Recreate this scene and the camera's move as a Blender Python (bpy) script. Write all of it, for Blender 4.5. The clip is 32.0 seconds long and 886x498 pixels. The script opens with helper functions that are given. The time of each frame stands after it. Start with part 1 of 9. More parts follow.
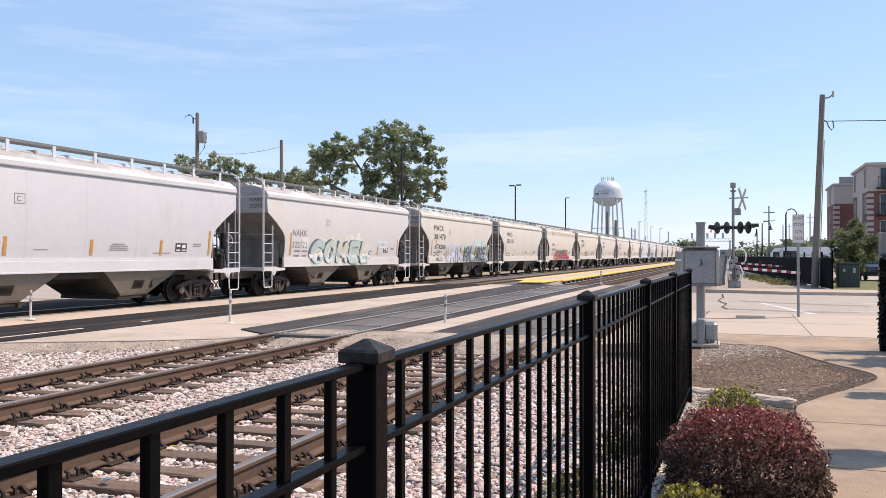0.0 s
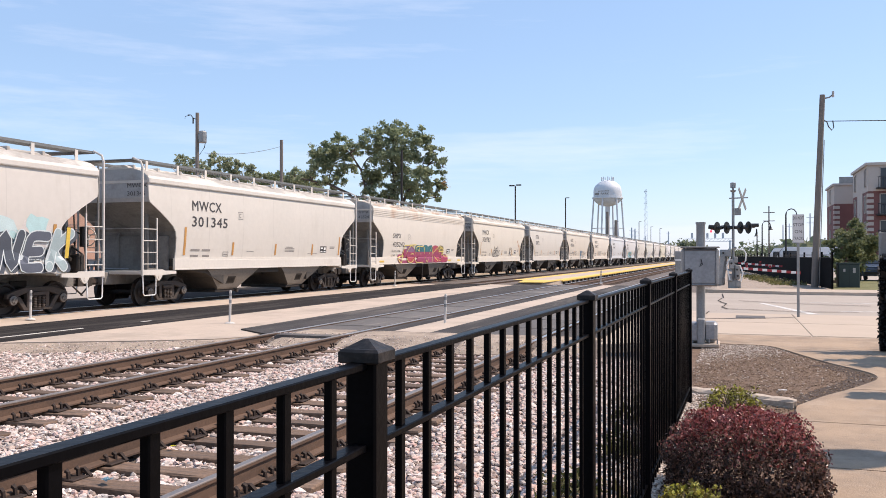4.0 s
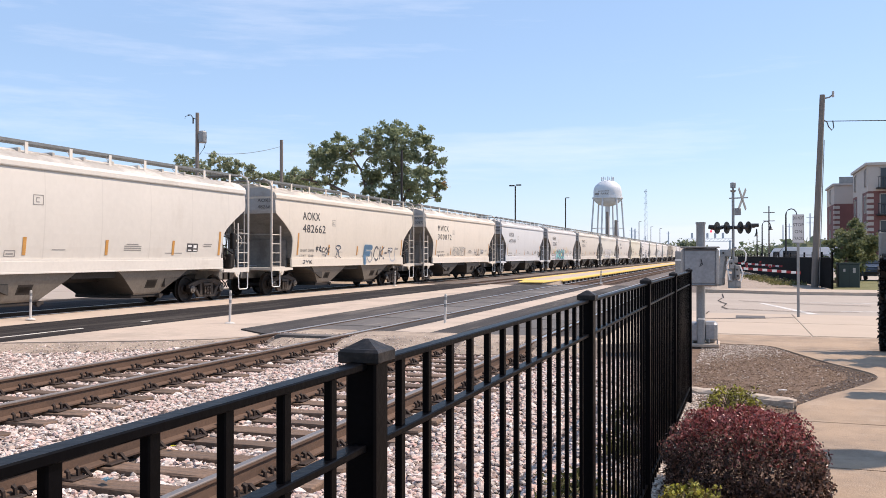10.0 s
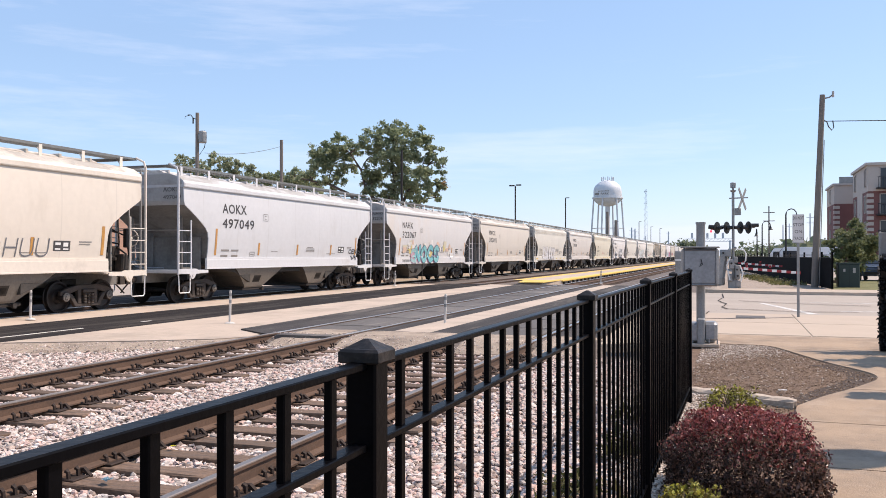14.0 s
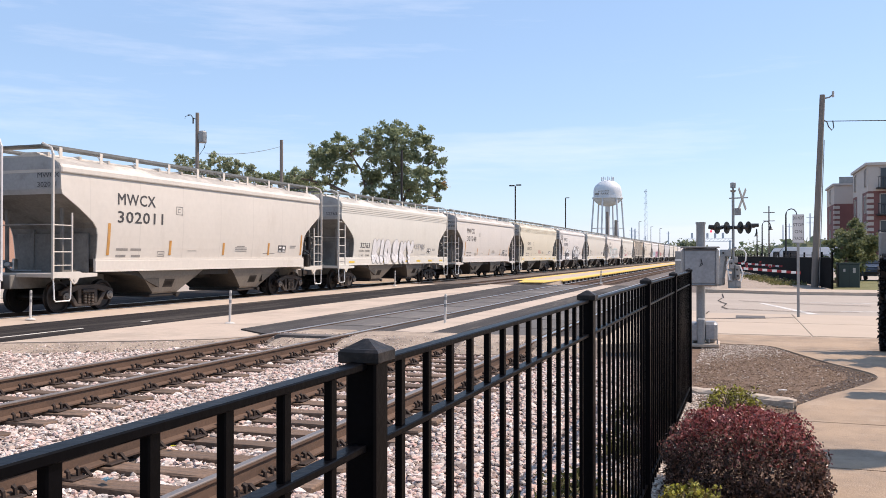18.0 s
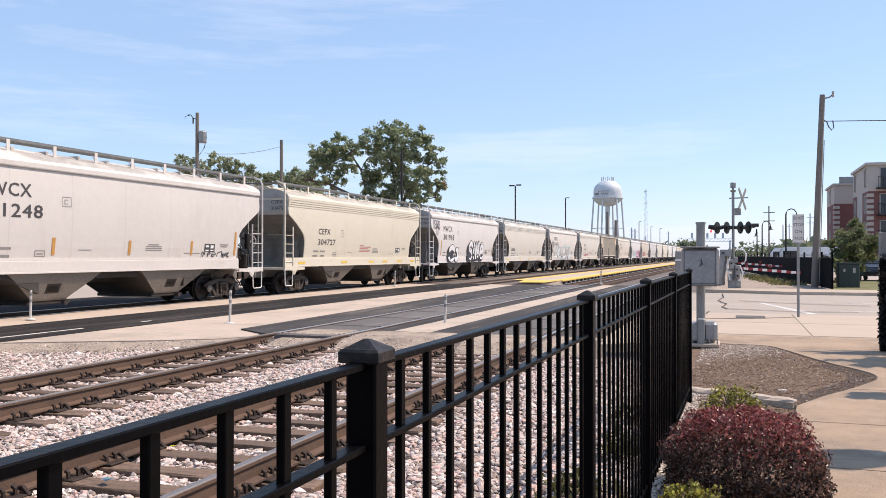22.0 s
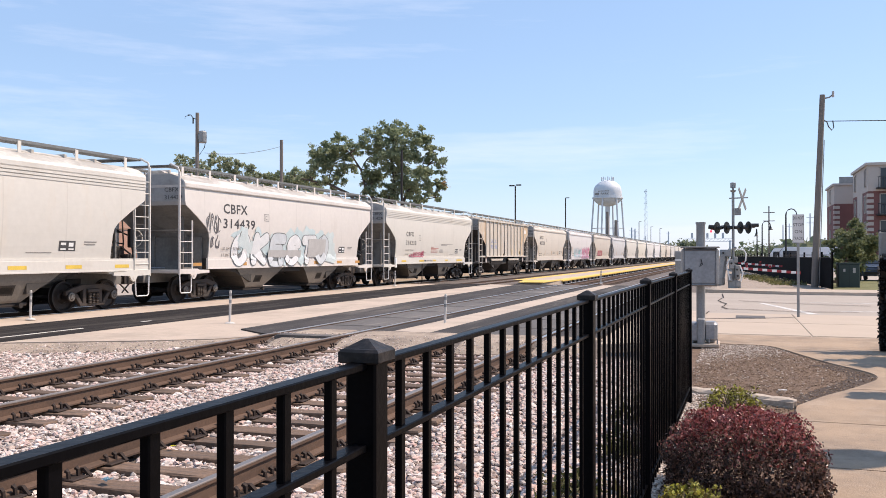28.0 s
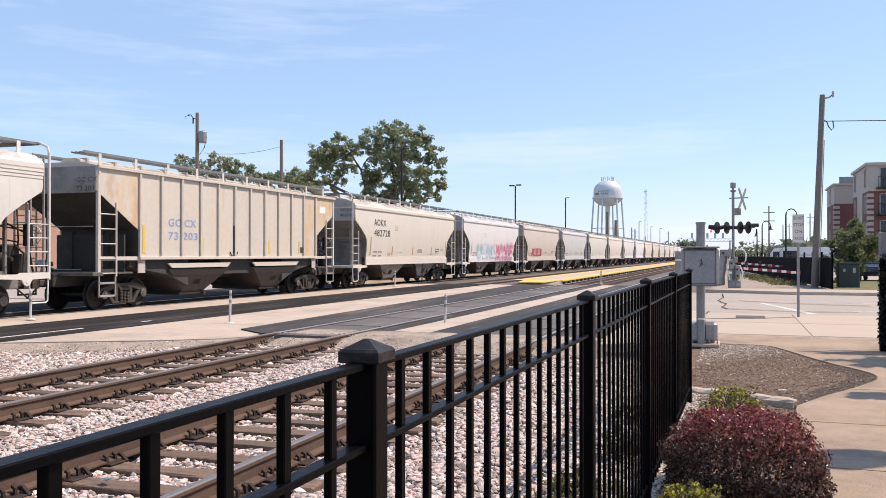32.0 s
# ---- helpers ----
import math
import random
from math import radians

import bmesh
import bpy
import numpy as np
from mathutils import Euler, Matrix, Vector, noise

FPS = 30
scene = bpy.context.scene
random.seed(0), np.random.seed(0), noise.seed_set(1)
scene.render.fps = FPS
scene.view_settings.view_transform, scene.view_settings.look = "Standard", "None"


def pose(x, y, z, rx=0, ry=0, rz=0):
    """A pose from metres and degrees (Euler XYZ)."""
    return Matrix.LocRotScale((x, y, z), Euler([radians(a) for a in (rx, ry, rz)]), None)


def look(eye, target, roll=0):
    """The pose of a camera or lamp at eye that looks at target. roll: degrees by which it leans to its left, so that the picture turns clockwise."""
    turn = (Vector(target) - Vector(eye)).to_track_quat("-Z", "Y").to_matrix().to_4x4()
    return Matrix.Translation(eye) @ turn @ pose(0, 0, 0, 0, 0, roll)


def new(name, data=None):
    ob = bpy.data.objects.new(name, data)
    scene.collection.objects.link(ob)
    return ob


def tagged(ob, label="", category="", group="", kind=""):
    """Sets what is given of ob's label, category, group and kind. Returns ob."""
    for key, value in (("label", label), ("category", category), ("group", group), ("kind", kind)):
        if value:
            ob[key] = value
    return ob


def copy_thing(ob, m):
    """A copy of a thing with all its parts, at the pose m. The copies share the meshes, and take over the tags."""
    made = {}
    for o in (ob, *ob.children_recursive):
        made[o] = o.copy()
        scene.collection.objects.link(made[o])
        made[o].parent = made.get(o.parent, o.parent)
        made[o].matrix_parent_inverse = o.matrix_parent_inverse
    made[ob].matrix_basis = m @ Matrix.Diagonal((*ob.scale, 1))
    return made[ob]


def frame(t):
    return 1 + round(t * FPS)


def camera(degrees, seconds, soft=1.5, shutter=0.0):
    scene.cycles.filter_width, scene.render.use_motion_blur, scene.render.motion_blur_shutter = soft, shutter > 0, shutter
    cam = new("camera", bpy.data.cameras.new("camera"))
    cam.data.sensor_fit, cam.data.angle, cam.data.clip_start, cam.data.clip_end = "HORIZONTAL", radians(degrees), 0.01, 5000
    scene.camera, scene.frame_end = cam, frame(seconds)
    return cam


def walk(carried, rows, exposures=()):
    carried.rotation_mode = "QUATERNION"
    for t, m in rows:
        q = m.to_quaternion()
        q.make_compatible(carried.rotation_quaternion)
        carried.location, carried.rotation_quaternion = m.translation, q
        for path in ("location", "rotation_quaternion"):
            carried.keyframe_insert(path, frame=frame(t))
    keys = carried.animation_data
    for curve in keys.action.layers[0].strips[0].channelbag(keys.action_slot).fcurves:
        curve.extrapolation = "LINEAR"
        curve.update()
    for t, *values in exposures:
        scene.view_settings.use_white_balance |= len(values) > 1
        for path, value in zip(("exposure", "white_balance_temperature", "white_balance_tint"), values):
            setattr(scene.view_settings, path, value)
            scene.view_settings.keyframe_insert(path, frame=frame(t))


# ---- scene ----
cam = camera(54.8, 32.0, soft=0.68)
EYE = Vector((0.0, 0.0, 1.69))
YAW, PITCH = radians(18.9), math.atan(11 / 1513)
AIM = EYE + Vector((-math.sin(YAW) * math.cos(PITCH), math.cos(YAW) * math.cos(PITCH), math.sin(PITCH))) * 50
walk(cam, [(0.0, look(EYE, AIM)), (32.0, look(EYE, AIM))], [(0.0, 0.5, 7000, 16), (32.0, 0.5, 7000, 16)])

# ---- light ----
SUN_AZ, SUN_EL = radians(31), radians(52)  # azimuth from +X towards +Y
SUN_DIR = Vector((math.cos(SUN_AZ) * math.cos(SUN_EL), math.sin(SUN_AZ) * math.cos(SUN_EL), math.sin(SUN_EL)))


def make_world():
    w = bpy.data.worlds.new("sky")
    w.use_nodes = True
    scene.world = w
    nt = w.node_tree
    nt.nodes.clear()
    sky = nt.nodes.new("ShaderNodeTexSky")
    sky.sky_type, sky.sun_disc = "NISHITA", False
    sky.sun_elevation, sky.sun_rotation = SUN_EL, math.pi / 2 - SUN_AZ
    sky.air_density, sky.dust_density, sky.ozone_density, sky.altitude = 1.0, 0.3, 2.2, 200
    co = nt.nodes.new("ShaderNodeTexCoord")
    mp = nt.nodes.new("ShaderNodeMapping")
    mp.inputs["Rotation"].default_value = (0.1, 0.25, 0.3)
    mp.inputs["Scale"].default_value = (1.2, 2.0, 9.0)
    nz = nt.nodes.new("ShaderNodeTexNoise")
    nz.inputs["Scale"].default_value, nz.inputs["Detail"].default_value = 1.6, 6.0
    nz.inputs["Roughness"].default_value = 0.55
    rp = nt.nodes.new("ShaderNodeValToRGB")
    rp.color_ramp.elements[0].position, rp.color_ramp.elements[1].position = 0.48, 0.80
    mul = nt.nodes.new("ShaderNodeMath")
    mul.operation = "MULTIPLY_ADD"
    mul.inputs[1].default_value, mul.inputs[2].default_value = 0.10, 0.45
    mix = nt.nodes.new("ShaderNodeMixRGB")
    mix.inputs["Color2"].default_value = (2.5, 4.1, 6.7, 1)
    wisp = nt.nodes.new("ShaderNodeMixRGB")
    wisp.inputs["Color2"].default_value = (6.6, 6.9, 7.8, 1)
    mp2 = nt.nodes.new("ShaderNodeMapping")
    mp2.inputs["Rotation"].default_value = (0.0, 0.12, 0.5)
    mp2.inputs["Scale"].default_value = (1.0, 1.6, 11.0)
    nz2 = nt.nodes.new("ShaderNodeTexNoise")
    nz2.inputs["Scale"].default_value, nz2.inputs["Detail"].default_value, nz2.inputs["Roughness"].default_value = 1.7, 8.0, 0.62
    rp2 = nt.nodes.new("ShaderNodeMapRange")
    rp2.inputs["From Min"].default_value, rp2.inputs["From Max"].default_value = 0.52, 0.80
    rp2.inputs["To Max"].default_value = 0.38
    bg = nt.nodes.new("ShaderNodeBackground")
    bg.inputs["Strength"].default_value = 0.125
    out = nt.nodes.new("ShaderNodeOutputWorld")
    ln = nt.links.new
    ln(co.outputs["Generated"], mp.inputs["Vector"])
    ln(mp.outputs["Vector"], nz.inputs["Vector"])
    ln(nz.outputs["Fac"], rp.inputs["Fac"])
    ln(rp.outputs["Color"], mul.inputs[0])
    ln(mul.outputs[0], mix.inputs["Fac"])
    ln(sky.outputs["Color"], mix.inputs["Color1"])
    ln(co.outputs["Generated"], mp2.inputs["Vector"])
    ln(mp2.outputs["Vector"], nz2.inputs["Vector"])
    ln(nz2.outputs["Fac"], rp2.inputs["Value"])
    ln(rp2.outputs[0], wisp.inputs["Fac"])
    ln(mix.outputs["Color"], wisp.inputs["Color1"])
    tint = nt.nodes.new("ShaderNodeMixRGB")
    tint.blend_type = "MULTIPLY"
    tint.inputs["Fac"].default_value = 1.0
    tint.inputs["Color2"].default_value = (0.968, 0.985, 0.985, 1)
    ln(wisp.outputs["Color"], tint.inputs["Color1"])
    sep = nt.nodes.new("ShaderNodeSeparateXYZ")
    low = nt.nodes.new("ShaderNodeMapRange")
    low.interpolation_type = "SMOOTHSTEP"
    low.inputs["From Min"].default_value, low.inputs["From Max"].default_value = 0.0, 0.15
    low.inputs["To Min"].default_value, low.inputs["To Max"].default_value = 1.0, 0.0
    haze = nt.nodes.new("ShaderNodeMixRGB")
    haze.blend_type = "MULTIPLY"
    haze.inputs["Color2"].default_value = (0.99, 0.98, 1.035, 1)
    ln(co.outputs["Generated"], sep.inputs[0])
    ln(sep.outputs["Z"], low.inputs["Value"])
    ln(low.outputs[0], haze.inputs["Fac"])
    ln(tint.outputs["Color"], haze.inputs["Color1"])
    ln(haze.outputs["Color"], bg.inputs["Color"])
    ln(bg.outputs["Background"], out.inputs["Surface"])


make_world()
sun_data = bpy.data.lights.new("sun", "SUN")
sun_data.energy, sun_data.angle, sun_data.color = 3.7, radians(0.6), (1.0, 0.90, 0.79)
sun = new("sun", sun_data)
sun.matrix_world = look(SUN_DIR * 100, (0, 0, 0))


# ---- materials ----
def mat(name, col, rough=0.7, metal=0.0, var=0.2, scale=1.5, fine=40.0, bump=0.15, stain=None, own=False,
        stretch=(1, 1, 1), seams=0.0, shade=0.0, spec=0.5, piece=0.0, glow=None):
    """A procedural surface: two scales of variation, optional stains (colour, amount, scale), relief and piece-wise variation."""
    m = bpy.data.materials.new(name)
    m.use_nodes = True
    nt = m.node_tree
    b = nt.nodes["Principled BSDF"]
    N, ln = nt.nodes.new, nt.links.new
    co = N("ShaderNodeTexCoord")
    mp = N("ShaderNodeMapping")
    mp.inputs["Scale"].default_value = stretch
    ln(co.outputs["Object"], mp.inputs["Vector"])
    n1, n2 = N("ShaderNodeTexNoise"), N("ShaderNodeTexNoise")
    n1.inputs["Scale"].default_value, n1.inputs["Detail"].default_value = scale, 6
    n2.inputs["Scale"].default_value, n2.inputs["Detail"].default_value = fine, 4
    ln(mp.outputs[0], n1.inputs["Vector"])
    ln(co.outputs["Object"], n2.inputs["Vector"])
    base = N("ShaderNodeRGB")
    base.outputs[0].default_value = (*col, 1)
    src = base.outputs[0]
    info = N("ShaderNodeObjectInfo")
    if own:
        src = info.outputs["Color"]
    add = N("ShaderNodeMath")
    add.operation = "ADD"
    ln(n1.outputs["Fac"], add.inputs[0])
    ln(n2.outputs["Fac"], add.inputs[1])
    mr = N("ShaderNodeMapRange")
    mr.inputs["From Min"].default_value, mr.inputs["From Max"].default_value = 0.65, 1.35
    mr.inputs["To Min"].default_value, mr.inputs["To Max"].default_value = 1 - var, 1 + var
    ln(add.outputs[0], mr.inputs["Value"])
    val = mr.outputs[0]
    if piece:
        pr = N("ShaderNodeMapRange")
        pr.inputs["To Min"].default_value, pr.inputs["To Max"].default_value = 1 - piece, 1 + piece
        ln(info.outputs["Random"], pr.inputs["Value"])
        mm = N("ShaderNodeMath")
        mm.operation = "MULTIPLY"
        ln(val, mm.inputs[0])
        ln(pr.outputs[0], mm.inputs[1])
        val = mm.outputs[0]
    hsv = N("ShaderNodeHueSaturation")
    ln(src, hsv.inputs["Color"])
    ln(val, hsv.inputs["Value"])
    col_out = hsv.outputs[0]
    for sc, amount, sscale, lo in (stain or ()):
        n3 = N("ShaderNodeTexNoise")
        n3.inputs["Scale"].default_value, n3.inputs["Detail"].default_value = sscale, 7
        n3.inputs["Roughness"].default_value = 0.65
        ln(mp.outputs[0], n3.inputs["Vector"])
        r3 = N("ShaderNodeMapRange")
        r3.inputs["From Min"].default_value, r3.inputs["From Max"].default_value = lo, lo + 0.16
        r3.inputs["To Max"].default_value = amount
        ln(n3.outputs["Fac"], r3.inputs["Value"])
        mx = N("ShaderNodeMixRGB")
        mx.inputs["Color2"].default_value = (*sc, 1)
        ln(r3.outputs[0], mx.inputs["Fac"])
        ln(col_out, mx.inputs["Color1"])
        col_out = mx.outputs[0]
    height = add.outputs[0]
    if seams:
        sp = N("ShaderNodeSeparateXYZ")
        ln(co.outputs["Object"], sp.inputs[0])
        dv = N("ShaderNodeMath")
        dv.operation = "DIVIDE"
        dv.inputs[1].default_value = seams
        ln(sp.outputs["Y"], dv.inputs[0])
        pp = N("ShaderNodeMath")
        pp.operation = "PINGPONG"
        pp.inputs[1].default_value = 0.5
        ln(dv.outputs[0], pp.inputs[0])
        ls = N("ShaderNodeMath")
        ls.operation = "LESS_THAN"
        ls.inputs[1].default_value = 0.009
        ln(pp.outputs[0], ls.inputs[0])
        sc = N("ShaderNodeMath")
        sc.operation = "MULTIPLY"
        sc.inputs[1].default_value = 0.16
        ln(ls.outputs[0], sc.inputs[0])
        mx = N("ShaderNodeMixRGB")
        mx.inputs["Color2"].default_value = (0.30, 0.27, 0.23, 1)
        ln(sc.outputs[0], mx.inputs["Fac"])
        ln(col_out, mx.inputs["Color1"])
        col_out = mx.outputs[0]
    ln(col_out, b.inputs["Base Color"])
    b.inputs["Roughness"].default_value, b.inputs["Metallic"].default_value = rough, metal
    b.inputs["Specular IOR Level"].default_value = spec
    if bump:
        bp = N("ShaderNodeBump")
        bp.inputs["Strength"].default_value, bp.inputs["Distance"].default_value = bump, 0.02
        ln(height, bp.inputs["Height"])
        ln(bp.outputs[0], b.inputs["Normal"])
    if glow:
        b.inputs["Emission Color"].default_value, b.inputs["Emission Strength"].default_value = (*glow[0], 1), glow[1]
    return m


RUST = (0.20, 0.09, 0.04)
M = {
    "paint": mat("hopper_paint", (0.7, 0.65, 0.58), 0.5, 0, 0.045, 0.5, 6, 0.04, own=True, stretch=(1, 1.4, 0.45), seams=2.2,
                 stain=(((0.30, 0.23, 0.16), 0.17, 0.8, 0.56), ((0.33, 0.20, 0.11), 0.16, 2.4, 0.65))),
    "rustpaint": mat("rust_streaked_paint", (0.7, 0.65, 0.58), 0.6, 0, 0.08, 0.5, 6, 0.05, own=True, stretch=(1, 1.0, 0.25),
                     stain=(((0.46, 0.20, 0.06), 0.6, 0.55, 0.56), ((0.30, 0.18, 0.10), 0.4, 3.0, 0.58))),
    "roofpaint": mat("roof_paint", (0.7, 0.65, 0.58), 0.55, 0, 0.06, 0.6, 9, 0.05, own=True,
                     stain=(((0.40, 0.34, 0.28), 0.35, 0.8, 0.55),)),
    "amberpaint": mat("amber_stained_paint", (0.7, 0.65, 0.58), 0.6, 0, 0.08, 0.5, 6, 0.05, own=True, stretch=(1, 0.9, 0.30),
                      stain=(((0.62, 0.44, 0.25), 0.40, 0.42, 0.54), ((0.46, 0.30, 0.17), 0.35, 2.4, 0.60))),
    "amberend": mat("rust_washed_paint", (0.7, 0.65, 0.58), 0.6, 0, 0.08, 0.5, 6, 0.05, own=True, stretch=(1, 0.9, 0.45),
                    stain=(((0.60, 0.38, 0.17), 0.75, 0.7, 0.42), ((0.44, 0.27, 0.13), 0.5, 2.4, 0.52))),
    "rooftop": mat("sooty_roof_paint", (0.7, 0.65, 0.58), 0.75, 0, 0.14, 0.7, 9, 0.08, own=True, stretch=(1, 0.7, 1),
                   stain=(((0.27, 0.25, 0.225), 0.72, 0.5, 0.40), ((0.20, 0.175, 0.15), 0.5, 2.2, 0.52))),
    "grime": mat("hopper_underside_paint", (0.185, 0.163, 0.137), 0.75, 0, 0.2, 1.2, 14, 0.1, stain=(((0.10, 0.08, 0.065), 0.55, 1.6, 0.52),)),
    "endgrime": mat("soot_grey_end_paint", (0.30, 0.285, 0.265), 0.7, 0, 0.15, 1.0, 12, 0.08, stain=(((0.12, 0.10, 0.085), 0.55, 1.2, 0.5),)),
    # Dirt and the shade under the cars, both put into this dark colour.
    "soot": mat("shaded_sooty_sheet", (0.045, 0.04, 0.036), 0.85, 0, 0.3, 1.2, 14, 0.1, stain=(((0.09, 0.075, 0.06), 0.5, 1.8, 0.54),)),
    "stainedpaint": mat("ochre_stained_paint", (0.7, 0.65, 0.58), 0.55, 0, 0.05, 0.5, 6, 0.04, own=True, stretch=(1, 0.8, 0.22), seams=2.2,
                        stain=(((0.60, 0.42, 0.24), 0.26, 0.5, 0.54), ((0.50, 0.30, 0.18), 0.26, 2.6, 0.62))),
    "bearing": mat("greasy_bearing_cap", (0.17, 0.155, 0.14), 0.5, 0.4, 0.3, 6, 40, 0.1, stain=(((0.04, 0.03, 0.025), 0.7, 7.0, 0.54),)),
    "endpaint": mat("dusty_end_paint", (0.42, 0.41, 0.395), 0.7, 0, 0.12, 1.0, 12, 0.06, stain=(((0.24, 0.22, 0.20), 0.5, 1.3, 0.52),)),
    # End slope and frame: grime stains over a base darkened for the shade there.
    "endshade": mat("shaded_end_slope", (0.185, 0.175, 0.162), 0.75, 0, 0.2, 1.0, 12, 0.08, stain=(((0.08, 0.07, 0.06), 0.6, 1.2, 0.48),)),
    "steel_dark": mat("dark_truck_steel", (0.03, 0.025, 0.022), 0.7, 0.2, 0.35, 3, 30, 0.2, stain=(((0.08, 0.045, 0.03), 0.4, 4.0, 0.54),)),
    "truck": mat("rusty_brown_cast_steel", (0.046, 0.036, 0.030), 0.7, 0.1, 0.35, 3, 30, 0.2, stain=(((0.085, 0.055, 0.04), 0.5, 4.0, 0.5),)),
    "wheel": mat("wheel_steel", (0.022, 0.018, 0.017), 0.55, 0.3, 0.3, 4, 30, 0.1, stain=(((0.08, 0.045, 0.03), 0.5, 5.0, 0.54),)),
    "tread": mat("worn_wheel_rim", (0.30, 0.27, 0.25), 0.4, 0.7, 0.2, 4, 30, 0.05),
    "grating": mat("galvanised_grating", (0.20, 0.205, 0.20), 0.6, 0.5, 0.25, 4, 60, 0.3),
    "stencil": mat("black_stencil_paint", (0.06, 0.055, 0.055), 0.6, 0, 0.2, 5, 40, 0.0),
    "bluestencil": mat("blue_stencil_paint", (0.24, 0.31, 0.52), 0.6, 0, 0.2, 5, 40, 0.0),
    "greystencil": mat("grey_stencil_paint", (0.25, 0.23, 0.21), 0.6, 0, 0.2, 5, 40, 0.0),
    "orange": mat("orange_reflector_tape", (0.55, 0.27, 0.07), 0.4, 0, 0.2, 6, 40, 0.0, stain=(((0.3, 0.2, 0.12), 0.6, 3.0, 0.5),)),
    "yellow": mat("yellow_reflector_tape", (0.70, 0.48, 0.08), 0.4, 0, 0.15, 6, 40, 0.0),
    "white": mat("white_paint", (0.78, 0.77, 0.74), 0.5, 0, 0.08, 4, 40, 0.03, stain=(((0.4, 0.36, 0.3), 0.4, 2.0, 0.56),)),
    "postwhite": mat("dusty_white_plastic", (0.58, 0.55, 0.51), 0.6, 0, 0.12, 4, 40, 0.03, stain=(((0.36, 0.32, 0.27), 0.5, 3.0, 0.5),)),
    "capdust": mat("dusty_black_cap", (0.011, 0.0095, 0.009), 0.5, 0.0, 0.3, 5, 60, 0.1, stain=(((0.06, 0.046, 0.04), 0.5, 30.0, 0.50),), spec=0.3),
    "railweb": mat("rusty_rail_steel", (0.115, 0.068, 0.045), 0.75, 0.1, 0.25, 3, 40, 0.15, stretch=(1, 0.3, 1), stain=(((0.06, 0.038, 0.028), 0.6, 4.0, 0.52),)),
    "railhead": mat("polished_rail_head", (0.30, 0.25, 0.215), 0.42, 0.7, 0.2, 3, 40, 0.04, stretch=(1, 0.1, 1)),
    "railshine": mat("traffic_polished_rail", (0.52, 0.49, 0.46), 0.32, 0.85, 0.15, 3, 40, 0.03, stretch=(1, 0.1, 1)),
    "redstencil": mat("faded_red_stencil", (0.50, 0.20, 0.17), 0.6, 0, 0.2, 5, 40, 0.0),
    "tie": mat("weathered_timber_tie", (0.155, 0.10, 0.068), 0.9, 0, 0.35, 2.5, 18, 0.6, stretch=(0.5, 5, 3), piece=0.25,
               stain=(((0.055, 0.045, 0.04), 0.8, 3.0, 0.5),)),
    "spike": mat("rusty_spike_steel", (0.038, 0.024, 0.018), 0.8, 0.2, 0.3, 8, 60, 0.2),
    "concrete": mat("tan_concrete", (0.50, 0.40, 0.315), 0.85, 0, 0.10, 0.7, 50, 0.12, stain=(((0.30, 0.245, 0.195), 0.55, 0.45, 0.47), ((0.56, 0.47, 0.38), 0.5, 2.2, 0.55), ((0.24, 0.19, 0.15), 0.45, 5.0, 0.56), ((0.16, 0.13, 0.105), 0.5, 30.0, 0.62))),
    "walk": mat("sidewalk_concrete", (0.46, 0.365, 0.28), 0.85, 0, 0.08, 0.8, 60, 0.12, piece=0.05,
                stain=(((0.26, 0.21, 0.17), 0.35, 0.9, 0.57),)),
    "oldwalk": mat("weathered_walkway_concrete", (0.36, 0.255, 0.17), 0.85, 0, 0.22, 1.1, 70, 0.5, piece=0.05,
                   stain=(((0.17, 0.13, 0.098), 0.6, 0.7, 0.47), ((0.42, 0.33, 0.25), 0.5, 2.5, 0.53), ((0.13, 0.10, 0.08), 0.5, 14.0, 0.57), ((0.46, 0.38, 0.30), 0.4, 40.0, 0.58))),
    "panel": mat("grey_crossing_panel", (0.135, 0.122, 0.112), 0.75, 0, 0.25, 1.0, 40, 0.15, piece=0.22, stretch=(1.8, 0.3, 1), stain=(((0.10, 0.092, 0.085), 0.7, 0.9, 0.48), ((0.30, 0.265, 0.22), 0.55, 1.6, 0.52)), spec=0.2),
    "asphalt_new": mat("dark_asphalt", (0.030, 0.027, 0.0265), 0.92, 0, 0.3, 0.9, 90, 0.3, stretch=(1.6, 0.16, 1), stain=(((0.13, 0.115, 0.10), 0.55, 0.8, 0.50), ((0.016, 0.0145, 0.0145), 0.65, 1.9, 0.52), ((0.22, 0.19, 0.16), 0.4, 3.4, 0.60)), spec=0.08),
    "asphalt_worn": mat("worn_crossing_asphalt", (0.062, 0.056, 0.053), 0.85, 0, 0.3, 0.9, 90, 0.3, stretch=(1.5, 0.22, 1), stain=(((0.18, 0.158, 0.138), 0.6, 0.7, 0.49), ((0.026, 0.024, 0.024), 0.7, 1.7, 0.52), ((0.26, 0.225, 0.19), 0.45, 3.4, 0.58)), spec=0.18),
    "asphalt_old": mat("worn_grey_asphalt", (0.38, 0.32, 0.265), 0.85, 0, 0.12, 0.5, 90, 0.2,
                       stain=(((0.14, 0.12, 0.10), 0.5, 0.35, 0.57), ((0.40, 0.35, 0.30), 0.4, 1.2, 0.58))),
    "roadpaint": mat("worn_white_road_paint", (0.62, 0.58, 0.53), 0.7, 0, 0.2, 2, 40, 0.1, stain=(((0.3, 0.26, 0.22), 0.8, 3.0, 0.5),)),
    "ballastbed": mat("ballast_bed", (0.15, 0.122, 0.105), 0.95, 0, 0.45, 9, 38, 1.0, stain=(((0.09, 0.07, 0.055), 0.5, 1.0, 0.52),)),
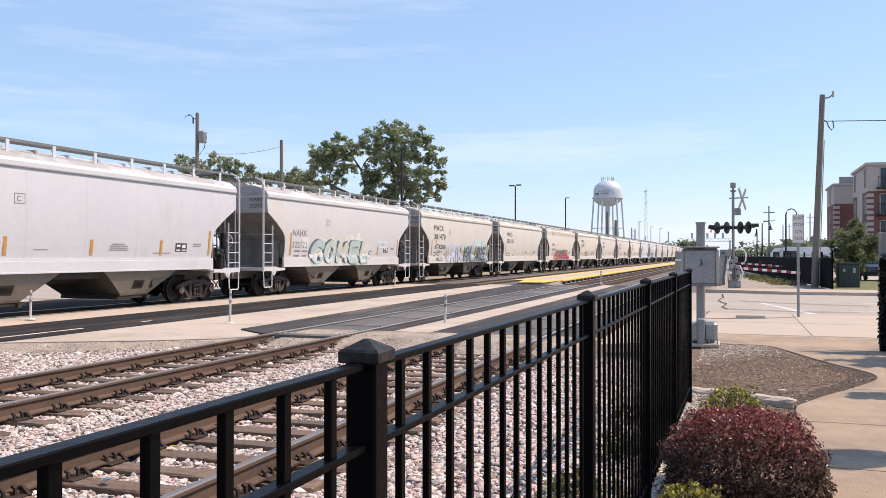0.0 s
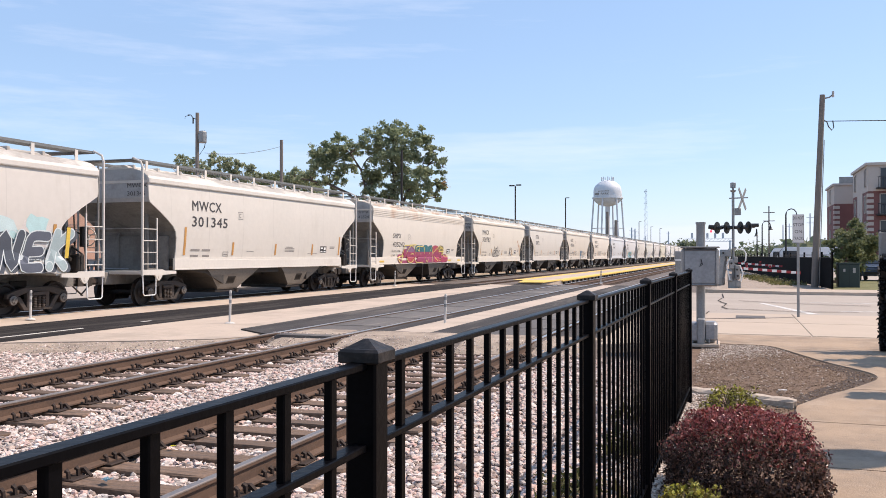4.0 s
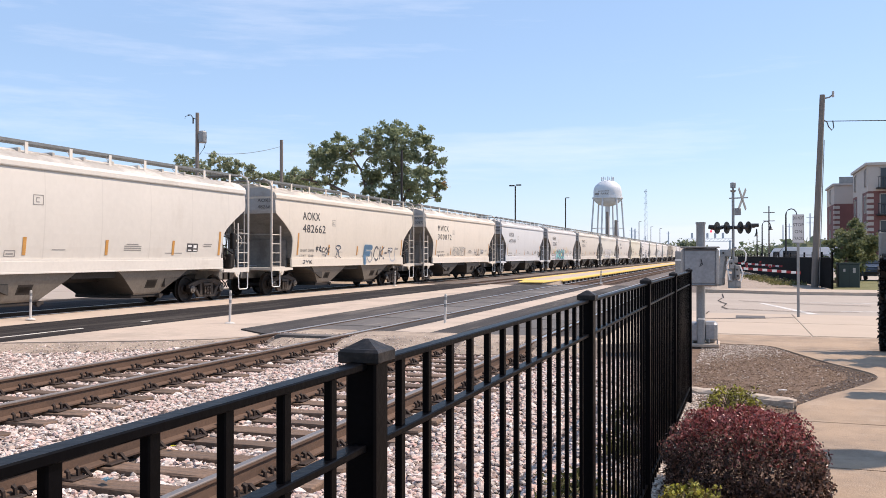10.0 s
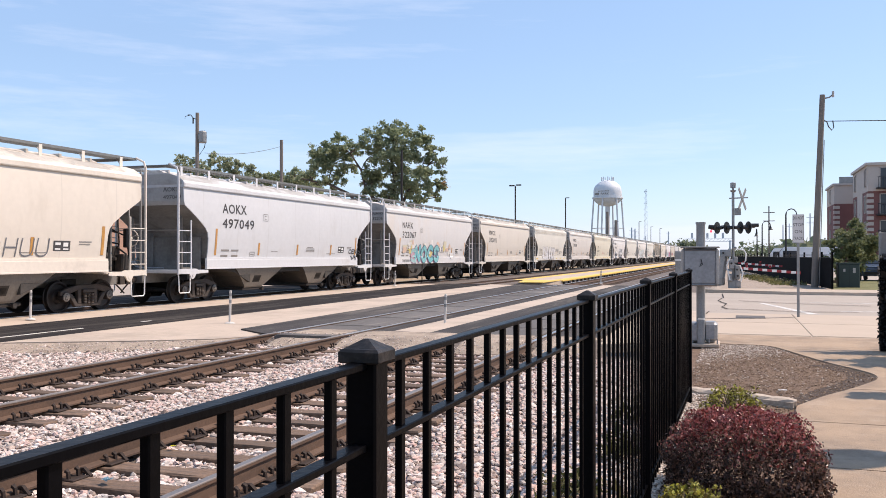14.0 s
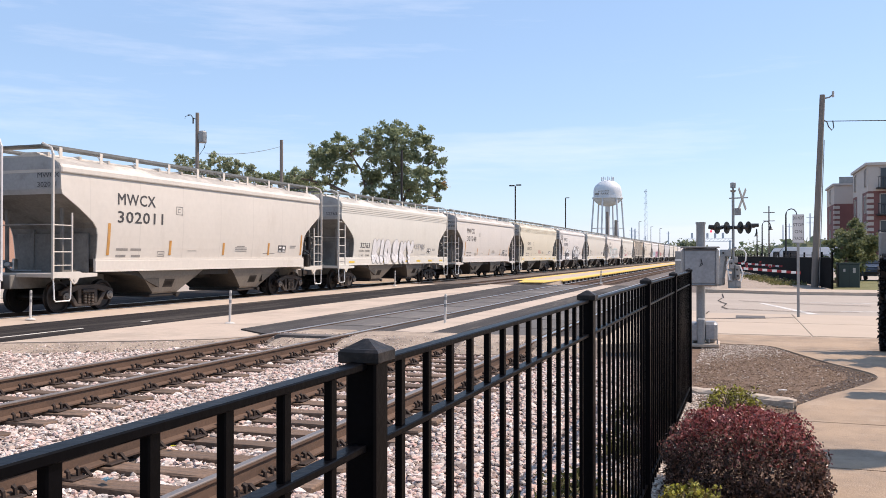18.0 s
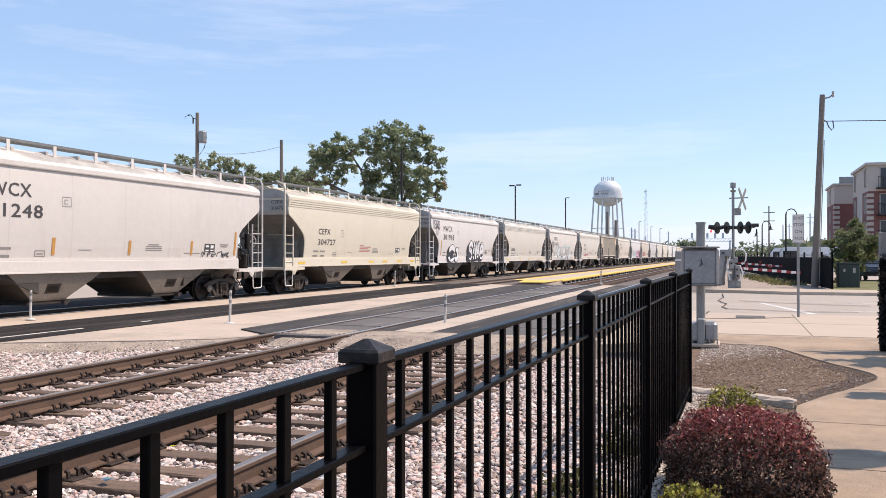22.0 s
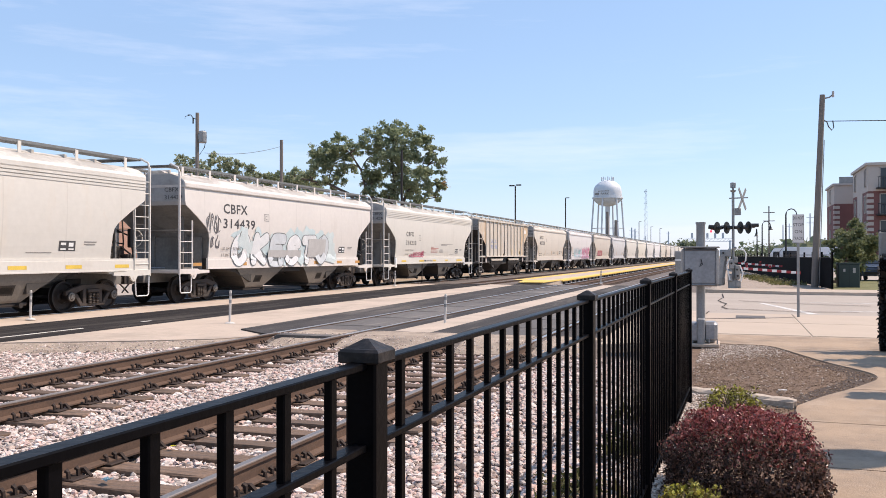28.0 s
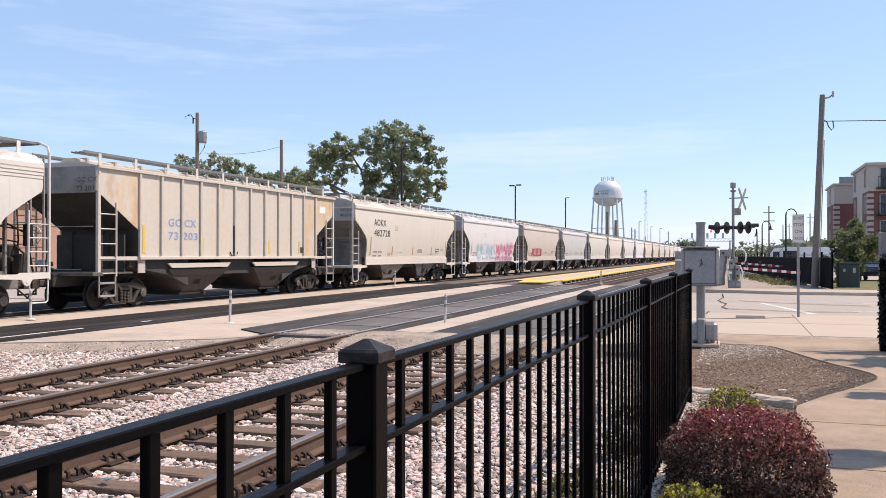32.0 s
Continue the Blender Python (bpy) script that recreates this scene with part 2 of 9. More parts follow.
    # Dark ballast, its colour lowered further for the shade under the train.
    "shadeballast": mat("shaded_dark_ballast", (0.055, 0.045, 0.038), 0.95, 0, 0.45, 9, 38, 1.0, stain=(((0.10, 0.085, 0.07), 0.5, 1.0, 0.54),)),
    "fines": mat("stone_dust", (0.36, 0.285, 0.22), 0.95, 0, 0.35, 3, 70, 0.6, stain=(((0.12, 0.095, 0.075), 0.6, 1.4, 0.52),)),
    "gravel": mat("tan_gravel", (0.34, 0.27, 0.215), 0.95, 0, 0.35, 2, 45, 0.7, stain=(((0.15, 0.13, 0.08), 0.5, 0.6, 0.55),)),
    "mulch": mat("brown_mulch", (0.175, 0.11, 0.072), 0.95, 0, 0.5, 4, 60, 1.0, stain=(((0.27, 0.195, 0.145), 0.6, 14.0, 0.55), ((0.07, 0.047, 0.034), 0.6, 1.3, 0.54))),
    "darkmulch": mat("dark_brown_mulch", (0.075, 0.050, 0.036), 0.95, 0, 0.5, 4, 60, 1.0, stain=(((0.16, 0.11, 0.08), 0.6, 9.0, 0.58),)),
    "fieldstone": mat("weathered_edging_stone", (0.46, 0.37, 0.29), 0.9, 0, 0.25, 3, 30, 0.5, stain=(((0.15, 0.115, 0.085), 0.6, 5.0, 0.52),)),
    "ground": mat("dry_ground", (0.21, 0.18, 0.13), 0.95, 0, 0.25, 0.08, 2, 0.3, stain=(((0.11, 0.12, 0.05), 0.7, 0.03, 0.5),)),
    "grass": mat("dry_grass", (0.16, 0.15, 0.06), 0.95, 0, 0.35, 1.0, 30, 0.8, stain=(((0.08, 0.10, 0.03), 0.7, 1.2, 0.5),)),
    "fenceblack": mat("black_powder_coat", (0.0022, 0.0022, 0.0030), 0.36, 0.0, 0.25, 3, 60, 0.06, stain=(((0.012, 0.0105, 0.0105), 0.3, 7.0, 0.60), ((0.04, 0.034, 0.03), 0.22, 16.0, 0.66)), spec=0.055),
    "screen": mat("black_wind_screen", (0.005, 0.005, 0.006), 0.9, 0, 0.3, 0.8, 40, 0.2, spec=0.1),
    "alu": mat("aluminium_cabinet", (0.32, 0.32, 0.325), 0.45, 0.55, 0.2, 1.5, 20, 0.06, stain=(((0.22, 0.215, 0.21), 0.6, 3.0, 0.50), ((0.5, 0.5, 0.5), 0.4, 6.0, 0.58))),
    "galv": mat("galvanised_steel", (0.28, 0.28, 0.275), 0.5, 0.5, 0.2, 3, 30, 0.06),
    "black": mat("black_paint", (0.015, 0.015, 0.015), 0.5, 0, 0.2, 3, 40, 0.05),
    "red": mat("red_reflective", (0.30, 0.018, 0.024), 0.35, 0, 0.1, 4, 40, 0.0),
    "redlit": mat("lit_red_lens", (0.6, 0.02, 0.03), 0.3, 0, 0.1, 4, 40, 0.0, glow=((1.0, 0.05, 0.09), 1.6)),
    "signwhite": mat("white_sign_sheet", (0.66, 0.64, 0.62), 0.45, 0, 0.05, 3, 30, 0.02),
    "signback": mat("bare_aluminium_sign", (0.26, 0.25, 0.24), 0.5, 0.4, 0.1, 3, 30, 0.02),
    "wood": mat("grey_pole_timber", (0.20, 0.172, 0.15), 0.9, 0, 0.25, 2, 30, 0.4, stretch=(4, 4, 0.4)),
    "tactile": mat("yellow_tactile_paving", (0.72, 0.47, 0.10), 0.7, 0, 0.1, 0.6, 30, 0.1, stain=(((0.5, 0.36, 0.14), 0.5, 0.8, 0.55),)),
    "brick": mat("red_brick_wall", (0.19, 0.082, 0.075), 0.85, 0, 0.2, 0.5, 12, 0.2),
    "brick_orange": mat("orange_brick_wall", (0.36, 0.22, 0.165), 0.85, 0, 0.2, 0.5, 12, 0.2),
    "stucco": mat("beige_stucco", (0.48, 0.425, 0.38), 0.85, 0, 0.08, 0.5, 20, 0.1),
    "quoin": mat("pale_cast_stone", (0.46, 0.41, 0.37), 0.8, 0, 0.08, 1, 20, 0.1),
    "glass": mat("dark_window_glass", (0.03, 0.035, 0.045), 0.08, 0, 0.1, 0.5, 3, 0.0),
    "tower": mat("pale_blue_tank_paint", (0.62, 0.64, 0.66), 0.5, 0, 0.06, 0.15, 2, 0.02, stain=(((0.45, 0.47, 0.5), 0.5, 0.2, 0.55),)),
    "bark": mat("grey_brown_bark", (0.09, 0.07, 0.055), 0.95, 0, 0.35, 3, 20, 0.6),
    "carwhite": mat("white_car_paint", (0.75, 0.75, 0.76), 0.3, 0, 0.03, 1, 10, 0.0),
    "cardark": mat("dark_blue_car_paint", (0.08, 0.10, 0.14), 0.25, 0.3, 0.05, 1, 10, 0.0),
    "tyre": mat("tyre_rubber", (0.02, 0.02, 0.02), 0.85, 0, 0.2, 4, 40, 0.1),
    "green": mat("green_cabinet_paint", (0.028, 0.045, 0.038), 0.5, 0, 0.12, 1, 20, 0.03),
    "wire": mat("cable", (0.05, 0.05, 0.05), 0.6, 0, 0.1, 1, 10, 0.0),
    "farblue": mat("hazy_far_steel", (0.50, 0.56, 0.62), 0.8, 0, 0.1, 0.2, 2, 0.0),
}


def leaf_mat(name, a, b, c, rough=0.55):
    """Leaves that vary from leaf to leaf between three colours, with some light passing through."""
    m = bpy.data.materials.new(name)
    m.use_nodes = True
    nt = m.node_tree
    bs = nt.nodes["Principled BSDF"]
    geo = nt.nodes.new("ShaderNodeNewGeometry")
    rp = nt.nodes.new("ShaderNodeValToRGB")
    rp.color_ramp.elements[0].color, rp.color_ramp.elements[1].color = (*a, 1), (*c, 1)
    e = rp.color_ramp.elements.new(0.5)
    e.color = (*b, 1)
    nt.links.new(geo.outputs["Random Per Island"], rp.inputs["Fac"])
    nt.links.new(rp.outputs["Color"], bs.inputs["Base Color"])
    bs.inputs["Roughness"].default_value = rough
    tr = nt.nodes.new("ShaderNodeBsdfTranslucent")
    nt.links.new(rp.outputs["Color"], tr.inputs["Color"])
    mx = nt.nodes.new("ShaderNodeMixShader")
    mx.inputs[0].default_value = 0.45
    out = nt.nodes["Material Output"]
    nt.links.new(bs.outputs[0], mx.inputs[1])
    nt.links.new(tr.outputs[0], mx.inputs[2])
    nt.links.new(mx.outputs[0], out.inputs["Surface"])
    return m


def stone_mat(name, cols):
    """Loose stones, each with its own shade."""
    m = bpy.data.materials.new(name)
    m.use_nodes = True
    nt = m.node_tree
    bs = nt.nodes["Principled BSDF"]
    geo = nt.nodes.new("ShaderNodeNewGeometry")
    rp = nt.nodes.new("ShaderNodeValToRGB")
    rp.color_ramp.interpolation = "LINEAR"
    rp.color_ramp.elements[0].color, rp.color_ramp.elements[1].color = (*cols[0], 1), (*cols[-1], 1)
    for i, c in enumerate(cols[1:-1]):
        e = rp.color_ramp.elements.new((i + 1) / (len(cols) - 1))
        e.color = (*c, 1)
    nt.links.new(geo.outputs["Random Per Island"], rp.inputs["Fac"])
    nz = nt.nodes.new("ShaderNodeTexNoise")
    nz.inputs["Scale"].default_value, nz.inputs["Detail"].default_value = 45, 4
    co = nt.nodes.new("ShaderNodeTexCoord")
    nt.links.new(co.outputs["Object"], nz.inputs["Vector"])
    mr = nt.nodes.new("ShaderNodeMapRange")
    mr.inputs["From Min"].default_value, mr.inputs["From Max"].default_value = 0.3, 0.7
    mr.inputs["To Min"].default_value, mr.inputs["To Max"].default_value = 0.75, 1.2
    nt.links.new(nz.outputs["Fac"], mr.inputs["Value"])
    hs = nt.nodes.new("ShaderNodeHueSaturation")
    nt.links.new(rp.outputs[0], hs.inputs["Color"])
    nt.links.new(mr.outputs[0], hs.inputs["Value"])
    nt.links.new(hs.outputs[0], bs.inputs["Base Color"])
    bs.inputs["Roughness"].default_value = 0.9
    return m


M["oak"] = leaf_mat("oak_leaves", (0.17, 0.215, 0.12), (0.27, 0.315, 0.18), (0.40, 0.43, 0.26))
M["oakrust"] = leaf_mat("turning_oak_leaves", (0.30, 0.20, 0.09), (0.46, 0.28, 0.12), (0.25, 0.22, 0.09))
M["hedge"] = leaf_mat("far_leaves", (0.24, 0.28, 0.17), (0.31, 0.34, 0.21), (0.40, 0.40, 0.26))
M["farwood"] = leaf_mat("distant_leaves", (0.13, 0.17, 0.10), (0.18, 0.21, 0.13), (0.25, 0.27, 0.17))
M["maple"] = leaf_mat("olive_leaves", (0.11, 0.135, 0.062), (0.18, 0.20, 0.09), (0.27, 0.275, 0.13))
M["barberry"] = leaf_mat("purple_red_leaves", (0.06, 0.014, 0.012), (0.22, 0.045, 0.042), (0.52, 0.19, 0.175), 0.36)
# Lower barberry leaves: bronze green, with the shade low on the shrub coloured in.
M["barberry_low"] = leaf_mat("shaded_bronze_leaves", (0.014, 0.010, 0.007), (0.065, 0.036, 0.026), (0.30, 0.18, 0.14), 0.36)
M["spirea"] = leaf_mat("lime_leaves", (0.07, 0.045, 0.025), (0.20, 0.18, 0.04), (0.52, 0.50, 0.08))
M["weed"] = leaf_mat("weed_leaves", (0.08, 0.085, 0.03), (0.14, 0.14, 0.05), (0.23, 0.20, 0.09))
M["stones"] = stone_mat("pink_grey_ballast", [(0.13, 0.10, 0.085), (0.40, 0.30, 0.25), (0.60, 0.51, 0.45), (0.54, 0.36, 0.31), (0.74, 0.67, 0.61), (0.24, 0.195, 0.17)])
M["pebbles"] = stone_mat("tan_pebbles", [(0.26, 0.19, 0.145), (0.50, 0.40, 0.32), (0.64, 0.55, 0.47), (0.36, 0.28, 0.22)])
M["chips"] = stone_mat("wood_chips", [(0.085, 0.05, 0.03), (0.18, 0.108, 0.066), (0.36, 0.25, 0.165), (0.12, 0.074, 0.045)])
GRAF = {}


def graf(rgb):
    """Spray paint of one colour."""
    key = tuple(rgb)
    if key not in GRAF:
        GRAF[key] = mat("spray_paint", rgb, 0.5, 0, 0.12, 3, 30, 0.0)
    return GRAF[key]


# ---- mesh tools ----
def finish(name, bm, smooth=False):
    me = bpy.data.meshes.new(name)
    bm.normal_update()
    bm.to_mesh(me)
    bm.free()
    if smooth:
        me.shade_smooth()
    return me


def put(name, me, material, parent=None, m=None, label=""):
    """A mesh object on shared mesh data, under a thing or part."""
    ob = new(name, me)
    if material is not None and not me.materials:
        me.materials.append(material)
    if parent is not None:
        ob.parent = parent
    if m is not None:
        ob.matrix_basis = m
    if label:
        ob["label"] = label
    return ob


def part(name, bm, material, parent=None, label="", smooth=False, m=None):
    return put(name, finish(name, bm, smooth), material, parent, m, label)


def thing(name, x, y, z, label, category, group="", rz=0.0):
    e = new(name)
    e.empty_display_size = 0.2
    e.matrix_basis = pose(x, y, z, 0, 0, rz)
    return tagged(e, label, category, group)


def box(bm, x0, x1, y0, y1, z0, z1, bevel=0.0):
    r = bmesh.ops.create_cube(bm, size=1.0)
    vs = r["verts"]
    for v in vs:
        v.co = Vector(((x0 + x1) / 2 + v.co.x * (x1 - x0), (y0 + y1) / 2 + v.co.y * (y1 - y0), (z0 + z1) / 2 + v.co.z * (z1 - z0)))
    if bevel:
        es = {e for v in vs for e in v.link_edges}
        bmesh.ops.bevel(bm, geom=list(es), offset=bevel, segments=1, affect="EDGES")
    return bm


def ring_tube(bm, pts, radii, seg=8, caps=True):
    """A tube along a line of points, with a radius at each."""
    if not hasattr(radii, "__len__"):
        radii = [radii] * len(pts)
    pts = [Vector(p) for p in pts]
    rings = []
    for i, p in enumerate(pts):
        d = (pts[min(i + 1, len(pts) - 1)] - pts[max(i - 1, 0)]).normalized()
        a = d.cross(Vector((0, 0, 1)) if abs(d.z) < 0.9 else Vector((1, 0, 0))).normalized()
        b = d.cross(a)
        rings.append([bm.verts.new(p + (a * math.cos(k * 2 * math.pi / seg) + b * math.sin(k * 2 * math.pi / seg)) * radii[i]) for k in range(seg)])
    for r, s in zip(rings, rings[1:]):
        for k in range(seg):
            bm.faces.new((r[k], r[(k + 1) % seg], s[(k + 1) % seg], s[k]))
    if caps:
        bm.faces.new(rings[0][::-1])
        bm.faces.new(rings[-1])
    return bm


def loft(bm, rings, caps=True):
    """Skins a stack of rings with equal numbers of points."""
    vs = [[bm.verts.new(p) for p in r] for r in rings]
    n = len(vs[0])
    for r, s in zip(vs, vs[1:]):
        for k in range(n):
            bm.faces.new((r[k], r[(k + 1) % n], s[(k + 1) % n], s[k]))
    if caps:
        bm.faces.new(vs[0][::-1])
        bm.faces.new(vs[-1])
    return bm


def prism(bm, poly, a, b, axis="x"):
    """A polygon of (u, v) pairs extruded from a to b along an axis: x takes (y, z), y takes (x, z), z takes (x, y)."""
    def at(u, v, w):
        return {"x": (w, u, v), "y": (u, w, v), "z": (u, v, w)}[axis]
    lo = [bm.verts.new(at(u, v, a)) for u, v in poly]
    hi = [bm.verts.new(at(u, v, b)) for u, v in poly]
    n = len(poly)
    bm.faces.new(lo[::-1])
    bm.faces.new(hi)
    for k in range(n):
        bm.faces.new((lo[k], lo[(k + 1) % n], hi[(k + 1) % n], hi[k]))
    bmesh.ops.recalc_face_normals(bm, faces=bm.faces[:])
    return bm


def revolve(bm, profile, seg=20, axis="z"):
    """A solid of revolution from (radius, height) pairs."""
    rings = []
    for r, h in profile:
        ring = []
        for k in range(seg):
            a = 2 * math.pi * k / seg
            c, s = r * math.cos(a), r * math.sin(a)
            ring.append({"z": (c, s, h), "x": (h, c, s), "y": (s, h, c)}[axis])
        rings.append(ring)
    return loft(bm, rings)


def B():
    return bmesh.new()


def from_arrays(name, verts, faces, material, smooth=False):
    me = bpy.data.meshes.new(name)
    me.from_pydata(verts.tolist() if hasattr(verts, "tolist") else verts, [], faces.tolist() if hasattr(faces, "tolist") else faces)
    me.materials.append(material)
    if smooth:
        me.shade_smooth()
    me.update()
    return me


def letters(text, size, material, name="lettering", bold=0.0, gap=1.0):
    """Flat lettering as a mesh in the xy plane, its left end at the origin; bold thickens the strokes."""
    cu = bpy.data.curves.new(name, "FONT")
    cu.body, cu.size, cu.resolution_u, cu.space_character = text, size, 2, gap
    ob = bpy.data.objects.new(name, cu)
    scene.collection.objects.link(ob)
    dg = bpy.context.evaluated_depsgraph_get()
    me = bpy.data.meshes.new_from_object(ob.evaluated_get(dg), depsgraph=dg)
    bpy.data.objects.remove(ob)
    bpy.data.curves.remove(cu)
    if bold:
        bm = B()
        d = size * bold
        for k, (dx, dy) in enumerate(((-d, -d), (d, -d), (-d, d), (d, d))):
            c = me.copy()
            c.transform(Matrix.Translation((dx, dy, 0.0008 * k)))
            bm.from_mesh(c)
            bpy.data.meshes.remove(c)
        bpy.data.meshes.remove(me)
        me = finish(name, bm)
    me.name = name
    me.materials.clear()
    me.materials.append(material)
    return me


# loose scatter: stones, chips and leaves as one mesh each
ICO_V = np.array([(0, 0, 1), (0.894, 0, 0.447), (0.276, 0.851, 0.447), (-0.724, 0.526, 0.447), (-0.724, -0.526, 0.447), (0.276, -0.851, 0.447),
                  (0.724, 0.526, -0.447), (-0.276, 0.851, -0.447), (-0.894, 0, -0.447), (-0.276, -0.851, -0.447), (0.724, -0.526, -0.447)])
ICO_F = np.array([(0, 1, 2), (0, 2, 3), (0, 3, 4), (0, 4, 5), (0, 5, 1), (1, 6, 2), (2, 6, 7), (2, 7, 3), (3, 7, 8), (3, 8, 4), (4, 8, 9), (4, 9, 5),
                  (5, 9, 10), (5, 10, 1), (1, 10, 6)])


def stones_mesh(name, centres, size, material, rng, flat=0.75):
    """Angular stones, each a dented polyhedron with its own turn and size."""
    n = len(centres)
    jit = 1 + rng.uniform(-0.38, 0.32, (n, 11, 1))
    v = ICO_V[None] * jit
    v = v * np.stack([rng.uniform(0.7, 1.35, n), rng.uniform(0.7, 1.2, n), rng.uniform(0.5, 1.0, n) * flat], 1)[:, None]
    a = rng.uniform(0, 6.283, n)
    t = rng.uniform(-0.5, 0.5, n)
    c, s, ct, st = np.cos(a), np.sin(a), np.cos(t), np.sin(t)
    x, y, z = v[..., 0], v[..., 1], v[..., 2]
    y, z = y * ct[:, None] - z * st[:, None], y * st[:, None] + z * ct[:, None]
    x, y = x * c[:, None] - y * s[:, None], x * s[:, None] + y * c[:, None]
    sz = (size * np.exp(rng.normal(0, 0.28, n)))[:, None, None] if np.ndim(size) == 0 else (size * np.exp(rng.normal(0, 0.28, n)))[:, None, None]
    v = np.stack([x, y, z], -1) * sz + centres[:, None]
    f = ICO_F[None] + (np.arange(n) * 11)[:, None, None]
    return from_arrays(name, v.reshape(-1, 3), f.reshape(-1, 3), material)


def leaves_mesh(name, centres, size, material, rng, up=0.3, long=1.5):
    """Small pointed leaves, folded along the middle, facing mostly outwards."""
    n = len(centres)
    d = rng.normal(0, 1, (n, 3))
    d /= np.linalg.norm(d, axis=1)[:, None]
    nrm = rng.normal(0, 1, (n, 3)) + np.array((0, 0, up * 3))
    nrm -= d * (nrm * d).sum(1)[:, None]
    nrm /= np.linalg.norm(nrm, axis=1)[:, None]
    w = np.cross(d, nrm)
    s = (size * np.exp(rng.normal(0, 0.3, n)))[:, None]
    a = centres - d * s * long / 2
    b = centres + w * s * 0.5 + nrm * s * 0.12
    c = centres + d * s * long / 2
    e = centres - w * s * 0.5 + nrm * s * 0.12
    v = np.stack([a, b, c, e], 1).reshape(-1, 3)
    i = (np.arange(n) * 4)[:, None]
    f = np.concatenate([i + np.array([[0, 1, 2]]), i + np.array([[0, 2, 3]])], 0)
    return from_arrays(name, v, f, material)


# ---- ground and paving ----
def structure(name, label, category, bm, material, smooth=False):
    return tagged(part(name, bm, material, smooth=smooth), label, category, "", "structure")


def slab(name, label, category, poly, z0, z1, material):
    return structure(name, label, category, prism(B(), poly, z0, z1, "z"), material)


def rect(x0, x1, y0, y1):
    return [(x0, y0), (x1, y0), (x1, y1), (x0, y1)]


def make_ground():
    bm = B()
    box(bm, -2500, 2500, -600, 3200, -1.2, -0.30)
    structure("ground", "flat dry ground reaching to the horizon", "ground", bm, M["ground"])

    def rise(x, y):
        """How far the fill climbs towards the paving of the crossing."""
        edge = 15.5 if x > -9.2 else 14.5 + (x + 9.2) * 0.52
        k = min(1.0, max(0.0, (y - edge + 1.5) / 1.5))
        top = 0.105 if x > -9.0 else 0.02
        return k * k * (3 - 2 * k) * (top + 0.115) if -13.3 < x < -2.4 else 0.0

    def bed(name, x0, x1, y0, y1, step, z, amp, material, label):
        nx, ny = int((x1 - x0) / step) + 1, int((y1 - y0) / step) + 1
        v, f = [], []
        for j in range(ny):
            for i in range(nx):
                x, y = x0 + (x1 - x0) * i / (nx - 1), y0 + (y1 - y0) * j / (ny - 1)
                edge = min(1.0, min(i, nx - 1 - i, j, ny - 1 - j) / 2)
                v.append((x, y, (z + rise(x, y) * (y < 30) + amp * noise.noise((x * 1.3, y * 1.3, 0.3))) * edge + (1 - edge) * -0.32))
        for j in range(ny - 1):
            for i in range(nx - 1):
                a = j * nx + i
                f.append((a, a + 1, a + nx + 1, a + nx))
        tagged(put(name, from_arrays(name, v, f, material, True), None), label, "ballast", "", "structure")

    bed("ballast_bed", -12.6, -0.45, -8, 17.0, 0.25, -0.115, 0.02, M["ballastbed"], "pinkish grey crushed stone ballast around the tracks")
    bed("far_ballast_bed", -22.5, -0.9, 45.5, 620, 1.2, -0.07, 0.03, M["ballastbed"], "brown grey ballast running into the distance")
    # This bed carries the shade under the train in its colour.
    bed("train_ballast_bed", -22.5, -18.1, -60, 46.0, 1.0, -0.09, 0.03, M["shadeballast"], "dark ballast under the train, darkened further for its shade")
    nx, ny, v, f = 56, 40, [], []
    for j in range(ny):
        for i in range(nx):
            x, y = -13.3 + 11.0 * i / (nx - 1), 11.4 + 4.9 * j / (ny - 1)
            r = rise(x, y)
            rail = min(abs(x - c) for c in (-3.4975, -5.0025, -7.2975, -8.8025))
            v.append((x, y, -0.115 + r + 0.02 * min(1, r / 0.08) - 0.03 * (r < 0.03) + 0.008 * noise.noise((x * 4, y * 4, 0)) - (0.05 if rail < 0.16 else 0.0)))
    for j in range(ny - 1):
        for i in range(nx - 1):
            a = j * nx + i
            f.append((a, a + 1, a + nx + 1, a + nx))
    tagged(put("stone_dust_verge", from_arrays("stone_dust_verge", v, f, M["fines"], True), None), "tan stone dust banked up to the crossing", "gravel", "", "structure")
    slab("parking_lot", "pale concrete lot beyond the train", "lot", rect(-90, -24.5, -30, 140), -0.3, -0.02, M["concrete"])
    slab("lot_asphalt", "dark asphalt beyond the train track", "asphalt", rect(-24.5, -20.4, -30, 46), -0.3, 0.0, M["asphalt_new"])


make_ground()


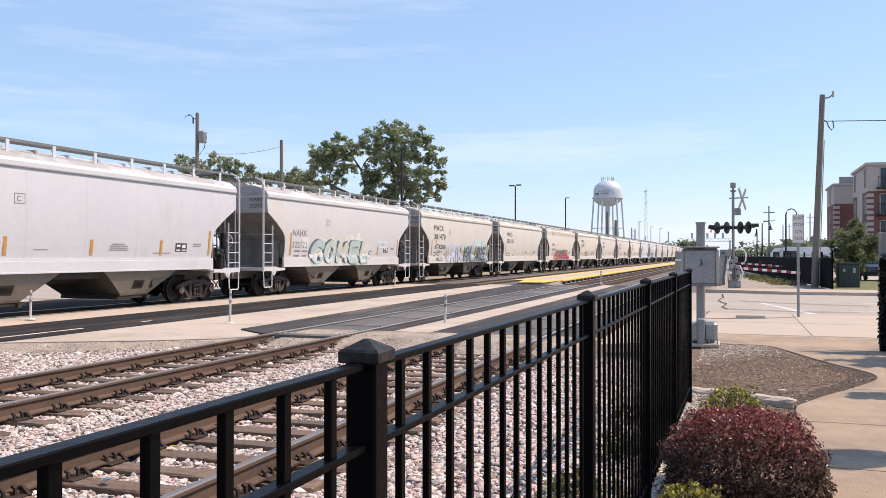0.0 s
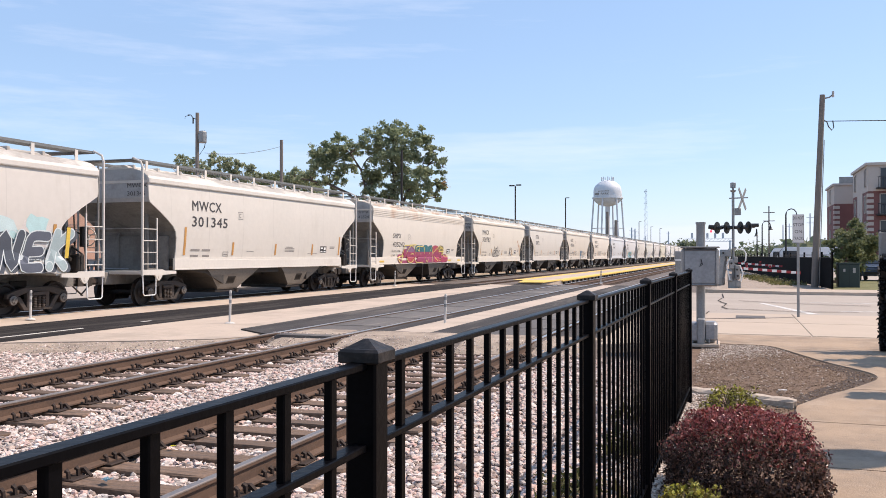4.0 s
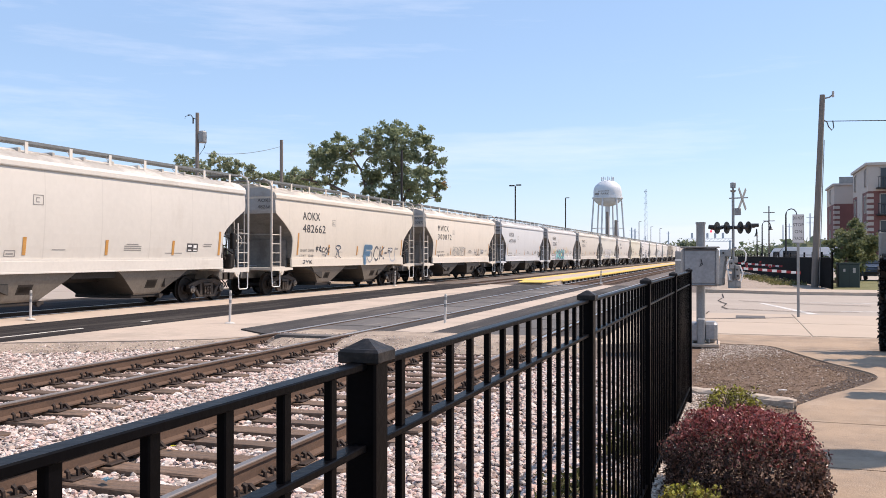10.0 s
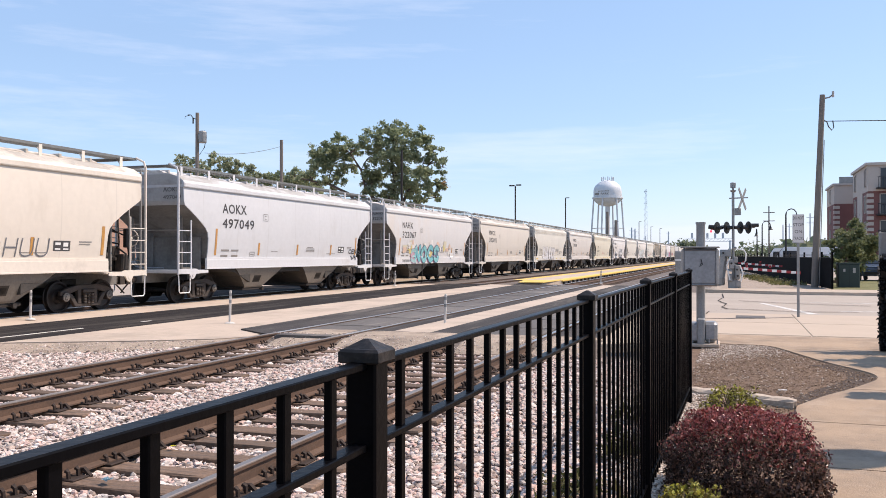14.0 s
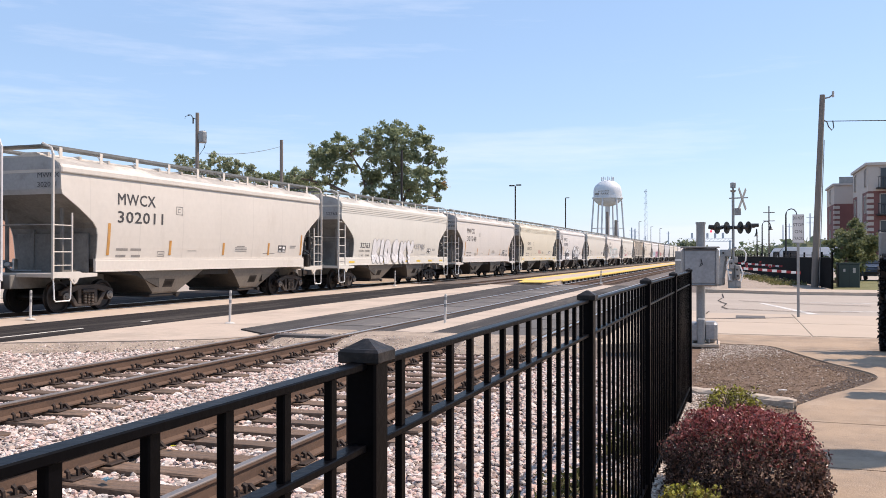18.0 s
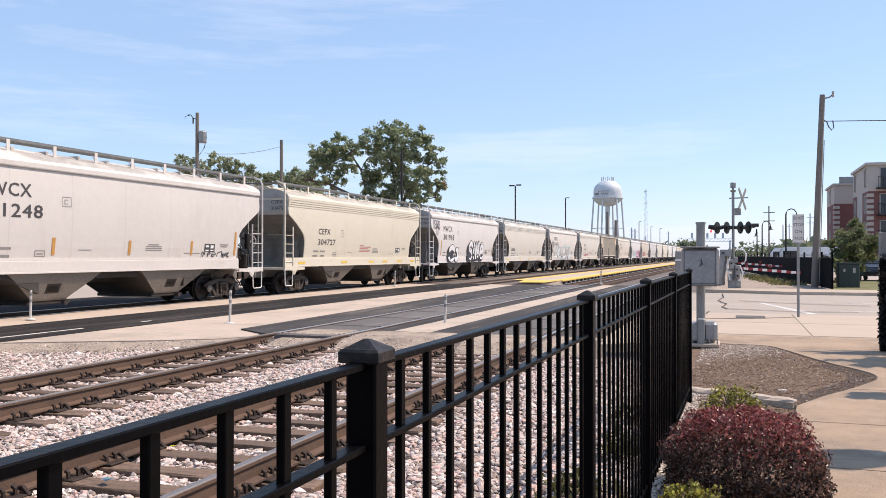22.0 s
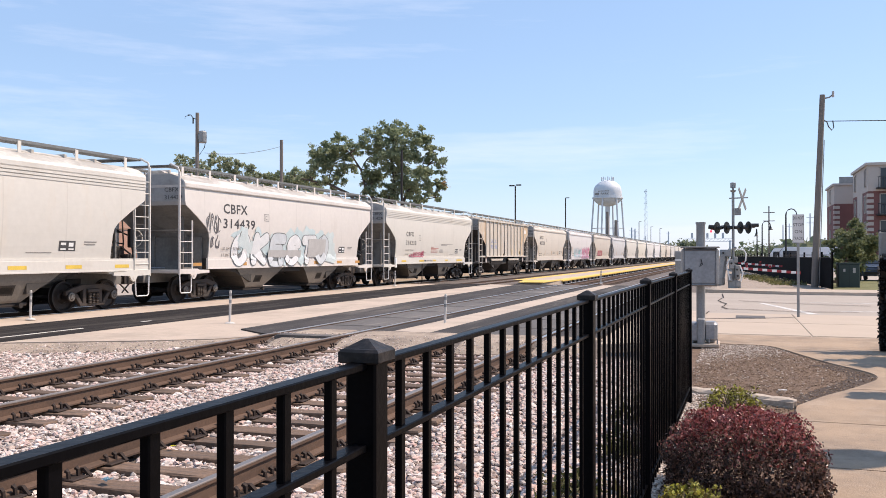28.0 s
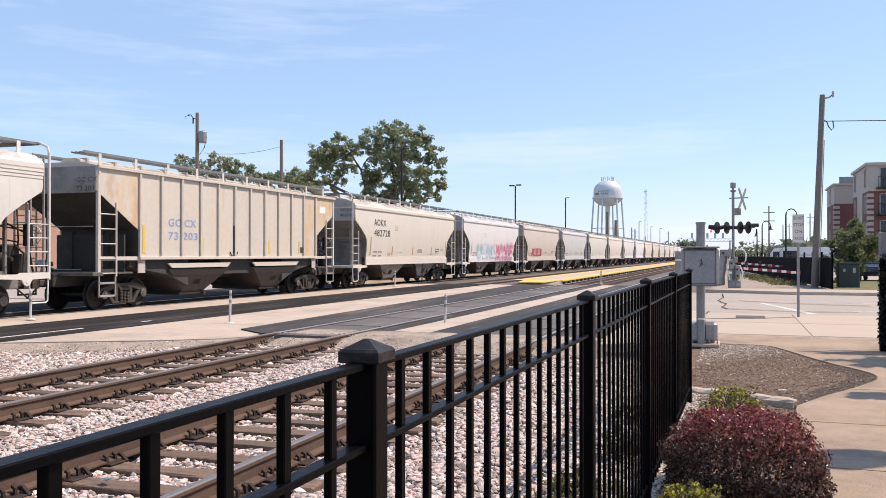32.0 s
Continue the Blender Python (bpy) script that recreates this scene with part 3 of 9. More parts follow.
def make_crossing():
    slab("crossing_concrete", "tan concrete strip beside the train track", "concrete", rect(-18.12, -16.25, -20, 46.5), -0.25, 0.03, M["concrete"])
    slab("crossing_asphalt", "dark asphalt strip over the embedded track", "asphalt", rect(-16.25, -13.0, -20, 47.5), -0.25, 0.025, M["asphalt_new"])
    slab("crossing_median", "tan concrete strip of the crossing", "concrete",
         [(-13.0, 12.35), (-12.75, 12.55), (-12.0, 12.95), (-11.0, 13.45), (-10.3, 13.9), (-9.65, 14.35), (-9.25, 14.9), (-9.35, 15.9), (-10.2, 16.2), (-11.3, 45.6), (-13.0, 46.2)], -0.25, 0.06, M["concrete"])
    # White slabs stand in for the glint of the embedded rail.
    for y0, y1 in ((-6.0, 15.75), (17.8, 18.15)):
        slab("road_marking", "white line on the dark asphalt, standing in for rail glint", "marking", [(-14.10, y0), (-14.01, y0), (-14.02, y1), (-14.11, y1)], 0.0, 0.030, M["roadpaint"])
    slab("crossing_asphalt_a", "dark patched asphalt beside the rail", "asphalt", [(-10.2, 16.2), (-8.9, 15.2), (-8.9, 46), (-11.3, 45.6)], -0.25, 0.09, M["asphalt_worn"])
    slab("crossing_asphalt_b", "dark asphalt beside the rail", "asphalt", [(-7.2, 15.2), (-6.75, 15.6), (-6.6, 45.5), (-7.2, 45.8)], -0.25, 0.105, M["asphalt_worn"])
    slab("crossing_concrete_b", "tan concrete strip between two tracks", "concrete", [(-6.75, 15.6), (-5.9, 16.2), (-5.9, 45), (-6.6, 45.5)], -0.25, 0.11, M["concrete"])
    slab("crossing_asphalt_c", "dark asphalt beside the near track", "asphalt", [(-5.9, 16.3), (-5.06, 15.6), (-5.06, 45), (-5.9, 45)], -0.25, 0.115, M["asphalt_worn"])
    slab("crossing_asphalt_d", "dark asphalt beside the near rail", "asphalt", [(-3.42, 15.8), (-2.5, 15.8), (-2.5, 45), (-3.42, 45)], -0.25, 0.10, M["asphalt_worn"])
    slab("crossing_apron", "tan concrete apron of the crossing", "concrete", [(-2.5, 15.8), (-0.9, 17.2), (-0.9, 26.3), (-2.5, 26.3)], -0.25, 0.04, M["concrete"])
    for name, x0, x1, ys in (("crossing_panels", -8.68, -7.42, 15.0), ("near_crossing_panels", -4.88, -3.62, 15.6)):
        base = slab(name, "grey concrete crossing panels between the rails", "paving", rect(x0, x1, ys, 45.2), -0.25, 0.095, M["panel"])
        me = finish("panel", box(B(), x0 + 0.02, x1 - 0.02, 0.02, 2.38, 0.09, 0.118, 0.012))
        for i in range(12):
            put("panel", me, M["panel"], base, pose(0, ys + i * 2.5, 0))


def make_road():
    slab("road", "worn grey asphalt street crossing the tracks", "road", rect(-2.5, 90, 26.3, 40.2), -0.25, 0.0, M["asphalt_old"])
    slab("road_far", "grey asphalt street beyond the tracks", "road", rect(-140, -24.5, 26.3, 40.2), -0.25, 0.005, M["asphalt_old"])
    # kerb on the far side, turning away along the street
    base = slab("kerb", "pale concrete kerb along the street", "kerb", [(-1.6, 41.2), (2.0, 39.4), (90, 37.9), (90, 38.3), (2.1, 39.75), (-1.5, 41.6)], -0.25, 0.13, M["concrete"])
    slab("far_pavement", "concrete pavement behind the kerb", "pavement", [(-1.5, 41.6), (2.1, 39.75), (90, 38.3), (90, 40.6), (3, 43.0), (-1.5, 43.6)], -0.25, 0.115, M["walk"])
    slab("gravel_yard", "tan gravel strip beside the dark fence", "gravel", [(-1.2, 43.4), (4.4, 42.4), (4.4, 320), (-1.2, 320)], -0.28, 0.03, M["gravel"])
    slab("grass_verge", "dry grass behind the pavement", "grass", [(4.4, 42.5), (90, 40.5), (90, 62), (4.4, 62)], -0.28, 0.06, M["grass"])
    slab("far_lot", "car park behind the dark fence", "lot", rect(4.4, 160, 62, 320), -0.28, 0.02, M["asphalt_old"])
    # near sidewalk, laid in slabs along the street
    me = finish("slab", box(B(), 0.01, 2.39, 0.01, 3.39, -0.2, 0.012, 0.012))
    base = slab("street_sidewalk", "pale concrete sidewalk along the street", "pavement", rect(-0.9, 40, 19.2, 26.28), -0.25, -0.004, M["walk"])
    for i in range(16):
        for j in range(2):
            put("slab", me, M["walk"], base, pose(-0.9 + i * 2.4, 19.3 + j * 3.45, 0))
    for x0, y0, x1, y1 in ((2.5, 33.0, 60, 32.0), (3.0, 28.2, 60, 27.6)):
        dx = 0.06
        slab("road_marking", "worn white line on the street", "marking", [(x0, y0), (x1, y1), (x1, y1 + dx * 2), (x0, y0 + dx * 2)], 0.0, 0.004, M["roadpaint"])
    slab("stop_line", "worn white bar across the lane", "marking", [(0.75, 32.2), (1.98, 26.6), (2.25, 26.6), (0.95, 32.2)], 0.0, 0.004, M["roadpaint"])
    for pts in ([(-0.55, 39.0), (-0.45, 35.5), (-0.62, 33.2), (-0.30, 31.0), (-0.42, 29.2), (-0.25, 28.2), (-0.75, 26.8), (-0.8, 25.5)], [(-0.25, 28.2), (0.4, 28.0), (1.6, 27.4), (3.4, 27.6)],
                [(-0.8, 23.6), (0.4, 24.0), (1.5, 24.9)], [(0.1, 33.4), (1.2, 32.4), (2.6, 31.6), (4.2, 31.2)]):
        bm = B()
        for (a, b), (c, d) in zip(pts, pts[1:]):
            for q in range(4):
                p0, p1 = q / 4, (q + 1) / 4
                j0, j1 = 0.05 * noise.noise((a + p0, b * 3, q)), 0.05 * noise.noise((a + p1, b * 3, q + 1))
                x0, y0, x1, y1 = a + (c - a) * p0 + j0 * (q > 0), b + (d - b) * p0, a + (c - a) * p1 + j1 * (q < 3), b + (d - b) * p1
                bm.faces.new([bm.verts.new(v) for v in ((x0 - 0.02, y0 - 0.05, 0.019), (x1 - 0.02, y1 - 0.05, 0.019), (x1 + 0.02, y1 + 0.05, 0.019), (x0 + 0.02, y0 + 0.05, 0.019))])
        structure("road_crack", "dark sealed crack in the paving", "crack", bm, M["asphalt_new"])
    slab("access_cover", "dark steel cover in the sidewalk", "cover", rect(0.0, 0.75, 24.2, 25.2), 0.0, 0.018, M["panel"])


def make_walkway():
    # curved concrete walk on which the viewer stands, cut round the two planting beds
    edge = [(0.45, -3), (0.52, 3), (0.57, 6.5), (0.585, 8.85), (0.61, 10.12)]
    bend = [(0.65, 10.42), (0.73, 10.60), (1.01, 11.26), (1.35, 11.88), (1.61, 12.45), (1.77, 12.80), (1.85, 13.12), (1.86, 13.48), (1.72, 13.95), (1.36, 14.7),
            (0.97, 15.97), (0.66, 17.00), (0.37, 17.18), (-0.02, 17.22), (-0.9, 17.3)]
    for _ in range(2):
        bend = [bend[0]] + [(a[0] + (b[0] - a[0]) * k, a[1] + (b[1] - a[1]) * k) for a, b in zip(bend, bend[1:]) for k in (0.25, 0.75)] + [bend[-1]]
    edge += bend
    cuts = [-3, 1.2, 3.4, 5.5, 7.45, 9.45, 11.9, 14.4, 16.6, 19.2]

    def ex(y):
        for (xa, ya), (xb, yb) in zip(edge, edge[1:]):
            if ya <= y <= yb:
                return xa + (xb - xa) * (y - ya) / (yb - ya)
        return -0.9
    base = slab("walkway", "concrete walkway curving past planting beds", "pavement", [(x, y) for x, y in edge] + [(-0.9, 19.2), (9, 19.2), (9, -3)], -0.25, -0.012, M["oldwalk"])
    for y0, y1 in zip(cuts, cuts[1:]):
        ys = sorted({y0 + 0.012, y1 - 0.012, *[y for _, y in edge if y0 < y < y1], *[y0 + (y1 - y0) * k / 8 for k in range(1, 8)]})
        for x0, x1 in ((None, 2.7), (2.72, 5.0), (5.02, 9.0)):
            left = [((ex(y) + 0.01) if x0 is None else x0, y) for y in ys]
            bm = prism(B(), [(x1, ys[0]), (x1, ys[-1])] + left[::-1], -0.2, 0.0, "z")
            part("slab", bm, M["oldwalk"], base)
    slab("gravel_bed", "gravel and mulch bed inside the fence", "mulch",
         [(-0.9, 11.15), (-0.2, 10.95), (0.62, 10.41)] + bend + [(-0.9, 17.5)], -0.28, -0.022, M["mulch"])
    slab("planting_bed", "brown mulch planting bed along the fence", "mulch", [(-0.65, -3), (0.46, -3)] + edge[1:5] + [(0.62, 10.40), (-0.2, 10.94), (-0.55, 11.13)], -0.28, -0.03, M["mulch"])
    bm = B()
    kerb = structure("edging_kerb", "rough tan stone edging between two beds", "kerb", prism(B(), [(-0.56, 11.0), (0.58, 10.30), (0.60, 10.42), (-0.54, 11.12)], -0.2, -0.01, "z"), M["fieldstone"])
    rough = random.Random(12)
    for xa, ya, xb, yb, top in ((-0.58, 11.02, 0.02, 10.72, 0.045), (0.04, 10.70, 0.62, 10.28, 0.065)):
        bm = B()
        n = 7
        rows = []
        for k in range(n + 1):
            x, y = xa + (xb - xa) * k / n, ya + (yb - ya) * k / n
            j = [rough.uniform(-0.018, 0.018) for _ in range(6)]
            rows.append([(x + j[0], y + j[1], -0.15), (x + j[0], y + j[1], top - 0.025 + j[2]), (x + 0.02, y + 0.03 + j[3], top + j[4] * 0.4), (x + 0.03, y + 0.17 + j[5], top + j[4] * 0.4), (x + 0.03, y + 0.19 + j[5], -0.15)])
        loft(bm, rows)
        bmesh.ops.recalc_face_normals(bm, faces=bm.faces[:])
        put("stone", finish("stone", bm), M["fieldstone"], kerb)
    slab("damp_mulch", "darker mulch along the edge of the bed", "mulch", [p for p in bend if p[1] < 14.75] + [(1.06, 14.45), (1.50, 13.68), (1.46, 13.0), (1.22, 12.35), (0.93, 11.77), (0.62, 11.0)], -0.1, -0.0185, M["darkmulch"])
    rng = np.random.default_rng(5)
    n = 15000
    x, y = rng.uniform(-0.6, 1.85, n), rng.uniform(10.6, 17.2, n)
    keep = np.array([xx < ex(yy) - 0.03 for xx, yy in zip(x, y)])
    keep &= y > 11.05 - 0.55 * (x + 0.56) + 0.1
    c = np.stack([x, y, np.full(n, -0.012)], 1)[keep]
    rim = np.array([ex(q) - p < 0.42 and 10.6 < q < 14.6 for p, q in c[:, :2]])
    c = c[~rim | (rng.random(len(c)) < 0.55)]
    pebble = rng.random(len(c)) < np.clip((c[:, 1] - 14.2) / 2.2 - (c[:, 0]) * 0.6, 0.06, 0.95)
    tagged(put("loose_pebbles", stones_mesh("loose_pebbles", c[pebble], 0.0115, M["pebbles"], rng), None), "pale pebbles scattered over the bed", "pebbles", "", "stuff")
    tagged(put("loose_mulch", stones_mesh("loose_mulch", c[~pebble], 0.0085, M["chips"], rng, 0.5), None), "brown wood chips of the bed", "mulch", "", "stuff")
    n = 9000
    x, y = rng.uniform(-0.62, 0.66, n), rng.uniform(5.4, 11.0, n)
    c = np.stack([x, y, np.full(n, -0.02)], 1)[np.array([xx < ex(yy) - 0.02 for xx, yy in zip(x, y)])]
    tagged(put("bed_mulch", stones_mesh("bed_mulch", c[::2], 0.011, M["chips"], rng, 0.5), None), "brown wood chips under the shrubs", "mulch", "", "stuff")


def make_fence_gravel():
    rng = np.random.default_rng(15)
    n = 2600
    x, y = -0.60 + np.abs(rng.normal(0, 0.14, n)), rng.uniform(4.2, 11.0, n)
    c = np.stack([x, y, np.full(n, -0.012)], 1)
    tagged(put("fence_gravel", stones_mesh("fence_gravel", c, 0.0135, M["pebbles"], rng), None), "pale pebbles along the foot of the fence", "pebbles", "", "stuff")


make_crossing()
make_road()
make_walkway()
make_fence_gravel()


# ---- tracks ----
def rail_mesh(y0, y1):
    bm = B()
    prism(bm, [(-0.07, -0.17), (0.07, -0.17), (0.07, -0.155), (0.012, -0.135), (0.012, -0.045), (0.034, -0.034), (0.034, -0.008), (-0.034, -0.008),
               (-0.034, -0.034), (-0.012, -0.045), (-0.012, -0.135), (-0.07, -0.155)], y0, y1, "y")
    return finish("rail", bm)


def head_mesh(y0, y1):
    bm = B()
    prism(bm, [(-0.035, -0.012), (0.035, -0.012), (0.034, -0.004), (0.028, 0.0), (-0.028, 0.0), (-0.034, -0.004)], y0, y1, "y")
    return finish("rail_head", bm)


TIE_X = 1.28


def make_tie_meshes():
    rng = random.Random(4)
    ties = []
    for k in range(6):
        bm = B()
        box(bm, -TIE_X, TIE_X, -0.112, 0.112, -0.18, 0.0, 0.012)
        bmesh.ops.subdivide_edges(bm, edges=[e for e in bm.edges if abs(e.verts[0].co.x - e.verts[1].co.x) > 1], cuts=7)
        for v in bm.verts:
            v.co += Vector((rng.uniform(-0.006, 0.006), rng.uniform(-0.012, 0.012), rng.uniform(-0.010, 0.004)))
        ties.append(finish("tie", bm))
    bm = B()
    box(bm, -0.17, 0.17, -0.09, 0.09, 0.0, 0.014, 0.004)
    plate = finish("tie_plate", bm)
    bm = B()
    for sx in (-1, 1):
        for sy in (-0.055, 0.05):
            ring_tube(bm, [(sx * 0.098, sy, 0.0), (sx * 0.094, sy, 0.05), (sx * 0.07, sy + 0.004, 0.062)], [0.016, 0.018, 0.021], 5)
        ring_tube(bm, [(sx * 0.15, 0.13, -0.02), (sx * 0.08, 0.135, 0.035), (sx * 0.05, 0.135, 0.03), (sx * 0.03, 0.135, -0.005)], 0.02, 5)
    spikes = finish("rail_spikes", bm)
    return ties, plate, spikes


TIES, PLATE, SPIKES = make_tie_meshes()


def make_track(name, xc, z, y0, y1, near, far, label, shiny=True):
    t = tagged(new(name), label, "track", "", "structure")
    t.matrix_basis = pose(xc, 0, z)
    split = 15.3
    rm, hm, hs = rail_mesh(y0, y1), head_mesh(y0, split), head_mesh(split, y1)
    for sx in (-0.7525, 0.7525):
        r = put("rail", rm, M["railweb"], t, pose(sx, 0, 0))
        # White on the embedded near rail paints in its glint.
        put("rail_head", hm, (M["railhead"] if shiny else M["white"] if sx > 0 else M["asphalt_new"]), r, None, "worn rail head, its glint painted white where embedded")
        put("rail_head", hs, M["railshine"] if shiny else M["asphalt_new"], r, None, "rail head worn by traffic" if shiny else "rail head dulled by asphalt")
    rng = random.Random(name)
    y = near[0]
    while y < near[1]:
        tie = put("tie", TIES[rng.randrange(6)], M["tie"], t, pose(rng.uniform(-0.04, 0.04), y + rng.uniform(-0.03, 0.03), -0.180, 0, 0, rng.uniform(-1.2, 1.2)))
        for sx in (-0.7525, 0.7525):
            put("tie_plate", PLATE, M["spike"], tie, pose(sx, 0, 0))
            put("rail_spikes", SPIKES, M["spike"], tie, pose(sx, 0, 0.012))
        y += 0.535
    if far:
        bm = B()
        y = far[0]
        while y < far[1]:
            box(bm, -TIE_X, TIE_X, y - 0.11, y + 0.11, -0.3, -0.18)
            y += 0.55
        tagged(part("far_ties", bm, M["tie"], t), "", "", "", "stuff")


make_track("track_near", -4.25, 0.13, -6, 600, (3.2, 15.4), (45.6, 150), "railway track on timber ties with rusty rails")
make_track("track_second", -8.05, 0.13, -6, 600, (5.5, 15.0), (46.2, 150), "railway track on weathered timber ties")
make_track("track_embedded", -14.6, 0.031, -20, 600, (48, 48.2), (48.5, 150), "railway track embedded in the asphalt crossing", False)
make_track("track_of_train", -19.17, 0.03, -60, 900, (0, 0), (-20, 150), "railway track under the freight train")


def make_ballast_stones():
    rng = np.random.default_rng(11)
    n = 170000
    x, y = rng.uniform(-12.4, -0.7, n), rng.uniform(3.0, 16.2, n)
    depth = -x * math.sin(YAW) + y * math.cos(YAW)
    side = x * math.cos(YAW) + y * math.sin(YAW)
    keep = (depth > 5.3) & (side > -0.56 * depth)
    # clear of the paving
    keep &= ~((y > 15.1) & (x < -5.0)) & ~((x < -9.0) & (y > 13.6 + (x + 9.2) * 0.52))
    # sparse on the ties
    for xc in (-4.25, -8.05):
        ph = (y - (3.2 if xc > -5 else 5.5)) / 0.535
        on = (np.abs(ph - np.round(ph)) * 0.535 < 0.14) & (np.abs(x - xc) < 1.30)
        keep &= ~(on & (rng.random(n) > 0.03))
        keep &= np.abs(np.abs(x - xc) - 0.7525) > 0.055
    x, y = x[keep], y[keep]
    mid = np.zeros(len(x))
    for xc in (-4.25, -8.05):
        mid = np.where(np.abs(x - xc) < 1.3, -0.03, mid)
    z = -0.085 + mid * 0.7 + rng.uniform(-0.012, 0.028, len(x)) + 0.02 * np.sin(x * 1.7 + y * 0.4) * (mid == 0)
    edge = np.where(x > -9.2, 15.5, 14.5 + (x + 9.2) * 0.52)
    k = np.clip((y - edge + 1.5) / 1.5, 0, 1)
    z += k * k * (3 - 2 * k) * np.where(x > -9, 0.21, 0.125) * (x < -2.4)
    thin = rng.random(len(x)) > k * 2.6
    x, y, z = x[thin], y[thin], z[thin]
    c = np.stack([x, y, z], 1)
    tagged(put("ballast_stones", stones_mesh("ballast_stones", c, 0.0268, M["stones"], rng), None), "pink, white and grey crushed ballast stones", "ballast", "", "stuff")
    n = 9000
    x, y = rng.uniform(-13.2, -2.5, n), rng.uniform(10.8, 15.7, n)
    edge = np.where(x > -9.2, 15.5, 14.5 + (x + 9.2) * 0.52)
    k = np.clip((y - edge + 1.5) / 1.5, 0, 1)
    ok = (k > 0.15) & (k < 0.97)
    for xc in (-4.25, -8.05):
        ok &= np.abs(np.abs(x - xc) - 0.7525) > 0.08
    c = np.stack([x, y, -0.09 + k * k * (3 - 2 * k) * np.where(x > -9, 0.215, 0.13)], 1)[ok]
    tagged(put("verge_gravel", stones_mesh("verge_gravel", c, 0.013, M["stones"], rng), None), "small grey stones at the edge of the concrete", "gravel", "", "stuff")


make_ballast_stones()


# ---- platform ----
def make_platform():
    y0, y1 = 47.5, 420
    base = slab("platform", "low island platform with yellow tactile edges", "platform", [(-11.0, y0 - 1.6), (-10.0, y0 - 1.6), (-9.75, y0 + 2.5), (-9.75, y1), (-12.7, y1), (-12.7, y0 + 6), (-12.0, y0 + 2.5)], -0.2, 0.20, M["concrete"])
    for x0, x1, pts in ((-10.35, -9.76, None), (-12.69, -12.1, None)):
        part("tactile_strip", prism(B(), rect(x0, x1, y0 + 2.5, y1), 0.19, 0.212, "z"), M["tactile"], base, "yellow tactile strip")
    part("tactile_strip", prism(B(), [(-11.3, y0 - 1.8), (-9.9, y0 - 1.8), (-9.76, y0 + 2.6), (-12.0, y0 + 2.6)], 0.19, 0.212, "z"), M["tactile"], base, "yellow ramp end")
    me = finish("edge_block", box(B(), -9.72, -9.62, 0, 0.55, -0.2, 0.13, 0.02))
    for i in range(90):
        put("edge_block", me, M["steel_dark"], base, pose(0, y0 + 3 + i * 1.5, 0))
    lip = part("platform_lip", box(B(), -9.75, -9.66, y0 + 2.6, y1, 0.13, 0.205, 0.01), M["tactile"], base)


make_platform()


# ---- the freight train ----
HALF = 8.85          # half the distance from coupling to coupling
TRAIN_X, TRAIN_Z = -19.17, 0.03


def side_x(z):
    """Half-width of the curved hopper side at height z above the rail."""
    return 1.615 - 0.045 * (z - 3.1) ** 2


BODY_LEVELS = [(1.55, 6.25), (1.9, 6.25), (2.25, 6.27), (2.45, 6.33), (2.62, 6.48), (2.8, 6.74), (3.0, 7.05), (3.2, 7.40), (3.36, 7.68), (3.5, 7.72), (3.8, 7.72), (4.05, 7.72)]


def body_mesh():
    bm = B()
    rings = []
    for z, l in BODY_LEVELS:
        w = side_x(z)
        rings.append([(w, -l, z), (w, l, z), (-w, l, z), (-w, -l, z)])
    loft(bm, rings)
    bmesh.ops.recalc_face_normals(bm, faces=bm.faces[:])
    bm.normal_update()
    # The underside is paint in shade; the shade is coloured in with slot 1.
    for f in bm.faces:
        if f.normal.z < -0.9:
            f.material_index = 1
    return finish("body", bm)


def roof_mesh():
    bm = B()
    rings = []
    prof = [(1.57, 3.965), (1.632, 3.955), (1.645, 3.985), (1.645, 4.10), (1.59, 4.19), (1.36, 4.34), (1.05, 4.43), (0.7, 4.47), (-0.7, 4.47), (-1.05, 4.43), (-1.36, 4.34), (-1.59, 4.19), (-1.645, 4.10), (-1.645, 3.985), (-1.632, 3.955), (-1.57, 3.965)]
    for y in (-7.74, -7.70, 7.70, 7.74):
        k = 0.985 if abs(y) > 7.72 else 1.0
        rings.append([(x * k, y, 4.03 + (z - 4.03) * k) for x, z in prof])
    loft(bm, rings)
    bmesh.ops.recalc_face_normals(bm, faces=bm.faces[:])
    bm.normal_update()
    for f in bm.faces:
        if f.normal.z > 0.75:
            f.material_index = 1
    return finish("roof", bm)


def fascia_mesh():
    """Stepped roof fascia of the older cars."""
    bm = B()
    prism(bm, [(1.57, 3.70), (1.615, 3.70), (1.615, 3.765), (1.596, 3.768), (1.596, 3.788), (1.627, 3.79), (1.627, 3.855), (1.605, 3.858), (1.605, 3.878), (1.640, 3.88), (1.640, 3.95), (1.57, 3.95)], -7.72, 7.72, "y")
    return finish("fascia", bm)


def end_wall_mesh():
    """Dusty end sheet, seen between two cars, lying on the end of the body; its lower slope is coloured darker for
    shade.
    """
    bm = B()
    rows = [(z, l + 0.006) for z, l in BODY_LEVELS if z < 4.0] + [(4.0, 7.726)]
    vs = []
    for z, l in rows:
        w = side_x(z) - 0.03
        vs.append([bm.verts.new((-w, l, z)), bm.verts.new((w, l, z))])
    for a, b in zip(vs, vs[1:]):
        f = bm.faces.new((a[1], a[0], b[0], b[1]))
        # Below 3.3 m the slope takes the colour darkened for its shade.
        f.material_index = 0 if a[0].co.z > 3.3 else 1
    return finish("end_sheet", bm)


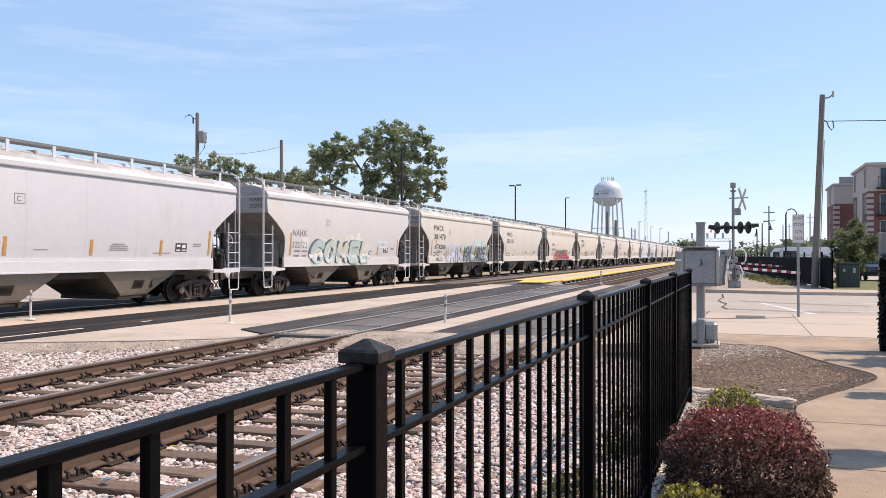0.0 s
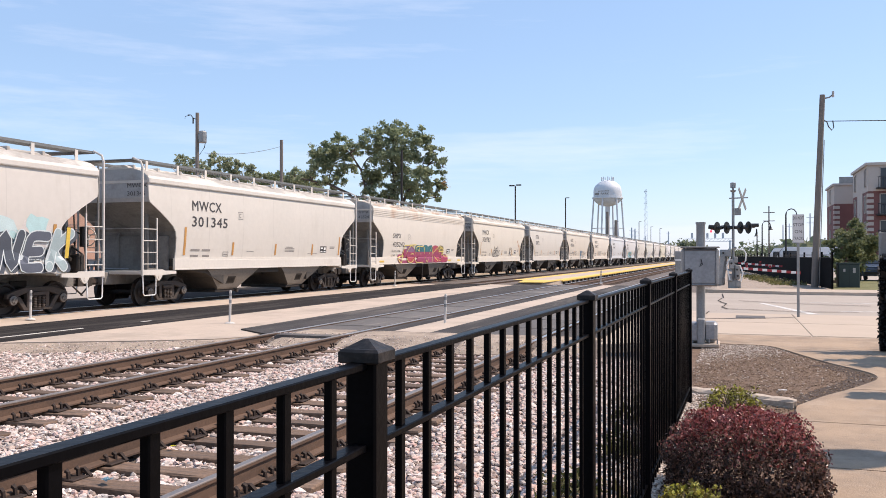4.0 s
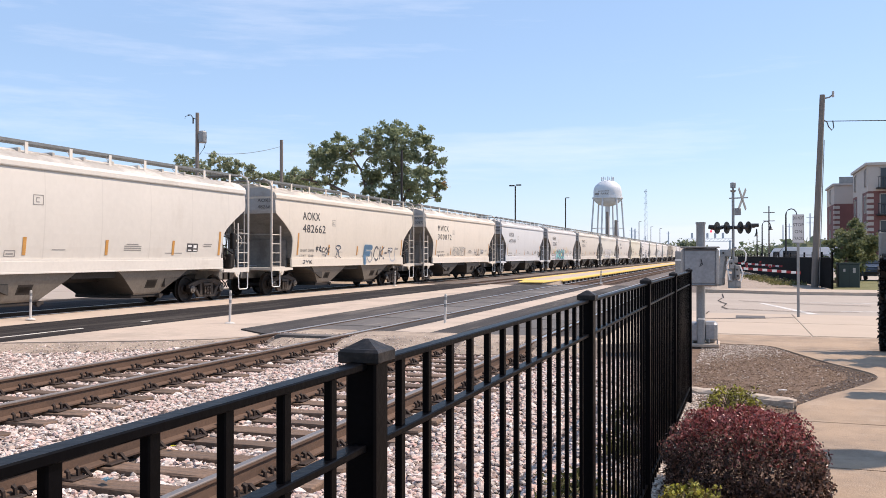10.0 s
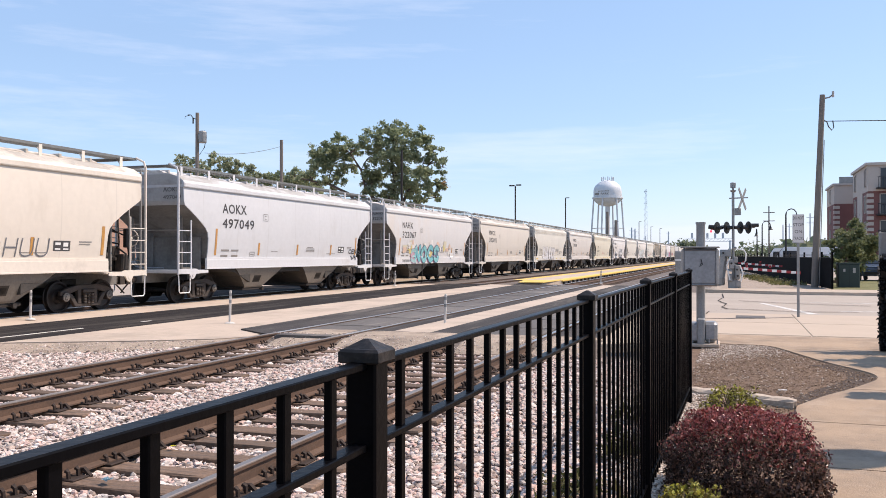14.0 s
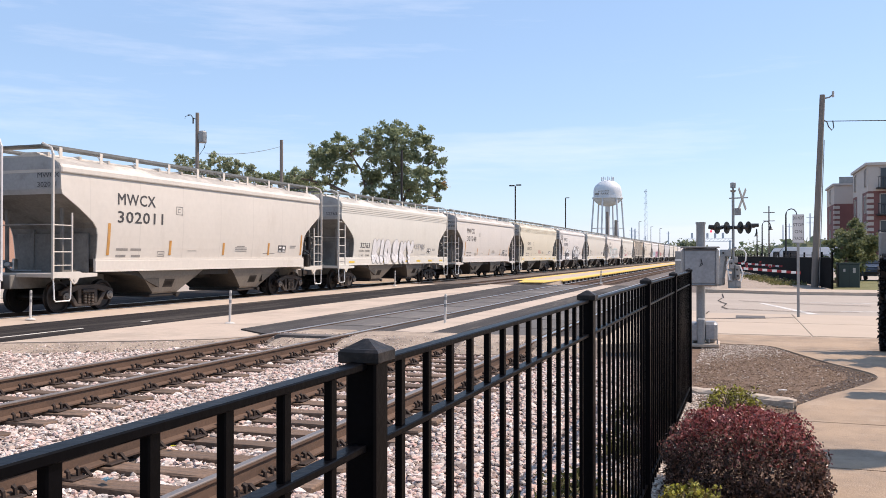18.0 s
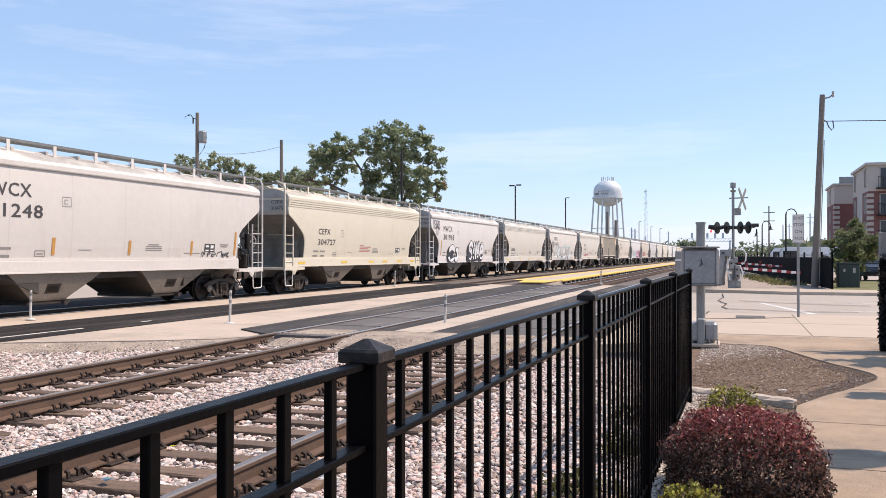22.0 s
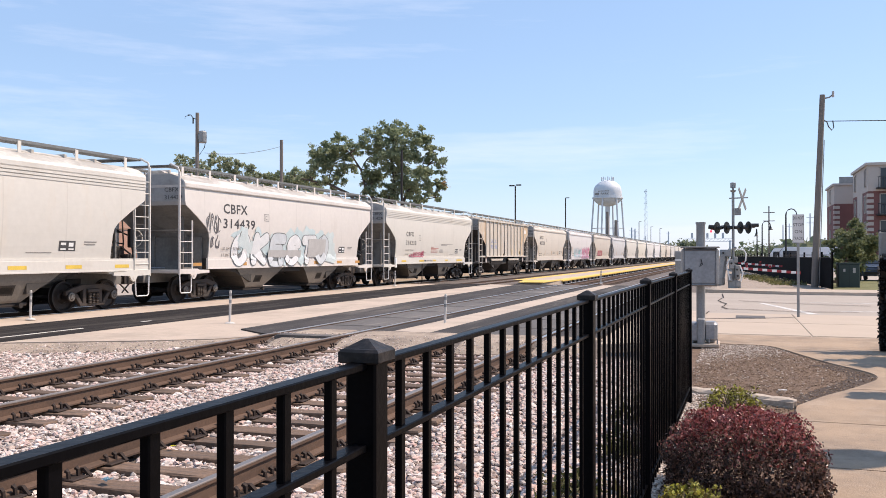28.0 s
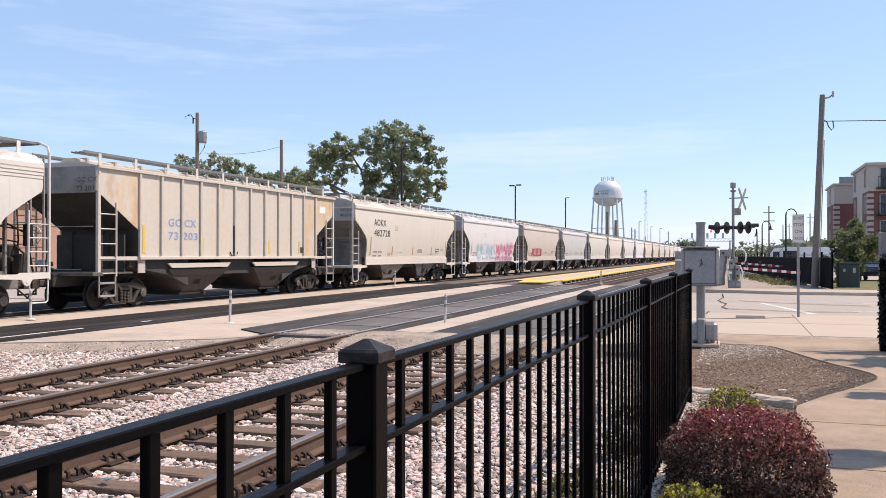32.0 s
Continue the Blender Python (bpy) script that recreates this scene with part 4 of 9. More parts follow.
def gable_mesh():
    bm = B()
    prof = [(1.56, 4.05), (1.52, 4.18), (1.32, 4.32), (1.03, 4.41), (-1.03, 4.41), (-1.32, 4.32), (-1.52, 4.18), (-1.56, 4.05)]
    prism(bm, prof, 7.73, 7.75, "y")
    return finish("gable", bm)


def sill_mesh(l):
    bm = B()
    prism(bm, [(1.475, 1.17), (1.56, 1.17), (1.56, 1.21), (1.556, 1.215), (1.556, 1.495), (1.545, 1.50), (1.545, 1.56), (1.475, 1.56)], -l, l, "y")
    return finish("side_sill", bm)


def ladder_mesh(full):
    """Corner ladder: outer stile up to the roof, bent inwards at the top, inner stile half-way up, rungs and bracket."""
    bm = B()
    y0, y1 = 7.98, 7.27
    box(bm, 1.53, 1.60, y0 - 0.03, y0 + 0.03, 1.0, 4.45, 0.008)
    ring_tube(bm, [(1.565, y0, 4.42), (1.50, y0, 4.60), (1.2, y0, 4.74)], 0.034, 6)
    top = 4.0 if full else 2.85
    box(bm, 1.54, 1.59, y1 - 0.022, y1 + 0.022, 1.0, top, 0.006)
    z = 1.38
    while z < top:
        ring_tube(bm, [(1.565, y0, z), (1.565, y1, z)], 0.017, 6)
        z += 0.37
    return finish("ladder", bm)


def stirrup_mesh():
    bm = B()
    ring_tube(bm, [(1.56, 7.96, 1.05), (1.57, 7.93, 0.44), (1.57, 7.88, 0.39), (1.57, 7.38, 0.39), (1.57, 7.33, 0.44), (1.56, 7.30, 1.05)], 0.02, 6)
    return finish("stirrup_step", bm)


def end_ladder_mesh():
    bm = B()
    for x in (0.95, 1.4):
        box(bm, x - 0.025, x + 0.025, 7.93, 7.98, 1.1, 4.40 if x < 1 else 4.3, 0.006)
    z = 1.5
    while z < 3.0:
        ring_tube(bm, [(0.95, 7.955, z), (1.40, 7.955, z)], 0.016, 6)
        z += 0.38
    ring_tube(bm, [(-1.5, 7.96, 2.5), (1.5, 7.96, 2.5)], 0.016, 6)
    return finish("end_ladder", bm)


def end_sill_mesh():
    """End platform with its corner gusset and lifting eye."""
    bm = B()
    box(bm, -1.55, 1.55, 7.55, 8.0, 1.05, 1.16, 0.01)
    box(bm, -1.5, 1.5, 6.2, 7.6, 1.10, 1.15)
    return finish("end_platform", bm)


def bracket_mesh():
    bm = B()
    prism(bm, [(8.0, 1.20), (8.0, 1.04), (7.38, 1.02), (7.30, 0.90), (7.20, 0.84), (7.10, 0.90), (7.02, 1.02), (6.3, 1.05), (6.3, 1.14), (6.9, 1.16), (7.0, 1.20)], 1.55, 1.60, "x")
    ring_tube(bm, [(1.595, 7.2, 0.97), (1.612, 7.2, 0.97)], 0.05, 10)
    return finish("corner_bracket", bm)


def end_frame_mesh():
    """Posts and centre sill below the sloping end sheet."""
    bm = B()
    for x in (-1.0, 1.0):
        box(bm, x - 0.05, x + 0.05, 7.0, 7.08, 1.14, 3.0, 0.01)
        box(bm, x - 0.05, x + 0.05, 7.0, 6.3, 1.14, 1.24)
    box(bm, -0.75, -0.65, 6.25, 6.40, 1.14, 2.4)
    box(bm, 0.65, 0.75, 6.25, 6.40, 1.14, 2.4)
    box(bm, -0.3, 0.3, 4.5, 8.2, 0.72, 1.12, 0.02)
    prism(bm, [(6.3, 1.12), (6.36, 1.12), (6.36, 2.3), (6.3, 2.3)], -1.3, 1.3, "x")
    return finish("end_frame", bm)


def hopper_mesh():
    """One discharge hopper: four slopes to a narrow outlet."""
    bm = B()
    rings = [[(sx * 1.46, 1.78 * sy, 1.2) for sx, sy in ((1, -1), (1, 1), (-1, 1), (-1, -1))],
             [(sx * 1.41, 1.45 * sy, 0.98) for sx, sy in ((1, -1), (1, 1), (-1, 1), (-1, -1))],
             [(sx * 1.17, 0.68 * sy, 0.46) for sx, sy in ((1, -1), (1, 1), (-1, 1), (-1, -1))],
             [(sx * 1.12, 0.64 * sy, 0.40) for sx, sy in ((1, -1), (1, 1), (-1, 1), (-1, -1))]]
    loft(bm, rings[::-1])
    bmesh.ops.recalc_face_normals(bm, faces=bm.faces[:])
    bm.normal_update()
    # End slopes face down, away from the sun: their shade is coloured in.
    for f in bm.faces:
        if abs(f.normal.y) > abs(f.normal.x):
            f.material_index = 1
    return finish("hopper", bm)


def slope_sheet_mesh():
    """Dirty floor sheet, shade coloured in, sloping from the end of the body to the hopper."""
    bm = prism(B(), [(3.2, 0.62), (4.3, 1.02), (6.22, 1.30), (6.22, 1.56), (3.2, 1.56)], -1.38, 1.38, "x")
    return finish("slope_sheet", bm)


def bearing_mesh():
    """Bearing adapter and bolted end cap at the end of an axle."""
    bm = revolve(B(), [(0.02, 1.125), (0.075, 1.12), (0.085, 1.10), (0.125, 1.095), (0.14, 1.06), (0.14, 0.98), (0.02, 0.98)], 14, "x")
    for k in range(3):
        a = k * 2.094 + 0.4
        ring_tube(bm, [(1.11, 0.055 * math.cos(a), 0.055 * math.sin(a)), (1.145, 0.055 * math.cos(a), 0.055 * math.sin(a))], 0.018, 6)
    return finish("bearing_cap", bm)


def patch_mesh():
    """Inspection patch bolted on the hopper slope."""
    bm = B()
    a = Vector((1.405, 0, 0.965)).lerp(Vector((1.17, 0, 0.46)), 0.18)
    d = (Vector((1.17, 0, 0.46)) - Vector((1.405, 0, 0.965))).normalized()
    n = Vector((-d.z, 0, d.x)) * -1
    for k0, k1, w, h in ((0.0, 0.30, 0.26, 0.02), (0.06, 0.24, 0.2, 0.035)):
        vs = [a + d * k + Vector((0, s * w, 0)) + n * q for q in (0.0, h) for k, s in ((k0, -1), (k0, 1), (k1, 1), (k1, -1))]
        v = [bm.verts.new(p) for p in vs]
        for f in ((0, 1, 2, 3), (4, 7, 6, 5), (0, 4, 5, 1), (1, 5, 6, 2), (2, 6, 7, 3), (3, 7, 4, 0)):
            bm.faces.new([v[i] for i in f])
    bmesh.ops.recalc_face_normals(bm, faces=bm.faces[:])
    return finish("hopper_patch", bm)


def outlet_mesh():
    bm = B()
    box(bm, -1.10, 1.10, -0.72, 0.9, 0.30, 0.40, 0.02)
    ring_tube(bm, [(-1.15, 0.55, 0.33), (1.2, 0.55, 0.33)], 0.035, 8)
    ring_tube(bm, [(1.18, 0.55, 0.33), (1.25, 0.55, 0.33)], 0.075, 8)
    return finish("outlet_gate", bm)


def side_frame_mesh():
    """Cast truck side frame with its two openings and pedestal arms."""
    bm = B()
    x0, x1 = 0.93, 1.05
    prism(bm, [(-1.08, 0.62), (-0.86, 0.70), (-0.42, 0.80), (0.42, 0.80), (0.86, 0.70), (1.08, 0.62), (1.08, 0.50), (0.80, 0.52), (0.36, 0.66), (-0.36, 0.66), (-0.80, 0.52), (-1.08, 0.50)], x0, x1, "x")
    prism(bm, [(-0.80, 0.56), (-0.62, 0.54), (-0.40, 0.24), (0.40, 0.24), (0.62, 0.54), (0.80, 0.56), (0.50, 0.16), (-0.50, 0.16)], x0, x1, "x")
    for s in (-1, 1):
        prism(bm, [(s * 0.26, 0.24), (s * 0.40, 0.24), (s * 0.40, 0.70), (s * 0.26, 0.70)], x0, x1, "x")
    bmesh.ops.bevel(bm, geom=[e for e in bm.edges if abs(e.verts[0].co.x - e.verts[1].co.x) < 1e-4], offset=0.014, segments=1, affect="EDGES")
    return finish("side_frame", bm)


def springs_mesh():
    bm = B()
    for y in (-0.15, 0.0, 0.15):
        for x in (0.96, 1.06):
            prof = []
            for k in range(7):
                z = 0.24 + k * 0.045
                prof += [(0.055, z), (0.066, z + 0.012), (0.055, z + 0.024), (0.044, z + 0.034)]
            r = B()
            revolve(r, prof, 8)
            for v in r.verts:
                v.co.x += x
                v.co.y += y
            me = finish("tmp", r)
            bm.from_mesh(me)
            bpy.data.meshes.remove(me)
    box(bm, 0.9, 1.10, -0.24, 0.24, 0.56, 0.66, 0.015)
    return finish("spring_nest", bm)


def wheelset_mesh():
    bm = B()
    for s in (-1, 1):
        prof = [(0.08, 0.66), (0.17, 0.655), (0.20, 0.675), (0.36, 0.685), (0.41, 0.655), (0.478, 0.66), (0.480, 0.685), (0.458, 0.695), (0.452, 0.795), (0.40, 0.80), (0.36, 0.745), (0.20, 0.735), (0.16, 0.78), (0.08, 0.785)]
        revolve(bm, [(r, h * s) for r, h in prof], 28, "x")
        revolve(bm, [(0.10, 0.86 * s), (0.145, 0.90 * s), (0.145, 1.07 * s), (0.12, 1.09 * s), (0.03, 1.10 * s)], 14, "x")
        for k in range(3):
            a = k * 2.094
            y, z = 0.07 * math.cos(a), 0.07 * math.sin(a)
            ring_tube(bm, [(1.08 * s, y, z), (1.115 * s, y, z)], 0.02, 6)
    ring_tube(bm, [(-1.0, 0, 0), (1.0, 0, 0)], 0.085, 10)
    bmesh.ops.recalc_face_normals(bm, faces=bm.faces[:])
    return finish("wheelset", bm, False)


def bolster_mesh():
    bm = B()
    box(bm, -1.0, 1.0, -0.22, 0.22, 0.50, 0.78, 0.03)
    box(bm, -0.35, 0.35, -0.3, 0.3, 0.78, 0.95, 0.02)
    for s in (-1, 1):
        ring_tube(bm, [(-0.85, s * 0.38, 0.36), (0.85, s * 0.38, 0.36)], 0.05, 6)
    return finish("truck", bm)


def coupler_mesh():
    bm = B()
    box(bm, -0.07, 0.07, 7.9, 8.62, 0.76, 0.94, 0.02)
    prism(bm, [(-0.14, 8.55), (0.14, 8.55), (0.17, 8.72), (0.06, 8.9), (-0.02, 8.74), (-0.17, 8.84)], 0.70, 0.98, "z")
    ring_tube(bm, [(0.25, 8.1, 0.8), (0.28, 8.4, 0.55), (0.12, 8.75, 0.42)], 0.025, 6)
    return finish("coupler", bm)


def brake_wheel_mesh():
    bm = B()
    pts = [(1.0 + 0.26 * math.cos(a * math.pi / 8), 8.02, 2.2 + 0.26 * math.sin(a * math.pi / 8)) for a in range(17)]
    ring_tube(bm, pts, 0.018, 6)
    for k in range(3):
        a = k * 2.094 + 0.5
        ring_tube(bm, [(1.0, 8.0, 2.2), (1.0 + 0.26 * math.cos(a), 8.02, 2.2 + 0.26 * math.sin(a))], 0.014, 5)
    ring_tube(bm, [(1.0, 7.9, 2.2), (1.0, 8.03, 2.2)], 0.05, 8)
    return finish("brake_wheel", bm)


def reservoir_mesh():
    """Brake valve and pipe bracket beside the ladder foot."""
    bm = box(B(), 1.00, 1.28, 6.95, 7.20, 1.28, 1.52, 0.03)
    box(bm, 0.80, 1.02, 7.0, 7.16, 1.32, 1.46, 0.03)
    ring_tube(bm, [(1.28, 7.08, 1.40), (1.40, 7.08, 1.40)], 0.09, 10)
    ring_tube(bm, [(1.14, 7.1, 1.30), (1.14, 7.15, 1.16)], 0.05, 8)
    ring_tube(bm, [(0.9, 7.1, 1.3), (0.6, 7.2, 1.22), (-0.4, 7.2, 1.22)], 0.025, 6)
    return finish("brake_valve", bm)


def rigging_mesh():
    """Brake cylinder, pipes and levers on the brake end of the car."""
    bm = B()
    revolve(bm, [(0.02, -0.3), (0.17, -0.28), (0.2, -0.2), (0.2, 0.2), (0.12, 0.26), (0.05, 0.5)], 14, "x")
    for v in bm.verts:
        v.co += Vector((0.55, 7.25, 1.55))
    box(bm, -1.42, -0.55, 7.2, 7.6, 1.16, 2.75, 0.04)
    box(bm, -0.5, 0.35, 7.25, 7.55, 1.16, 2.15, 0.05)
    box(bm, -0.45, 0.1, 7.3, 7.5, 2.2, 2.95, 0.04)
    box(bm, 0.45, 0.85, 7.3, 7.7, 1.16, 1.95, 0.04)
    for z in (1.4, 1.75, 2.1, 2.45):
        ring_tube(bm, [(-1.45, 7.7, z), (-0.2, 7.72, z + 0.06), (0.8, 7.66, z - 0.08)], 0.022, 5)
    for x in (-1.3, -0.8, -0.25, 0.3, 0.75):
        ring_tube(bm, [(x, 7.68, 1.16), (x + 0.04, 7.7, 2.1), (x - 0.03, 7.72, 2.9)], 0.024, 5)
    box(bm, 0.9, 1.2, 7.35, 7.65, 1.16, 1.7, 0.04)
    box(bm, 0.93, 1.07, 7.7, 7.95, 1.9, 2.5, 0.02)
    box(bm, -0.1, 0.12, 7.55, 7.75, 1.16, 2.9, 0.02)
    ring_tube(bm, [(1.35, 7.3, 1.2), (1.3, 7.4, 1.7), (0.9, 7.5, 1.9), (0.3, 7.6, 1.8), (-0.4, 7.75, 2.2)], 0.03, 6)
    ring_tube(bm, [(1.2, 7.8, 1.2), (1.1, 7.8, 1.6), (1.0, 7.8, 2.2)], 0.03, 6)
    ring_tube(bm, [(-1.2, 7.7, 1.2), (-0.6, 7.75, 2.4), (0.2, 7.7, 2.6), (0.9, 7.75, 2.3)], 0.025, 6)
    return finish("brake_rigging", bm)


def board_mesh():
    """Running board on one side of the roof hatches: an open grating with edge bars."""
    bm = B()
    for x in (0.72, 0.87, 1.02, 1.17):
        box(bm, x - 0.012, x + 0.012, -7.95, 7.95, 4.66, 4.71)
    y = -7.9
    while y < 7.95:
        box(bm, 0.72, 1.17, y - 0.014, y + 0.014, 4.675, 4.695)
        y += 0.11
    box(bm, 1.155, 1.175, -7.98, 7.98, 4.675, 4.738)
    return finish("running_board", bm)


def cross_board_mesh():
    bm = B()
    box(bm, -1.2, 1.2, 7.45, 8.05, 4.665, 4.70, 0.006)
    return finish("end_running_board", bm)


def support_mesh():
    bm = B()
    box(bm, 1.178, 1.20, -0.062, 0.062, 4.34, 4.70, 0.005)
    ring_tube(bm, [(1.18, 0.0, 4.45), (0.75, 0.35, 4.66)], 0.014, 5)
    return finish("board_support", bm)


def hatch_mesh():
    bm = B()
    prism(bm, [(-0.36, 4.45), (0.36, 4.45), (0.36, 4.56), (0.2, 4.62), (-0.2, 4.62), (-0.36, 4.56)], -7.2, 7.2, "y")
    for k in range(12):
        y = -6.9 + k * 1.254
        box(bm, -0.40, 0.40, y - 0.05, y + 0.05, 4.5, 4.65, 0.008)
    return finish("hatch_cover", bm)


CAR = {
    "body": body_mesh(), "roof": roof_mesh(), "fascia": fascia_mesh(), "end": end_wall_mesh(), "gable": gable_mesh(), "sill": sill_mesh(6.32), "longsill": sill_mesh(7.95), "midsill": sill_mesh(6.25),
    "ladder": ladder_mesh(False), "fullladder": ladder_mesh(True), "stirrup": stirrup_mesh(), "endladder": end_ladder_mesh(), "platform": end_sill_mesh(),
    "bracket": bracket_mesh(), "frame": end_frame_mesh(), "hopper": hopper_mesh(), "slope": slope_sheet_mesh(), "bearing": bearing_mesh(), "patch": patch_mesh(), "outlet": outlet_mesh(), "side": side_frame_mesh(),
    "spring": springs_mesh(), "wheels": wheelset_mesh(), "bolster": bolster_mesh(), "coupler": coupler_mesh(), "brake": brake_wheel_mesh(),
    "tank": reservoir_mesh(), "rigging": rigging_mesh(), "centre": finish("centre_sill", box(B(), -0.28, 0.28, -4.6, 4.6, 0.82, 1.18, 0.02)), "saddle": finish("middle_slope_sheet", prism(B(), [(-0.9, 0.98), (0.9, 0.98), (1.2, 1.56), (-1.2, 1.56)], -1.3, 1.3, "x")), "board": board_mesh(), "cross": cross_board_mesh(), "support": support_mesh(), "hatch": hatch_mesh(),
}
FLIP_X, FLIP_Y = Matrix.Diagonal((-1, 1, 1, 1)), Matrix.Diagonal((1, -1, 1, 1))
TURN = pose(0, 0, 0, 0, 0, 180)
SLOTS = {"body": "paint", "roof": "roofpaint", "fascia": "roofpaint", "end": "endpaint", "gable": "endpaint", "sill": "roofpaint", "longsill": "roofpaint", "midsill": "roofpaint", "ladder": "roofpaint",
         "fullladder": "roofpaint", "stirrup": "white", "endladder": "endgrime", "platform": "roofpaint", "bracket": "roofpaint", "frame": "endshade", "hopper": "grime", "slope": "soot", "saddle": "soot", "bearing": "bearing",
         "patch": "steel_dark", "outlet": "steel_dark", "side": "truck", "spring": "truck", "wheels": "wheel", "bolster": "steel_dark", "coupler": "truck", "brake": "roofpaint",
         "tank": "alu", "rigging": "steel_dark", "centre": "steel_dark", "board": "grating", "cross": "grating", "support": "roofpaint", "hatch": "rooftop"}
for key, slot in SLOTS.items():
    CAR[key].materials.append(M[slot])
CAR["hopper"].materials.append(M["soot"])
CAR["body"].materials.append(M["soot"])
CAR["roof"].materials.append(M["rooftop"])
CAR["end"].materials.append(M["endshade"])


def mirrored(me, m):
    """A copy of a mesh with a mirror worked in, its faces turned right side out."""
    c = me.copy()
    c.transform(m)
    c.flip_normals()
    return c


for key in ("ladder", "fullladder", "stirrup", "bracket", "endladder", "support", "board", "sill", "longsill", "midsill", "brake"):
    CAR[key + "_x"] = mirrored(CAR[key], FLIP_X)
for key in ("ladder", "fullladder", "stirrup", "bracket"):
    CAR[key + "_y"] = mirrored(CAR[key], FLIP_Y)
TREADS = []
WHEELS = []


def on_side(me):
    """Wraps flat artwork, drawn as (y, z, lift), on the curved near side of a car."""
    for v in me.vertices:
        y, z, lift = v.co
        v.co = Vector(((1.563 if z < 1.565 else side_x(z) + 0.006) + lift, y, z))
    return me


def lettering(car, text, y, z, size, material, width, flat=False, name="lettering", bold=0.011, gap=1.08, lift=0.0):
    """Words on the side, fitted to a given width."""
    me = letters(text, size, material, name, bold, gap)
    xs = [v.co.x for v in me.vertices]
    x0, k = min(xs), width / (max(xs) - min(xs))
    for v in me.vertices:
        v.co = Vector((y + (v.co.x - x0) * k, z + v.co.y, v.co.z + lift))
    if flat:
        for v in me.vertices:
            v.co = Vector((1.506 + v.co.z, v.co.x, v.co.y))
    else:
        on_side(me)
    return put(name, me, None, car)


def patches(car, name, rects, material, lift=0.0, label=""):
    """Flat painted rectangles (y, z, width, height) on the side."""
    bm = B()
    for y, z, w, h in rects:
        v = [bm.verts.new((a, b, lift)) for a, b in ((y, z), (y + w, z), (y + w, z + h / 2), (y + w, z + h), (y, z + h), (y, z + h / 2))]
        bm.faces.new((v[0], v[1], v[2], v[5]))
        bm.faces.new((v[5], v[2], v[3], v[4]))
    me = finish(name, bm)
    return put(name, on_side(me), material, car, None, label)


def blob(bm, y, z, ry, rz, rng, lift, wob=0.18, n=22, lean=0.0):
    """A rounded spray-paint shape with an uneven outline."""
    p1, p2 = rng.uniform(0, 6.28), rng.uniform(0, 6.28)
    rings = [[bm.verts.new((y, z, lift))]]
    for fr in (0.5, 1.0):
        ring = []
        for k in range(n):
            a = 2 * math.pi * k / n
            r = (1 + wob * (0.6 * math.sin(3 * a + p1) + 0.4 * math.sin(5 * a + p2))) * fr
            c, s = math.cos(a), math.sin(a)
            # squarish letter outline
            q = (abs(c) ** 3 + abs(s) ** 3) ** (-1 / 3)
            ring.append(bm.verts.new((y + ry * r * c * q + lean * rz * r * s * q, z + rz * r * s * q, lift)))
        rings.append(ring)
    for k in range(n):
        bm.faces.new((rings[0][0], rings[1][k], rings[1][(k + 1) % n]))
        bm.faces.new((rings[1][k], rings[2][k], rings[2][(k + 1) % n], rings[1][(k + 1) % n]))


def strokes(bm, pts, w, lift):
    """A pen line of even width through (y, z) points."""
    for (a, b), (c, d) in zip(pts, pts[1:]):
        l = math.hypot(c - a, d - b) or 1e-6
        ny, nz = -(d - b) / l * w / 2, (c - a) / l * w / 2
        ey, ez = (c - a) / l * w / 2, (d - b) / l * w / 2
        bm.faces.new([bm.verts.new(p) for p in ((a - ny - ey, b - nz - ez, lift), (c - ny + ey, d - nz + ez, lift), (c + ny + ey, d + nz + ez, lift), (a + ny - ey, b + nz - ez, lift))])


SWASHES = [[(0.85, 0.85), (0.45, 1.0), (0.10, 0.6), (0.2, 0.1), (0.6, 0.0), (0.9, 0.25)], [(0.1, 0.0), (0.2, 1.0), (0.55, 0.4), (0.85, 1.0), (0.92, 0.0)], [(0.15, 1.0), (0.12, 0.12), (0.5, 0.0), (0.9, 0.1)],
           [(0.85, 0.92), (0.3, 0.95), (0.2, 0.6), (0.75, 0.45), (0.75, 0.08), (0.1, 0.05)], [(0.1, 0.0), (0.3, 1.0), (0.75, 0.9), (0.7, 0.5), (0.35, 0.45), (0.9, 0.0)], [(0.5, 1.0), (0.1, 0.6), (0.2, 0.1), (0.7, 0.0), (0.9, 0.5), (0.6, 0.95), (0.4, 1.0)]]


def smooth_line(pts, n=4):
    """A curve through the given points."""
    out = []
    p = [pts[0], *pts, pts[-1]]
    for a, b, c, d in zip(p, p[1:], p[2:], p[3:]):
        for k in range(n):
            t = k / n
            out.append(tuple(0.5 * (2 * b[q] + (c[q] - a[q]) * t + (2 * a[q] - 5 * b[q] + 4 * c[q] - d[q]) * t * t + (3 * b[q] - a[q] - 3 * c[q] + d[q]) * t ** 3) for q in (0, 1)))
    return out + [pts[-1]]


